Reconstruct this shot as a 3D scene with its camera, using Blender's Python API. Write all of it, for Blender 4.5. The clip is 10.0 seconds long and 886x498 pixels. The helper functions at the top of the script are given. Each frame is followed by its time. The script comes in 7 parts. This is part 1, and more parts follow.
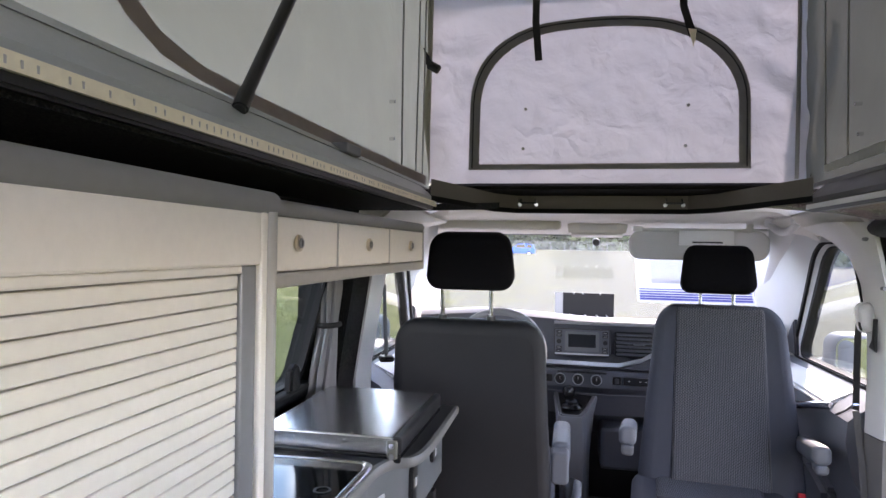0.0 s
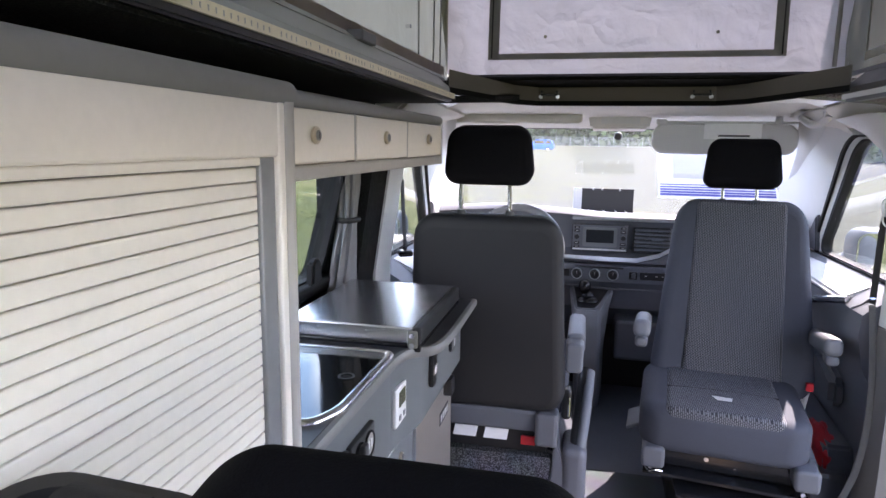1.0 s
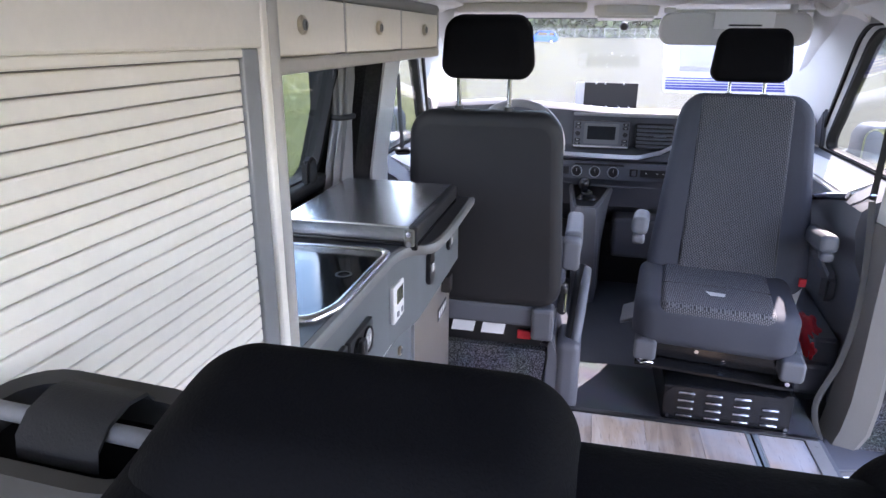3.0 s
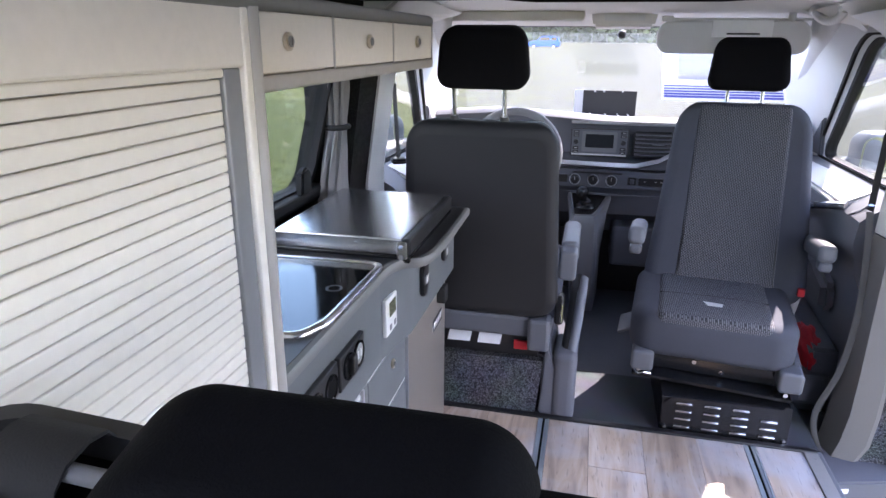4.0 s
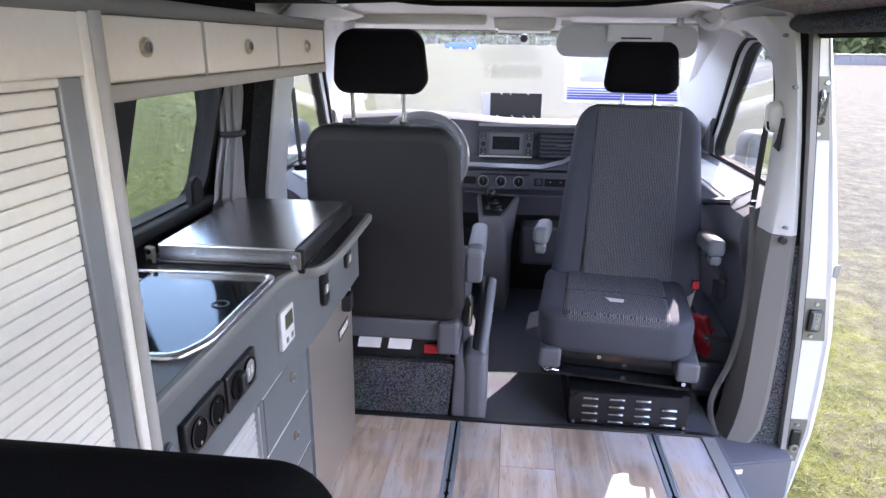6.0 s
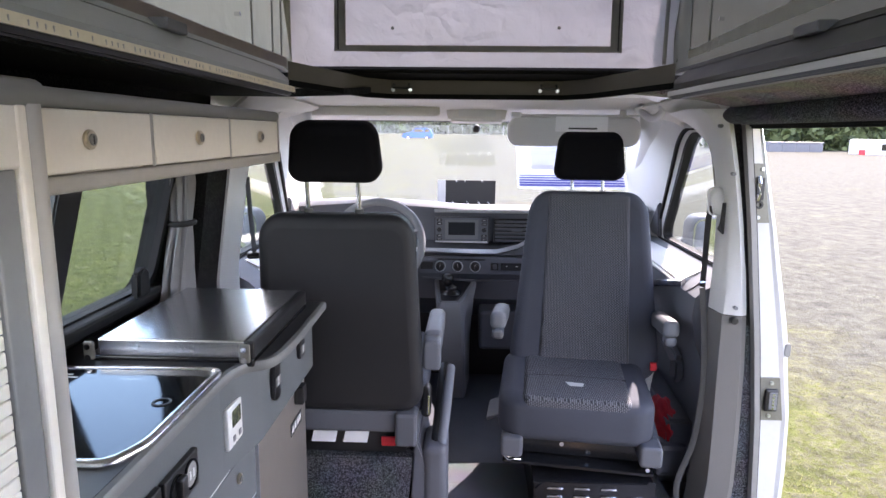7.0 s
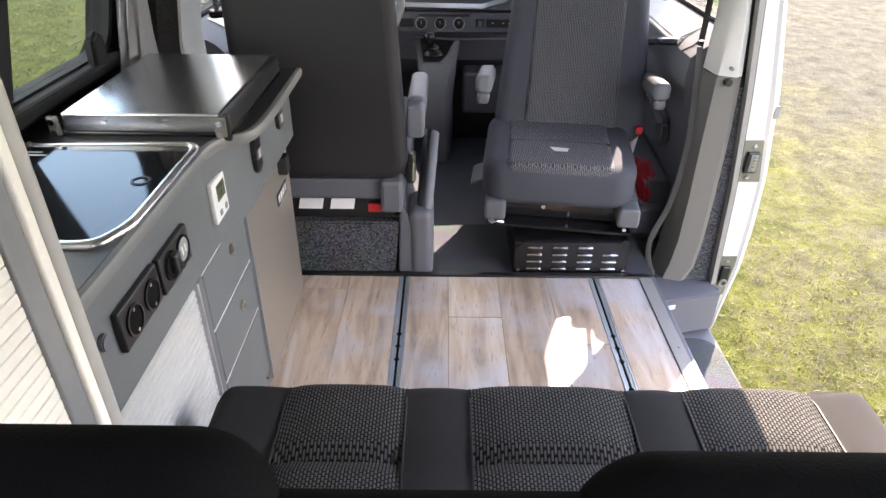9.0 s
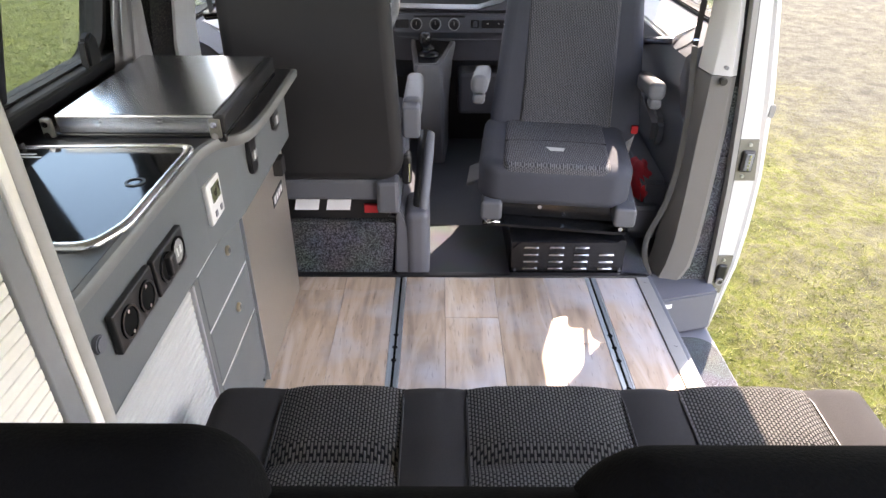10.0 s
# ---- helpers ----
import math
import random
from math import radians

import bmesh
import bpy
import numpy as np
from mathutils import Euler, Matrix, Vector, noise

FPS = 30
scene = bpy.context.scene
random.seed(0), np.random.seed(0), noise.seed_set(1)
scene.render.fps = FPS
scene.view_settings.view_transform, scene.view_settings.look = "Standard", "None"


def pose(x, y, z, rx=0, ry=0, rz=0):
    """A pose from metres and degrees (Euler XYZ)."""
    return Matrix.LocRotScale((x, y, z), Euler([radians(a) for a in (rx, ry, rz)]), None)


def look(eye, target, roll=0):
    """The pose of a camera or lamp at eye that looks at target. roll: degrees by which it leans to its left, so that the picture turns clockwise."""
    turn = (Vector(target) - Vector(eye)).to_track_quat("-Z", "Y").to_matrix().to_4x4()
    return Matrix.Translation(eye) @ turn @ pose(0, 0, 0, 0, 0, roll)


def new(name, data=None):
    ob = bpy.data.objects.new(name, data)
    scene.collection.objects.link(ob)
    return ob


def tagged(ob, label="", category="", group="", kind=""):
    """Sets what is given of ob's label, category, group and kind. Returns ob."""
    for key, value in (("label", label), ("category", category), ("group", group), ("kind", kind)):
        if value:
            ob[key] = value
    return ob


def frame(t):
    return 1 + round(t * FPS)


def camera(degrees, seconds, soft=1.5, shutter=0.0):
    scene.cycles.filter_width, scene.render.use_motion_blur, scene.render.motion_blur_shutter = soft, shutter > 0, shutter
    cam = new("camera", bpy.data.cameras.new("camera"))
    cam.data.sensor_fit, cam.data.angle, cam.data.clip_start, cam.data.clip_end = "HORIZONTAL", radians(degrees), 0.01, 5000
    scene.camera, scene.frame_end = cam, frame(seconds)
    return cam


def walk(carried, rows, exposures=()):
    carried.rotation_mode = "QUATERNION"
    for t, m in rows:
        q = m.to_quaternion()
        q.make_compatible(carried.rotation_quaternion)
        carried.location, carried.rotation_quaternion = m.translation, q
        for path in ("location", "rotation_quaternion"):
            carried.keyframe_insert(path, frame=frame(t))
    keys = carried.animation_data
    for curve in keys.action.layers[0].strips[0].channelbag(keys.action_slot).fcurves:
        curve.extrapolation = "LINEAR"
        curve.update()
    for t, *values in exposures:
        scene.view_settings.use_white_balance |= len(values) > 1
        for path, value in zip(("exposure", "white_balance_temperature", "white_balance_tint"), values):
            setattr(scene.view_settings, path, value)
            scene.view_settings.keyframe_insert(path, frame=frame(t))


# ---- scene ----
cam = camera(69.6, 10.0)
EV = 3.06
PATH = [
    (0, (-0.109, -1.88, 1.17), (-0.498, 0.081, 1.164), 1.0),
    (0.5, (-0.117, -1.874, 1.169), (-0.548, 0.079, 1.157), 1.2),
    (1, (-0.114, -1.873, 1.164), (-0.545, 0.052, 0.836), 0.8),
    (1.5, (-0.117, -1.875, 1.164), (-0.538, -0.018, 0.554), 0.7),
    (2, (-0.121, -1.867, 1.161), (-0.539, -0.018, 0.525), 0.7),
    (2.5, (-0.117, -1.863, 1.158), (-0.525, -0.012, 0.519), 0.6),
    (4, (-0.092, -1.844, 1.175), (-0.512, 0.009, 0.553), 0.5),
    (4.5, (-0.082, -1.829, 1.18), (-0.44, 0.039, 0.56), 0.5),
    (5, (-0.065, -1.818, 1.18), (-0.353, 0.062, 0.562), 0.6),
    (5.5, (-0.051, -1.817, 1.18), (-0.285, 0.07, 0.56), 0.5),
    (6.8, (-0.026, -1.809, 1.184), (-0.121, 0.117, 0.653), 0.7),
    (7, (-0.029, -1.803, 1.184), (-0.099, 0.164, 0.826), 0.6),
    (7.5, (-0.027, -1.808, 1.185), (-0.089, 0.186, 1.042), 0.8),
    (8, (-0.027, -1.804, 1.181), (-0.089, 0.12, 0.64), 0.7),
    (8.5, (-0.034, -1.764, 1.181), (-0.057, -0.018, 0.206), 0.5),
    (9, (-0.04, -1.756, 1.189), (-0.04, -0.053, 0.14), 0.6),
    (9.5, (-0.042, -1.751, 1.19), (-0.032, -0.047, 0.144), 0.5),
    (10, (-0.038, -1.756, 1.186), (-0.029, -0.051, 0.141), 0.4),
]
walk(cam, [(t, look(eye, target, roll)) for t, eye, target, roll in PATH], [(t, EV + s, k, g) for t, s, k, g in ((0.0, 0.18, 6950, 27), (0.6, 0.18, 6950, 27), (1.1, 0.25, 6700, 27), (1.6, 0.27, 6550, 27), (5.7, 0.24, 6650, 27), (6.8, 0.22, 6850, 27), (7.2, 0.2, 6950, 27), (7.8, 0.2, 6950, 27), (8.5, 0.38, 8100, 22), (10.0, 0.38, 8100, 22))])


# ---- world, sun ----
SUN_WAY = Vector((0.50, 0.86, 1.05)).normalized()   # towards the sun
world = bpy.data.worlds.new("sky")
scene.world = world
world.use_nodes = True
wn = world.node_tree.nodes
sky = wn.new("ShaderNodeTexSky")
sky.sky_type, sky.sun_disc = "NISHITA", False
sky.sun_elevation = math.asin(SUN_WAY.z)
sky.sun_rotation = math.atan2(SUN_WAY.x, SUN_WAY.y)
sky.air_density, sky.dust_density, sky.ozone_density = 1.0, 0.3, 2.5
# thin fair-weather clouds
tc, cn, cr, cm = wn.new("ShaderNodeTexCoord"), wn.new("ShaderNodeTexNoise"), wn.new("ShaderNodeValToRGB"), wn.new("ShaderNodeMixRGB")
cn.inputs["Scale"].default_value, cn.inputs["Detail"].default_value = 2.1, 7
cr.color_ramp.elements[0].position, cr.color_ramp.elements[1].position = 0.53, 0.66
cm.inputs[2].default_value = (11, 11.2, 11.6, 1)
wl = world.node_tree.links
wl.new(tc.outputs["Generated"], cn.inputs["Vector"])
wl.new(cn.outputs["Fac"], cr.inputs["Fac"])
wl.new(cr.outputs["Color"], cm.inputs[0])
wl.new(sky.outputs["Color"], cm.inputs[1])
wl.new(cm.outputs["Color"], wn["Background"].inputs["Color"])
wn["Background"].inputs["Strength"].default_value = 0.15
sun = new("sun", bpy.data.lights.new("sun", "SUN"))
sun.data.energy, sun.data.angle, sun.data.color = 2.6, radians(0.53), (1.0, 0.95, 0.88)
sun.matrix_world = Matrix.Translation((4, 6, 9)) @ SUN_WAY.to_track_quat("Z", "Y").to_matrix().to_4x4()


# ---- materials ----
def nodes_of(name):
    m = bpy.data.materials.new(name)
    m.use_nodes = True
    nt = m.node_tree
    return m, nt.nodes, nt.links, nt.nodes["Principled BSDF"]


def surf(name, col, rough=0.5, metal=0.0, var=0.12, scale=6.0, grain=60.0, bump=0.1, dist=0.001, spec=0.5, coat=0.0):
    """Colour varied at two scales, with fine relief and uneven gloss."""
    m, n, l, b = nodes_of(name)
    tex = n.new("ShaderNodeTexCoord")
    a, g = n.new("ShaderNodeTexNoise"), n.new("ShaderNodeTexNoise")
    a.inputs["Scale"].default_value, a.inputs["Detail"].default_value = scale, 4
    g.inputs["Scale"].default_value, g.inputs["Detail"].default_value = grain, 3
    add = n.new("ShaderNodeMath")
    add.operation = "ADD"
    ramp = n.new("ShaderNodeMapRange")
    ramp.inputs["From Min"].default_value, ramp.inputs["From Max"].default_value = 0.6, 1.4
    ramp.inputs["To Min"].default_value, ramp.inputs["To Max"].default_value = 1 - var, 1 + var
    mul = n.new("ShaderNodeVectorMath")
    mul.operation = "SCALE"
    mul.inputs[0].default_value = col
    for t in (a, g):
        l.new(tex.outputs["Object"], t.inputs["Vector"])
    l.new(a.outputs["Fac"], add.inputs[0])
    l.new(g.outputs["Fac"], add.inputs[1])
    l.new(add.outputs[0], ramp.inputs["Value"])
    l.new(ramp.outputs[0], mul.inputs["Scale"])
    l.new(mul.outputs[0], b.inputs["Base Color"])
    r = n.new("ShaderNodeMapRange")
    r.inputs["To Min"].default_value, r.inputs["To Max"].default_value = max(0.02, rough - 0.1), min(1, rough + 0.1)
    l.new(a.outputs["Fac"], r.inputs["Value"])
    l.new(r.outputs[0], b.inputs["Roughness"])
    b.inputs["Metallic"].default_value = metal
    b.inputs["Specular IOR Level"].default_value = spec
    b.inputs["Coat Weight"].default_value = coat
    if bump:
        bp = n.new("ShaderNodeBump")
        bp.inputs["Strength"].default_value, bp.inputs["Distance"].default_value = bump, dist
        l.new(g.outputs["Fac"], bp.inputs["Height"])
        l.new(bp.outputs[0], b.inputs["Normal"])
    return m


def speckled(name, dark, light, scale=420.0, share=0.6, rough=0.95):
    """Needle felt or carpet: light fibres among dark ones."""
    m, n, l, b = nodes_of(name)
    tex, v, big = n.new("ShaderNodeTexCoord"), n.new("ShaderNodeTexNoise"), n.new("ShaderNodeTexNoise")
    v.inputs["Scale"].default_value, v.inputs["Detail"].default_value = scale, 2
    big.inputs["Scale"].default_value = 9
    r = n.new("ShaderNodeValToRGB")
    r.color_ramp.elements[0].position, r.color_ramp.elements[0].color = share - 0.12, (*dark, 1)
    r.color_ramp.elements[1].position, r.color_ramp.elements[1].color = share + 0.1, (*light, 1)
    mx = n.new("ShaderNodeMixRGB")
    mx.blend_type, mx.inputs[0].default_value = "MULTIPLY", 0.5
    bp = n.new("ShaderNodeBump")
    bp.inputs["Strength"].default_value, bp.inputs["Distance"].default_value = 0.6, 0.002
    for t in (v, big):
        l.new(tex.outputs["Object"], t.inputs["Vector"])
    l.new(v.outputs["Fac"], r.inputs["Fac"])
    l.new(r.outputs["Color"], mx.inputs[1])
    l.new(big.outputs["Color"], mx.inputs[2])
    l.new(mx.outputs[0], b.inputs["Base Color"])
    l.new(v.outputs["Fac"], bp.inputs["Height"])
    l.new(bp.outputs[0], b.inputs["Normal"])
    b.inputs["Roughness"].default_value = rough
    b.inputs["Specular IOR Level"].default_value = 0.15
    return m


def woven(name, dark, light, axes=(0, 2), cell=(0.012, 0.02), gap=0.21):
    """Seat cloth: short light dashes woven in staggered columns on a dark ground."""
    m, n, l, b = nodes_of(name)
    tex, sep, com = n.new("ShaderNodeTexCoord"), n.new("ShaderNodeSeparateXYZ"), n.new("ShaderNodeCombineXYZ")
    br = n.new("ShaderNodeTexBrick")
    br.inputs["Scale"].default_value = 1.0
    br.inputs["Brick Width"].default_value, br.inputs["Row Height"].default_value = cell[1], cell[0]
    br.inputs["Mortar Size"].default_value, br.inputs["Mortar Smooth"].default_value = cell[0] * gap, 0.6
    br.inputs["Color1"].default_value = (*light, 1)
    br.inputs["Color2"].default_value = (*[0.2 * p + 0.8 * q for p, q in zip(dark, light)], 1)
    br.inputs["Mortar"].default_value = (*dark, 1)
    l.new(tex.outputs["Object"], sep.inputs[0])
    if axes == (0, 1):
        # keeps the dashes whole where the cloth turns down over an edge
        turn = n.new("ShaderNodeMath")
        turn.operation = "SUBTRACT"
        l.new(sep.outputs[1], turn.inputs[0])
        l.new(sep.outputs[2], turn.inputs[1])
        l.new(turn.outputs[0], com.inputs[0])
    else:
        l.new(sep.outputs[axes[1]], com.inputs[0])
    l.new(sep.outputs[axes[0]], com.inputs[1])
    l.new(com.outputs[0], br.inputs["Vector"])
    g, mx = n.new("ShaderNodeTexNoise"), n.new("ShaderNodeMixRGB")
    g.inputs["Scale"].default_value = 700
    mx.blend_type, mx.inputs[0].default_value = "MULTIPLY", 0.35
    l.new(tex.outputs["Object"], g.inputs["Vector"])
    l.new(br.outputs["Color"], mx.inputs[1])
    l.new(g.outputs["Color"], mx.inputs[2])
    l.new(mx.outputs[0], b.inputs["Base Color"])
    bp = n.new("ShaderNodeBump")
    bp.invert = True
    bp.inputs["Strength"].default_value, bp.inputs["Distance"].default_value = 0.7, 0.0015
    l.new(br.outputs["Fac"], bp.inputs["Height"])
    l.new(bp.outputs[0], b.inputs["Normal"])
    b.inputs["Roughness"].default_value, b.inputs["Specular IOR Level"].default_value = 0.75, 0.3
    return m


def plank_wood(name):
    """Weathered greyish oak, grain along the van, each board a little different."""
    m, n, l, b = nodes_of(name)
    tex, info, mp, addv = n.new("ShaderNodeTexCoord"), n.new("ShaderNodeObjectInfo"), n.new("ShaderNodeMapping"), n.new("ShaderNodeVectorMath")
    mp.inputs["Scale"].default_value = (11, 1.5, 8)
    mulr = n.new("ShaderNodeVectorMath")
    mulr.operation = "SCALE"
    mulr.inputs[0].default_value = (13, 7, 3)
    l.new(info.outputs["Random"], mulr.inputs["Scale"])
    l.new(tex.outputs["Object"], addv.inputs[0])
    l.new(mulr.outputs[0], addv.inputs[1])
    l.new(addv.outputs[0], mp.inputs["Vector"])
    w, k, big = n.new("ShaderNodeTexNoise"), n.new("ShaderNodeTexNoise"), n.new("ShaderNodeTexNoise")
    w.inputs["Scale"].default_value, w.inputs["Detail"].default_value, w.inputs["Distortion"].default_value = 1.6, 8, 1.2
    k.inputs["Scale"].default_value, k.inputs["Detail"].default_value = 13, 7
    big.inputs["Scale"].default_value, big.inputs["Detail"].default_value = 5, 3
    l.new(mp.outputs[0], w.inputs["Vector"])
    l.new(mp.outputs[0], k.inputs["Vector"])
    l.new(addv.outputs[0], big.inputs["Vector"])
    r = n.new("ShaderNodeValToRGB")
    r.color_ramp.elements[0].position, r.color_ramp.elements[0].color = 0.30, (0.32, 0.24, 0.185, 1)
    r.color_ramp.elements[1].position, r.color_ramp.elements[1].color = 0.70, (0.66, 0.56, 0.48, 1)
    e = r.color_ramp.elements.new(0.5)
    e.color = (0.54, 0.405, 0.295, 1)
    l.new(w.outputs["Fac"], r.inputs["Fac"])
    grey, gm = n.new("ShaderNodeValToRGB"), n.new("ShaderNodeMixRGB")
    grey.color_ramp.elements[0].position, grey.color_ramp.elements[1].position = 0.45, 0.68
    l.new(big.outputs["Fac"], grey.inputs["Fac"])
    gm.inputs[2].default_value = (0.56, 0.57, 0.61, 1)
    mg = n.new("ShaderNodeMath")
    mg.operation, mg.inputs[1].default_value = "MULTIPLY", 0.75
    l.new(grey.outputs["Color"], mg.inputs[0])
    l.new(mg.outputs[0], gm.inputs[0])
    l.new(r.outputs["Color"], gm.inputs[1])
    hv = n.new("ShaderNodeHueSaturation")
    vr = n.new("ShaderNodeMapRange")
    vr.inputs["To Min"].default_value, vr.inputs["To Max"].default_value = 0.74, 1.12
    l.new(info.outputs["Random"], vr.inputs["Value"])
    l.new(vr.outputs[0], hv.inputs["Value"])
    l.new(gm.outputs[0], hv.inputs["Color"])
    # saw marks and knots
    dk, dm = n.new("ShaderNodeValToRGB"), n.new("ShaderNodeMixRGB")
    dk.color_ramp.elements[0].position, dk.color_ramp.elements[1].position = 0.26, 0.40
    l.new(k.outputs["Fac"], dk.inputs["Fac"])
    dm.blend_type, dm.inputs[0].default_value = "MULTIPLY", 0.42
    l.new(hv.outputs[0], dm.inputs[1])
    l.new(dk.outputs["Color"], dm.inputs[2])
    l.new(dm.outputs[0], b.inputs["Base Color"])
    bp = n.new("ShaderNodeBump")
    bp.inputs["Strength"].default_value, bp.inputs["Distance"].default_value = 0.25, 0.001
    l.new(w.outputs["Fac"], bp.inputs["Height"])
    l.new(bp.outputs[0], b.inputs["Normal"])
    b.inputs["Roughness"].default_value = 0.42
    return m


def cloth(name, col, through_light=0.35, wrinkle=0.5, scale=7.0, crease=0.0):
    """Tent cloth that lets some daylight through, with creases."""
    m, n, l, b = nodes_of(name)
    tex, w, f = n.new("ShaderNodeTexCoord"), n.new("ShaderNodeTexNoise"), n.new("ShaderNodeTexNoise")
    w.inputs["Scale"].default_value, w.inputs["Detail"].default_value, w.inputs["Distortion"].default_value = scale * 1.6, 4, 0.35
    f.inputs["Scale"].default_value = 300
    bp = n.new("ShaderNodeBump")
    bp.inputs["Strength"].default_value, bp.inputs["Distance"].default_value = wrinkle, 0.012
    for t in (w, f):
        l.new(tex.outputs["Object"], t.inputs["Vector"])
    l.new(w.outputs["Fac"], bp.inputs["Height"])
    r = n.new("ShaderNodeMapRange")
    r.inputs["To Min"].default_value, r.inputs["To Max"].default_value = 0.9, 1.1
    l.new(w.outputs["Fac"], r.inputs["Value"])
    sc = n.new("ShaderNodeVectorMath")
    sc.operation = "SCALE"
    sc.inputs[0].default_value = col
    l.new(r.outputs[0], sc.inputs["Scale"])
    l.new(sc.outputs[0], b.inputs["Base Color"])
    if crease:
        # short sharp folds, wandering across the cloth
        wob, ad, vo, cr2, pt, ml = (n.new("ShaderNode" + k) for k in ("TexNoise", "MixRGB", "TexVoronoi", "MapRange", "TexNoise", "Math"))
        wob.inputs["Scale"].default_value, wob.inputs["Detail"].default_value = 5, 3
        ad.blend_type, ad.inputs[0].default_value = "ADD", 0.35
        vo.feature, vo.inputs["Scale"].default_value = "DISTANCE_TO_EDGE", 8.0
        cr2.inputs["From Max"].default_value = 0.20
        pt.inputs["Scale"].default_value = 6
        pr = n.new("ShaderNodeMapRange")
        pr.inputs["From Min"].default_value, pr.inputs["From Max"].default_value = 0.46, 0.62
        iv = n.new("ShaderNodeMath")
        iv.operation, iv.inputs[0].default_value = "SUBTRACT", 1.0
        ml.operation = "MULTIPLY"
        l.new(tex.outputs["Object"], wob.inputs["Vector"])
        l.new(tex.outputs["Object"], pt.inputs["Vector"])
        l.new(tex.outputs["Object"], ad.inputs[1])
        l.new(wob.outputs["Color"], ad.inputs[2])
        l.new(ad.outputs[0], vo.inputs["Vector"])
        l.new(vo.outputs["Distance"], cr2.inputs["Value"])
        l.new(cr2.outputs[0], iv.inputs[1])
        l.new(pt.outputs["Fac"], pr.inputs["Value"])
        l.new(iv.outputs[0], ml.inputs[0])
        l.new(pr.outputs[0], ml.inputs[1])
        b2 = n.new("ShaderNodeBump")
        b2.inputs["Strength"].default_value, b2.inputs["Distance"].default_value = crease, 0.008
        l.new(ml.outputs[0], b2.inputs["Height"])
        l.new(bp.outputs[0], b2.inputs["Normal"])
        bp = b2
    l.new(bp.outputs[0], b.inputs["Normal"])
    b.inputs["Roughness"].default_value, b.inputs["Specular IOR Level"].default_value = 0.7, 0.25
    tr, mix = n.new("ShaderNodeBsdfTranslucent"), n.new("ShaderNodeMixShader")
    l.new(sc.outputs[0], tr.inputs["Color"])
    l.new(bp.outputs[0], tr.inputs["Normal"])
    mix.inputs[0].default_value = through_light
    l.new(b.outputs[0], mix.inputs[1])
    l.new(tr.outputs[0], mix.inputs[2])
    l.new(mix.outputs[0], n["Material Output"].inputs["Surface"])
    return m


def glass(name, tint=(0.93, 0.96, 0.95), gloss=0.06):
    m, n, l, b = nodes_of(name)
    t, g, mix = n.new("ShaderNodeBsdfTransparent"), n.new("ShaderNodeBsdfGlossy"), n.new("ShaderNodeMixShader")
    lw, pw, fr = n.new("ShaderNodeLayerWeight"), n.new("ShaderNodeMath"), n.new("ShaderNodeMapRange")
    pw.operation, pw.inputs[1].default_value = "POWER", 4.0
    fr.inputs["To Min"].default_value, fr.inputs["To Max"].default_value = gloss * 0.5, 0.6
    l.new(lw.outputs["Facing"], pw.inputs[0])
    l.new(pw.outputs[0], fr.inputs["Value"])
    t.inputs["Color"].default_value = (*tint, 1)
    g.inputs["Roughness"].default_value = 0.01
    l.new(fr.outputs[0], mix.inputs[0])
    l.new(t.outputs[0], mix.inputs[1])
    l.new(g.outputs[0], mix.inputs[2])
    l.new(mix.outputs[0], n["Material Output"].inputs["Surface"])
    return m


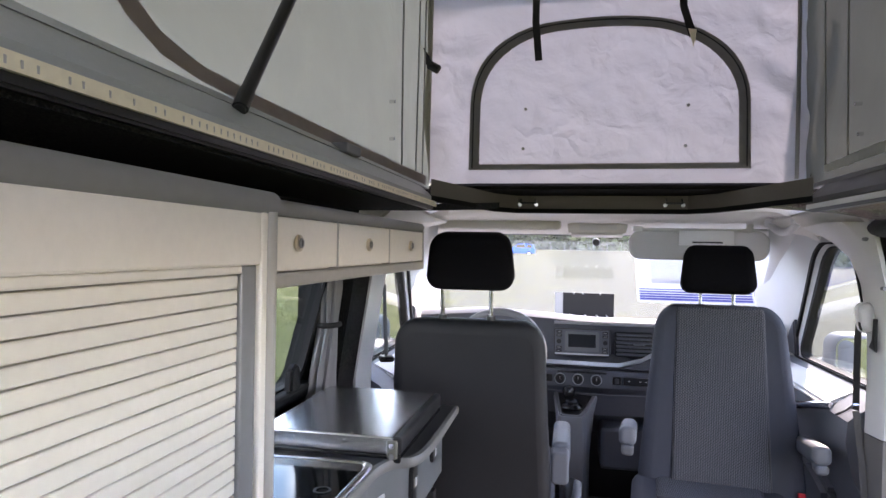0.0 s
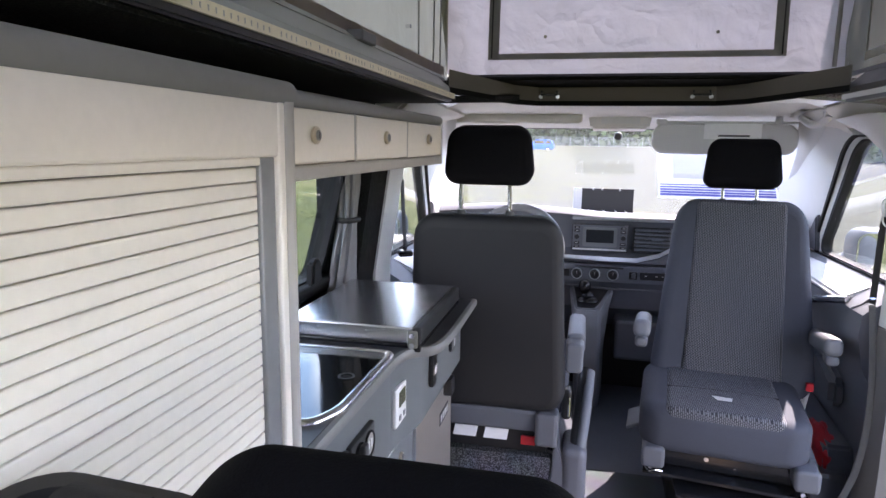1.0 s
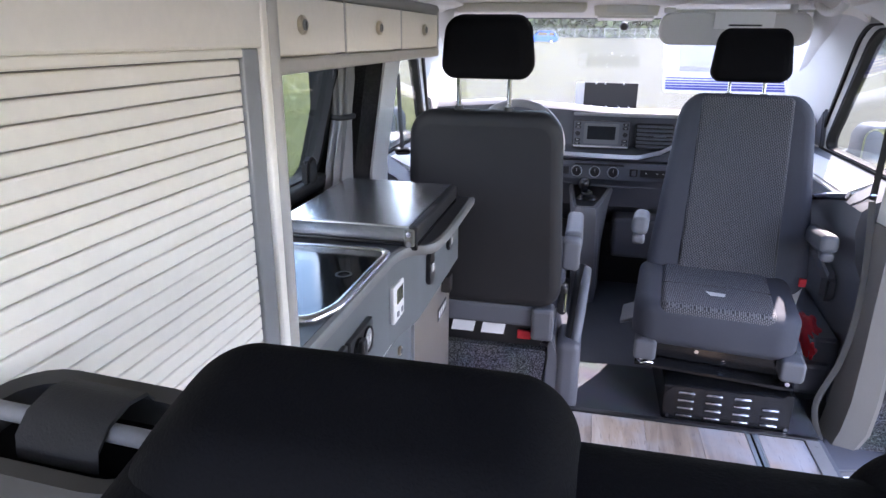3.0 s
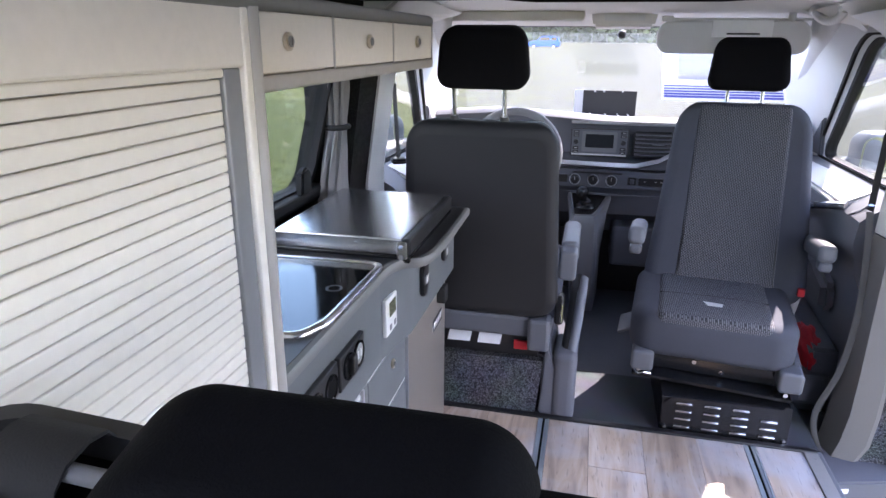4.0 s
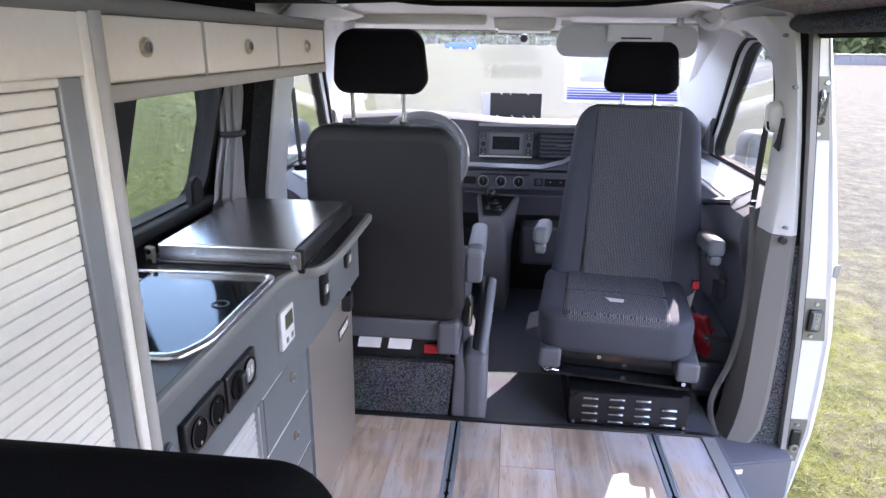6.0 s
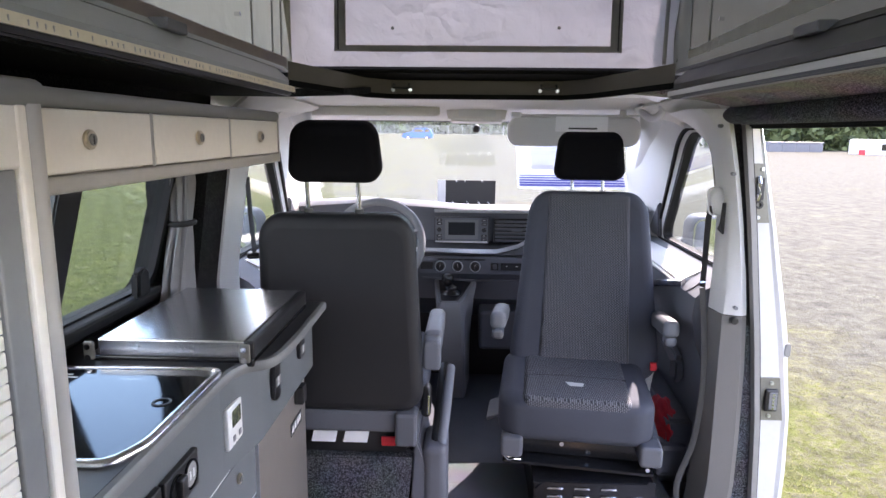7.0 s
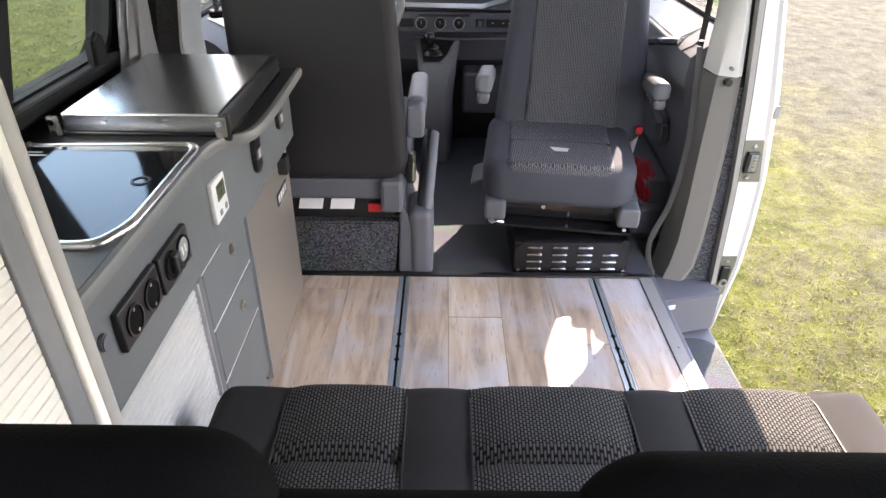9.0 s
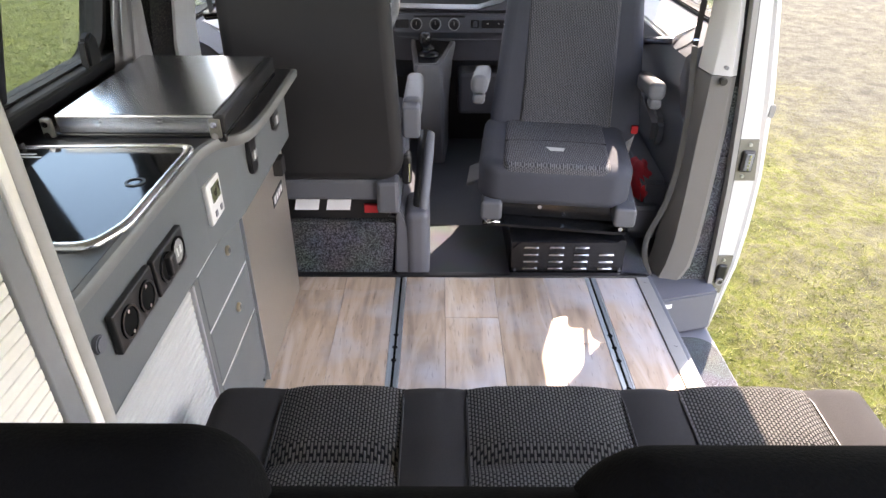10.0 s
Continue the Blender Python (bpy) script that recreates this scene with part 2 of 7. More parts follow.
def grass_mat(name):
    """Field: sun-bleached hay ahead, patchy beside the van, fresh green on its far side."""
    m, n, l, b = nodes_of(name)
    tex, a, f, s = n.new("ShaderNodeTexCoord"), n.new("ShaderNodeTexNoise"), n.new("ShaderNodeTexNoise"), n.new("ShaderNodeSeparateXYZ")
    a.inputs["Scale"].default_value, a.inputs["Detail"].default_value, a.inputs["Distortion"].default_value = 1.0, 8, 0.6
    f.inputs["Scale"].default_value, f.inputs["Detail"].default_value, f.inputs["Roughness"].default_value = 26, 8, 0.68
    for t in (a, f):
        l.new(tex.outputs["Object"], t.inputs["Vector"])
    l.new(tex.outputs["Object"], s.inputs[0])
    # the mown part: greener towards -x
    side = n.new("ShaderNodeMapRange")
    side.inputs["From Min"].default_value, side.inputs["From Max"].default_value = -3.0, 3.5
    side.inputs["To Min"].default_value, side.inputs["To Max"].default_value = -0.28, -0.03
    l.new(s.outputs[0], side.inputs["Value"])
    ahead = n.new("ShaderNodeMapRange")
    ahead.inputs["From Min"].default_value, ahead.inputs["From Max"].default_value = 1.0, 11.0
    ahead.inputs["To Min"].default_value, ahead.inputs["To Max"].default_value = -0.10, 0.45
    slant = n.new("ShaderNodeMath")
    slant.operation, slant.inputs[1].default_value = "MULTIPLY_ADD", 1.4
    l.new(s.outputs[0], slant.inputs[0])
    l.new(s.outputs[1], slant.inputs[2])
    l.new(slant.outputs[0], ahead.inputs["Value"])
    s1, s2, s3 = (n.new("ShaderNodeMath") for _ in range(3))
    l.new(a.outputs["Fac"], s1.inputs[0])
    l.new(side.outputs[0], s1.inputs[1])
    l.new(s1.outputs[0], s2.inputs[0])
    l.new(ahead.outputs[0], s2.inputs[1])
    fm = n.new("ShaderNodeMapRange")
    fm.inputs["To Min"].default_value, fm.inputs["To Max"].default_value = -0.55, 0.55
    l.new(f.outputs["Fac"], fm.inputs["Value"])
    l.new(s2.outputs[0], s3.inputs[0])
    l.new(fm.outputs[0], s3.inputs[1])
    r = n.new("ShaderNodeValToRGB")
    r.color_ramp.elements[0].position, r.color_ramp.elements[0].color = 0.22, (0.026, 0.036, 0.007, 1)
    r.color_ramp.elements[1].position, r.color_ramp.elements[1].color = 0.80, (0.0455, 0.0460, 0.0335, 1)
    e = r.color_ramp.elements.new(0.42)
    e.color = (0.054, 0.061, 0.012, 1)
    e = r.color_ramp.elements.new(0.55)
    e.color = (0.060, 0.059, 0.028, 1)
    l.new(s3.outputs[0], r.inputs["Fac"])
    mid, mr, mm = n.new("ShaderNodeTexNoise"), n.new("ShaderNodeMapRange"), n.new("ShaderNodeVectorMath")
    mid.inputs["Scale"].default_value, mid.inputs["Detail"].default_value, mid.inputs["Roughness"].default_value = 5.5, 9, 0.75
    mr.inputs["From Min"].default_value, mr.inputs["From Max"].default_value = 0.33, 0.67
    mr.inputs["To Min"].default_value, mr.inputs["To Max"].default_value = 0.40, 1.45
    mm.operation = "SCALE"
    l.new(tex.outputs["Object"], mid.inputs["Vector"])
    l.new(mid.outputs["Fac"], mr.inputs["Value"])
    l.new(r.outputs["Color"], mm.inputs[0])
    l.new(mr.outputs[0], mm.inputs["Scale"])
    l.new(mm.outputs[0], b.inputs["Base Color"])
    bp = n.new("ShaderNodeBump")
    bp.inputs["Strength"].default_value, bp.inputs["Distance"].default_value = 0.6, 0.03
    l.new(f.outputs["Fac"], bp.inputs["Height"])
    l.new(bp.outputs[0], b.inputs["Normal"])
    b.inputs["Roughness"].default_value, b.inputs["Specular IOR Level"].default_value = 0.9, 0.1
    return m


def brushed(name, col=(0.62, 0.62, 0.63), rough=0.28, stretch=(2, 90, 30), relief=0.06):
    m, n, l, b = nodes_of(name)
    tex, mp, w = n.new("ShaderNodeTexCoord"), n.new("ShaderNodeMapping"), n.new("ShaderNodeTexNoise")
    mp.inputs["Scale"].default_value = stretch
    w.inputs["Scale"].default_value, w.inputs["Detail"].default_value = 6, 5
    l.new(tex.outputs["Object"], mp.inputs["Vector"])
    l.new(mp.outputs[0], w.inputs["Vector"])
    r = n.new("ShaderNodeMapRange")
    r.inputs["To Min"].default_value, r.inputs["To Max"].default_value = rough - relief, rough + relief
    l.new(w.outputs["Fac"], r.inputs["Value"])
    l.new(r.outputs[0], b.inputs["Roughness"])
    b.inputs["Base Color"].default_value, b.inputs["Metallic"].default_value = (*col, 1), 1.0
    bp = n.new("ShaderNodeBump")
    bp.inputs["Strength"].default_value, bp.inputs["Distance"].default_value = relief, 0.0005
    l.new(w.outputs["Fac"], bp.inputs["Height"])
    l.new(bp.outputs[0], b.inputs["Normal"])
    return m


def leafy(name, a=(0.05, 0.10, 0.025), c=(0.18, 0.28, 0.08)):
    m, n, l, b = nodes_of(name)
    g, r = n.new("ShaderNodeNewGeometry"), n.new("ShaderNodeValToRGB")
    r.color_ramp.elements[0].color, r.color_ramp.elements[1].color = (*a, 1), (*c, 1)
    l.new(g.outputs["Random Per Island"], r.inputs["Fac"])
    l.new(r.outputs["Color"], b.inputs["Base Color"])
    b.inputs["Roughness"].default_value = 0.7
    return m


M_WOOD = plank_wood("weathered_oak_vinyl")
M_BASE = surf("dark_joint", (0.05, 0.045, 0.04), 0.8)
M_RUBBER = surf("cab_rubber", (0.09, 0.098, 0.11), 0.7, var=0.2, grain=220, bump=0.5)
M_CARPET = speckled("dark_speckled_carpet", (0.022, 0.024, 0.028), (0.21, 0.225, 0.25), 330, 0.56)
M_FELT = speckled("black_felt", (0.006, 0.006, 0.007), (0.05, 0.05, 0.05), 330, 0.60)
# lining over the sliding door: daylight on the felt is put into this colour
M_FELTLIT = speckled("lit_grey_brown_felt", (0.15, 0.135, 0.12), (0.48, 0.45, 0.41), 260, 0.54)
M_HEAD = surf("beige_headliner", (0.66, 0.64, 0.60), 0.85, var=0.05, grain=400, bump=0.25)
M_TRIMHI = surf("pale_grey_trim", (0.60, 0.60, 0.59), 0.6, var=0.05, grain=400, bump=0.2)
M_PILLAR = surf("warm_grey_trim", (0.15, 0.145, 0.135), 0.55, var=0.06, grain=350, bump=0.3)
M_TRIMLO = surf("mid_grey_trim", (0.16, 0.165, 0.175), 0.55, var=0.08, grain=350, bump=0.3)
M_DARKTRIM = surf("charcoal_plastic", (0.105, 0.110, 0.127), 0.5, var=0.12, grain=350, bump=0.3)
M_BLACK = surf("black_plastic", (0.012, 0.012, 0.013), 0.4, var=0.15)
M_GLOSSBLACK = surf("black_lacquered_steel", (0.01, 0.01, 0.011), 0.22, var=0.1, bump=0.02)
M_SEAL = surf("rubber_seal", (0.007, 0.007, 0.0075), 0.75, spec=0.25)
M_WHITEPAINT = surf("white_body_paint", (0.56, 0.56, 0.55), 0.25, var=0.03, bump=0.0, coat=0.6)
M_SEATCLOTH = surf("anthracite_cloth", (0.056, 0.061, 0.076), 0.85, var=0.15, grain=500, bump=0.5, spec=0.25)
M_SEATBACK = surf("charcoal_vinyl_back", (0.009, 0.009, 0.0108), 0.66, var=0.08, grain=420, bump=0.3)
M_HEADREST = surf("black_cloth", (0.0065, 0.0065, 0.008), 0.85, var=0.15, grain=600, bump=0.5, spec=0.06)
M_SEATPLAST = surf("seat_side_plastic", (0.10, 0.106, 0.12), 0.5, var=0.08, grain=350, bump=0.2)
M_ARM = surf("grey_armrest", (0.125, 0.135, 0.155), 0.6, var=0.06, grain=400, bump=0.2)
M_CONSOLE = surf("console_plastic", (0.20, 0.205, 0.225), 0.6, var=0.06, grain=400, bump=0.2)
M_CHROME = surf("chrome", (0.75, 0.75, 0.76), 0.12, 1.0, bump=0)
M_STEEL = brushed("brushed_steel", (0.62, 0.62, 0.63), 0.24, (8, 40, 20), 0.012)
M_FRIDGE = brushed("fridge_steel", (0.50, 0.46, 0.41), 0.48, (60, 60, 3))
M_ALU = surf("anodised_aluminium", (0.55, 0.57, 0.60), 0.35, 0.9, var=0.08, grain=200)
M_CHANNEL = surf("grey_shutter_channel", (0.26, 0.265, 0.275), 0.4, 0.4, var=0.06)
M_RAIL = surf("blue_grey_aluminium", (0.50, 0.56, 0.60), 0.38, 0.7, var=0.1, grain=200)
M_PLATE = surf("olive_steel_plate", (0.17, 0.165, 0.14), 0.45, 0.3, var=0.1, grain=160)
M_CAB = surf("pale_cream_laminate", (0.86, 0.805, 0.72), 0.42, var=0.04, grain=90, bump=0.04)
M_SHUT = surf("pale_shutter_slat", (0.83, 0.78, 0.70), 0.4, var=0.04, grain=90, bump=0.04)
M_SHUTLOW = surf("pale_grey_shutter_slat", (0.40, 0.40, 0.385), 0.4, var=0.05, grain=90, bump=0.04)
M_RIM = surf("dark_grey_release_plate", (0.030, 0.029, 0.028), 0.55, var=0.08)
M_CABEDGE = surf("grey_edge_profile", (0.23, 0.225, 0.215), 0.5, var=0.06)
M_FRAME = surf("grey_beige_profile", (0.40, 0.38, 0.35), 0.5, var=0.06)
M_KITCHEN = surf("slate_grey_laminate", (0.108, 0.118, 0.122), 0.45, var=0.06, grain=240, bump=0.1)
M_WORKTOP = surf("black_worktop", (0.020, 0.020, 0.022), 0.36, var=0.12, grain=300, bump=0.1)
M_EDGE = surf("grey_worktop_edge", (0.15, 0.15, 0.145), 0.4, var=0.06)
M_WHITE = surf("white_plastic", (0.62, 0.62, 0.60), 0.4, var=0.03)
M_PAPER = surf("white_paper", (0.80, 0.80, 0.80), 0.8, var=0.03)
M_DARKGLASS = surf("smoked_glass", (0.004, 0.005, 0.006), 0.03, var=0.02, bump=0, spec=0.75)
M_LCD = surf("lcd", (0.08, 0.085, 0.05), 0.2, bump=0)
M_SCREEN = surf("radio_screen", (0.02, 0.022, 0.026), 0.15, bump=0)
M_RED = surf("red_cloth", (0.55, 0.02, 0.03), 0.7, var=0.15)
M_GLASS = glass("window_glass")
M_GLASSDIM = glass("lightly_tinted_glass", (0.80, 0.84, 0.80))
M_SINKGLASS = M_DARKGLASS
M_TENTW = cloth("pale_tent_cloth", (0.57, 0.57, 0.635), 0.07, 1.0, 5, 0.30)
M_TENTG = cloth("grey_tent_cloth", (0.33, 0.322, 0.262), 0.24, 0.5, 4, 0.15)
# the same grey cloth on the right side, shade put into its colour
M_TENTSHADE = cloth("shaded_grey_tent_cloth", (0.115, 0.12, 0.105), 0.12, 0.4, 4)
M_HEM = cloth("pale_hem_cloth", (0.62, 0.62, 0.60), 0.45, 1.0, 9, 0.4)
M_ZIP = cloth("charcoal_zip_band", (0.26, 0.26, 0.25), 0.06, 0.6, 9)
M_ZIPBROWN = cloth("mauve_mesh_band", (0.33, 0.28, 0.26), 0.35, 0.3, 9)
M_STRAP = surf("black_webbing", (0.014, 0.014, 0.015), 0.8, grain=600, bump=0.4)
M_BELT = surf("grey_webbing", (0.085, 0.083, 0.08), 0.7, grain=600, bump=0.4)
M_CURTAIN = surf("grey_curtain", (0.20, 0.195, 0.20), 0.9, var=0.1, grain=400, bump=0.3)
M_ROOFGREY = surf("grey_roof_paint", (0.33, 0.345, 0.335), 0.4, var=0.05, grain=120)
# right side of the same painted frame, darkened to stand in for shade
M_ROOFSHADE = surf("shaded_grey_roof_paint", (0.045, 0.047, 0.05), 0.35, var=0.08, grain=120)
M_BEAM = surf("taupe_beam", (0.115, 0.105, 0.09), 0.85, spec=0.12, var=0.07, grain=160)
M_GASKET = surf("matt_black_gasket", (0.008, 0.008, 0.008), 0.95, spec=0.05)
M_BRASS = surf("pale_brass", (0.62, 0.54, 0.42), 0.3, 0.9, bump=0)
M_LED = surf("led_strip", (0.78, 0.70, 0.52), 0.35, var=0.1, grain=90)
M_GRASS = grass_mat("meadow")
M_CLOTHM = woven("woven_seat_centre", (0.030, 0.032, 0.040), (0.18, 0.185, 0.205), (0, 2), (0.0054, 0.0092), 0.30)
M_CLOTHH = woven("woven_seat_flat", (0.034, 0.036, 0.044), (0.21, 0.215, 0.235), (0, 1), (0.0058, 0.0088), 0.28)
M_BENCHW = woven("woven_bench", (0.014, 0.014, 0.015), (0.23, 0.225, 0.215), (0, 1), (0.0055, 0.0080), 0.27)
M_BENCHC = surf("charcoal_bench_cloth", (0.058, 0.056, 0.057), 0.8, var=0.12, grain=500, bump=0.4, spec=0.25)
M_LEAF = leafy("tree_leaves", (0.022, 0.036, 0.012), (0.105, 0.135, 0.05))
M_CARBLUE = surf("blue_car_paint", (0.02, 0.12, 0.55), 0.3, var=0.03, bump=0, coat=0.5)
M_WIRE = surf("fence_wire", (0.35, 0.37, 0.36), 0.5, 0.5)


# ---- mesh helpers ----
def thing(name, label, category, at=(0, 0, 0), group="", kind=""):
    e = new(name)
    e.empty_display_size = 0.05
    e.location = at
    return tagged(e, label, category, group, kind)


def part(name, bm, material, parent=None, label="", smooth=None):
    """Links a bmesh as one mesh object under a thing or a part; its points are in world metres."""
    bmesh.ops.recalc_face_normals(bm, faces=bm.faces)
    me = bpy.data.meshes.new(name)
    bm.to_mesh(me)
    bm.free()
    me.materials.append(material)
    ob = new(name, me)
    if smooth is not None:
        me.shade_smooth()
        me.set_sharp_from_angle(angle=radians(smooth))
    if parent:
        ob.parent = parent
        base = Vector((0, 0, 0))
        p = parent
        while p:
            base += p.location
            p = p.parent
        me.transform(Matrix.Translation(-base))
    return tagged(ob, label)


def structure(name, bm, material, label="", category="", smooth=None):
    return tagged(part(name, bm, material, None, label, smooth), label, category, "", "structure")


def box(x0, x1, y0, y1, z0, z1, bev=0.0, seg=2, m=None, bm=None):
    own = bmesh.new()
    bmesh.ops.create_cube(own, size=1)
    for v in own.verts:
        v.co = Vector(((x0 + x1) / 2 + v.co.x * (x1 - x0), (y0 + y1) / 2 + v.co.y * (y1 - y0), (z0 + z1) / 2 + v.co.z * (z1 - z0)))
    if bev:
        bmesh.ops.bevel(own, geom=own.edges[:], offset=bev, segments=seg, affect="EDGES", profile=0.5)
    return merge(own, bm, m)


def merge(own, bm=None, m=None):
    if m is not None:
        own.transform(m)
    if bm is None:
        return own
    me = bpy.data.meshes.new("tmp")
    own.to_mesh(me)
    own.free()
    bm.from_mesh(me)
    bpy.data.meshes.remove(me)
    return bm


def cyl(p, q, r, r2=None, n=20, bm=None, bev=0.0):
    """A rod from p to q."""
    p, q = Vector(p), Vector(q)
    own = bmesh.new()
    bmesh.ops.create_cone(own, cap_ends=True, segments=n, radius1=r, radius2=r if r2 is None else r2, depth=(q - p).length)
    if bev:
        bmesh.ops.bevel(own, geom=[e for e in own.edges if len(e.link_faces) == 2 and e.calc_face_angle() > 1], offset=bev, segments=2, affect="EDGES")
    own.transform(Matrix.Translation((p + q) / 2) @ (q - p).to_track_quat("Z", "Y").to_matrix().to_4x4())
    return merge(own, bm)


def prism(pts, d, bev=0.0, seg=2, bm=None, m=None):
    """A closed outline of 3D points, pushed along d."""
    own = bmesh.new()
    a = [own.verts.new(p) for p in pts]
    b = [own.verts.new(Vector(p) + Vector(d)) for p in pts]
    n = len(a)
    own.faces.new(a)
    own.faces.new(b[::-1])
    for i in range(n):
        own.faces.new((a[i], a[(i + 1) % n], b[(i + 1) % n], b[i]))
    if bev:
        bmesh.ops.recalc_face_normals(own, faces=own.faces)
        bmesh.ops.bevel(own, geom=own.edges[:], offset=bev, segments=seg, affect="EDGES", clamp_overlap=True)
    return merge(own, bm, m)


def rounded(w, h, r, n=5, cx=0.0, cy=0.0):
    """Points of a rounded rectangle, 2D."""
    out = []
    for sx, sy, a0 in ((1, 1, 0), (-1, 1, 90), (-1, -1, 180), (1, -1, 270)):
        for i in range(n + 1):
            a = radians(a0 + 90 * i / n)
            out.append((cx + sx * (w / 2 - r) + r * math.cos(a), cy + sy * (h / 2 - r) + r * math.sin(a)))
    return out


def loft(rings, bm=None, caps=True, closed=True, m=None):
    """Skins rings of equally many 3D points."""
    own = bmesh.new()
    vs = [[own.verts.new(p) for p in ring] for ring in rings]
    n = len(vs[0])
    for a, b in zip(vs, vs[1:]):
        for i in range(n if closed else n - 1):
            own.faces.new((a[i], a[(i + 1) % n], b[(i + 1) % n], b[i]))
    if caps and closed:
        own.faces.new(vs[0])
        own.faces.new(vs[-1][::-1])
    return merge(own, bm, m)


def tube(path, r, n=10, bm=None, flat=1.0, up=(0, 0, 1)):
    """A rod or strap along a path; flat < 1 makes it a band."""
    path = [Vector(p) for p in path]
    rings = []
    for i, p in enumerate(path):
        d = (path[min(i + 1, len(path) - 1)] - path[max(i - 1, 0)]).normalized()
        s = d.cross(Vector(up))
        s = s.normalized() if s.length > 1e-4 else Vector((1, 0, 0))
        u = s.cross(d)
        rings.append([p + s * r * math.cos(k * math.tau / n) + u * r * flat * math.sin(k * math.tau / n) for k in range(n)])
    return loft(rings, bm)


def bez(a, b, c, d, n=10):
    a, b, c, d = map(Vector, (a, b, c, d))
    return [(1 - t) ** 3 * a + 3 * (1 - t) ** 2 * t * b + 3 * (1 - t) * t * t * c + t ** 3 * d for t in (i / n for i in range(n + 1))]


def cushion(w, h, d, r, puff=0.012, n=6, m=None, bm=None, taper=1.0, edge=0.025):
    """A padded block: width x, height z, depth y, with rounded rims and a slightly swelling face."""
    rings = []
    arc = [(edge * (1 - math.sin(radians(a))), edge * 1.2 * (1 - math.cos(radians(a)))) for a in (90, 72, 54, 36, 18, 0)]
    prof = arc + [(d - y, i) for y, i in reversed(arc)]
    for y, inset in prof:
        ring = []
        for x, z in rounded(w - 2 * inset, h - 2 * inset, max(r - inset, 0.004), n):
            k = 1 + (taper - 1) * (z / h + 0.5)
            ring.append((x * k, y - d / 2, z))
        rings.append(ring)
    own = loft(rings)
    bmesh.ops.inset_region(own, faces=[f for f in own.faces if len(f.verts) > 4], thickness=min(w, h) * 0.2, depth=puff, use_even_offset=True)
    return merge(own, bm, m)


# ---- ground and distance ----
def ground_z(x, y):
    return -0.56 + 0.0085 * y * min(1.0, max(0.0, y / 12.0))


def build_ground():
    bm = bmesh.new()
    xs = [-900, -300, -120, -50, -20, -8, -3, 0, 3, 8, 20, 50, 120, 300, 900]
    ys = [-900, -200, -50, -15, -5, 0, 5, 12, 25, 50, 100, 200, 400, 900]
    g = [[bm.verts.new((x, y, ground_z(x, y))) for x in xs] for y in ys]
    for j in range(len(ys) - 1):
        for i in range(len(xs) - 1):
            bm.faces.new((g[j][i], g[j][i + 1], g[j + 1][i + 1], g[j + 1][i]))
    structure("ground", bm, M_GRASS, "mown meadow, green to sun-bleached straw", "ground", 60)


build_ground()


# ---- floor of the living space ----
def build_floor():
    fl = structure("floor", box(-0.86, 0.652, -2.35, 0.004, -0.03, -0.006), M_BASE, "wood-look vinyl plank floor on a dark joint bed", "floor")
    # boards run along the van; two seat rails lie between them
    lanes = [(-0.520, -0.3455), (-0.3445, -0.1835), (-0.1475, -0.0225), (-0.0215, 0.1395), (0.1405, 0.3035), (0.3045, 0.4415), (0.4785, 0.610)]
    cuts = [(-0.074, -1.1), (-0.72,), (-0.80,), (-0.218, -0.95), (-1.3, -0.70), (-0.338, -1.15), (-0.8,)]
    for (x0, x1), cs in zip(lanes, cuts):
        ends = [0.0, *sorted(cs, reverse=True), -2.3]
        for y1, y0 in zip(ends, ends[1:]):
            part("plank", box(x0, x1, y0 + 0.0008, y1 - 0.0008, -0.006, 0.0, 0.0008, 1), M_WOOD, fl)
    for xr in (-0.1655, 0.460):
        bm = bmesh.new()
        box(xr - 0.0175, xr + 0.0175, -2.3, 0.0, -0.012, -0.008, 0, bm=bm)
        for q in (-1, 1):
            # outer flange, then the lip beside the slot
            box(xr + q * 0.0145 - 0.0027, xr + q * 0.0145 + 0.0027, -2.3, 0.0, -0.008, 0.0010, 0.0006, 1, bm=bm)
            box(xr + q * 0.0076 - 0.0040, xr + q * 0.0076 + 0.0040, -2.3, 0.0, -0.008, -0.0012, 0.0006, 1, bm=bm)
        rail = tagged(part("seat_rail", bm, M_RAIL, None), "slotted aluminium seat rail let into the floor", "rail", "seat rails", "structure")
        slot = bmesh.new()
        box(xr - 0.0036, xr + 0.0036, -2.3, 0.0, -0.008, -0.0030, 0, bm=slot)
        y = -0.30
        while y > -2.2:
            cyl((xr, y, -0.008), (xr, y, -0.0006), 0.0075, n=16, bm=slot)
            y -= 0.055 if y > -0.40 else 0.11
        part("rail_slot", slot, M_GASKET, rail, "dark slot")
    bm = box(0.611, 0.652, -2.3, 0.0, -0.03, 0.004, 0.002)
    for y in (-0.03, -0.35, -0.7):
        cyl((0.636, y, 0.003), (0.636, y, 0.0055), 0.005, n=12, bm=bm)
    structure("trim", bm, M_CABEDGE, "dark grey aluminium edge strip with screws along the sill", "trim")
    structure("trim_front", box(-0.52, 0.652, 0.0, 0.022, -0.03, 0.006, 0.003), M_BLACK, "black edge strip in front of the planks", "trim")
    structure("cab_carpet", box(-0.80, 0.664, 0.022, 0.36, -0.05, -0.003), M_CARPET, "dark speckled carpet behind the front seats", "floor")
    structure("cab_floor", box(-0.82, 0.82, 0.36, 1.7, -0.06, -0.008), M_RUBBER, "dark rubber cab floor", "floor")


build_floor()


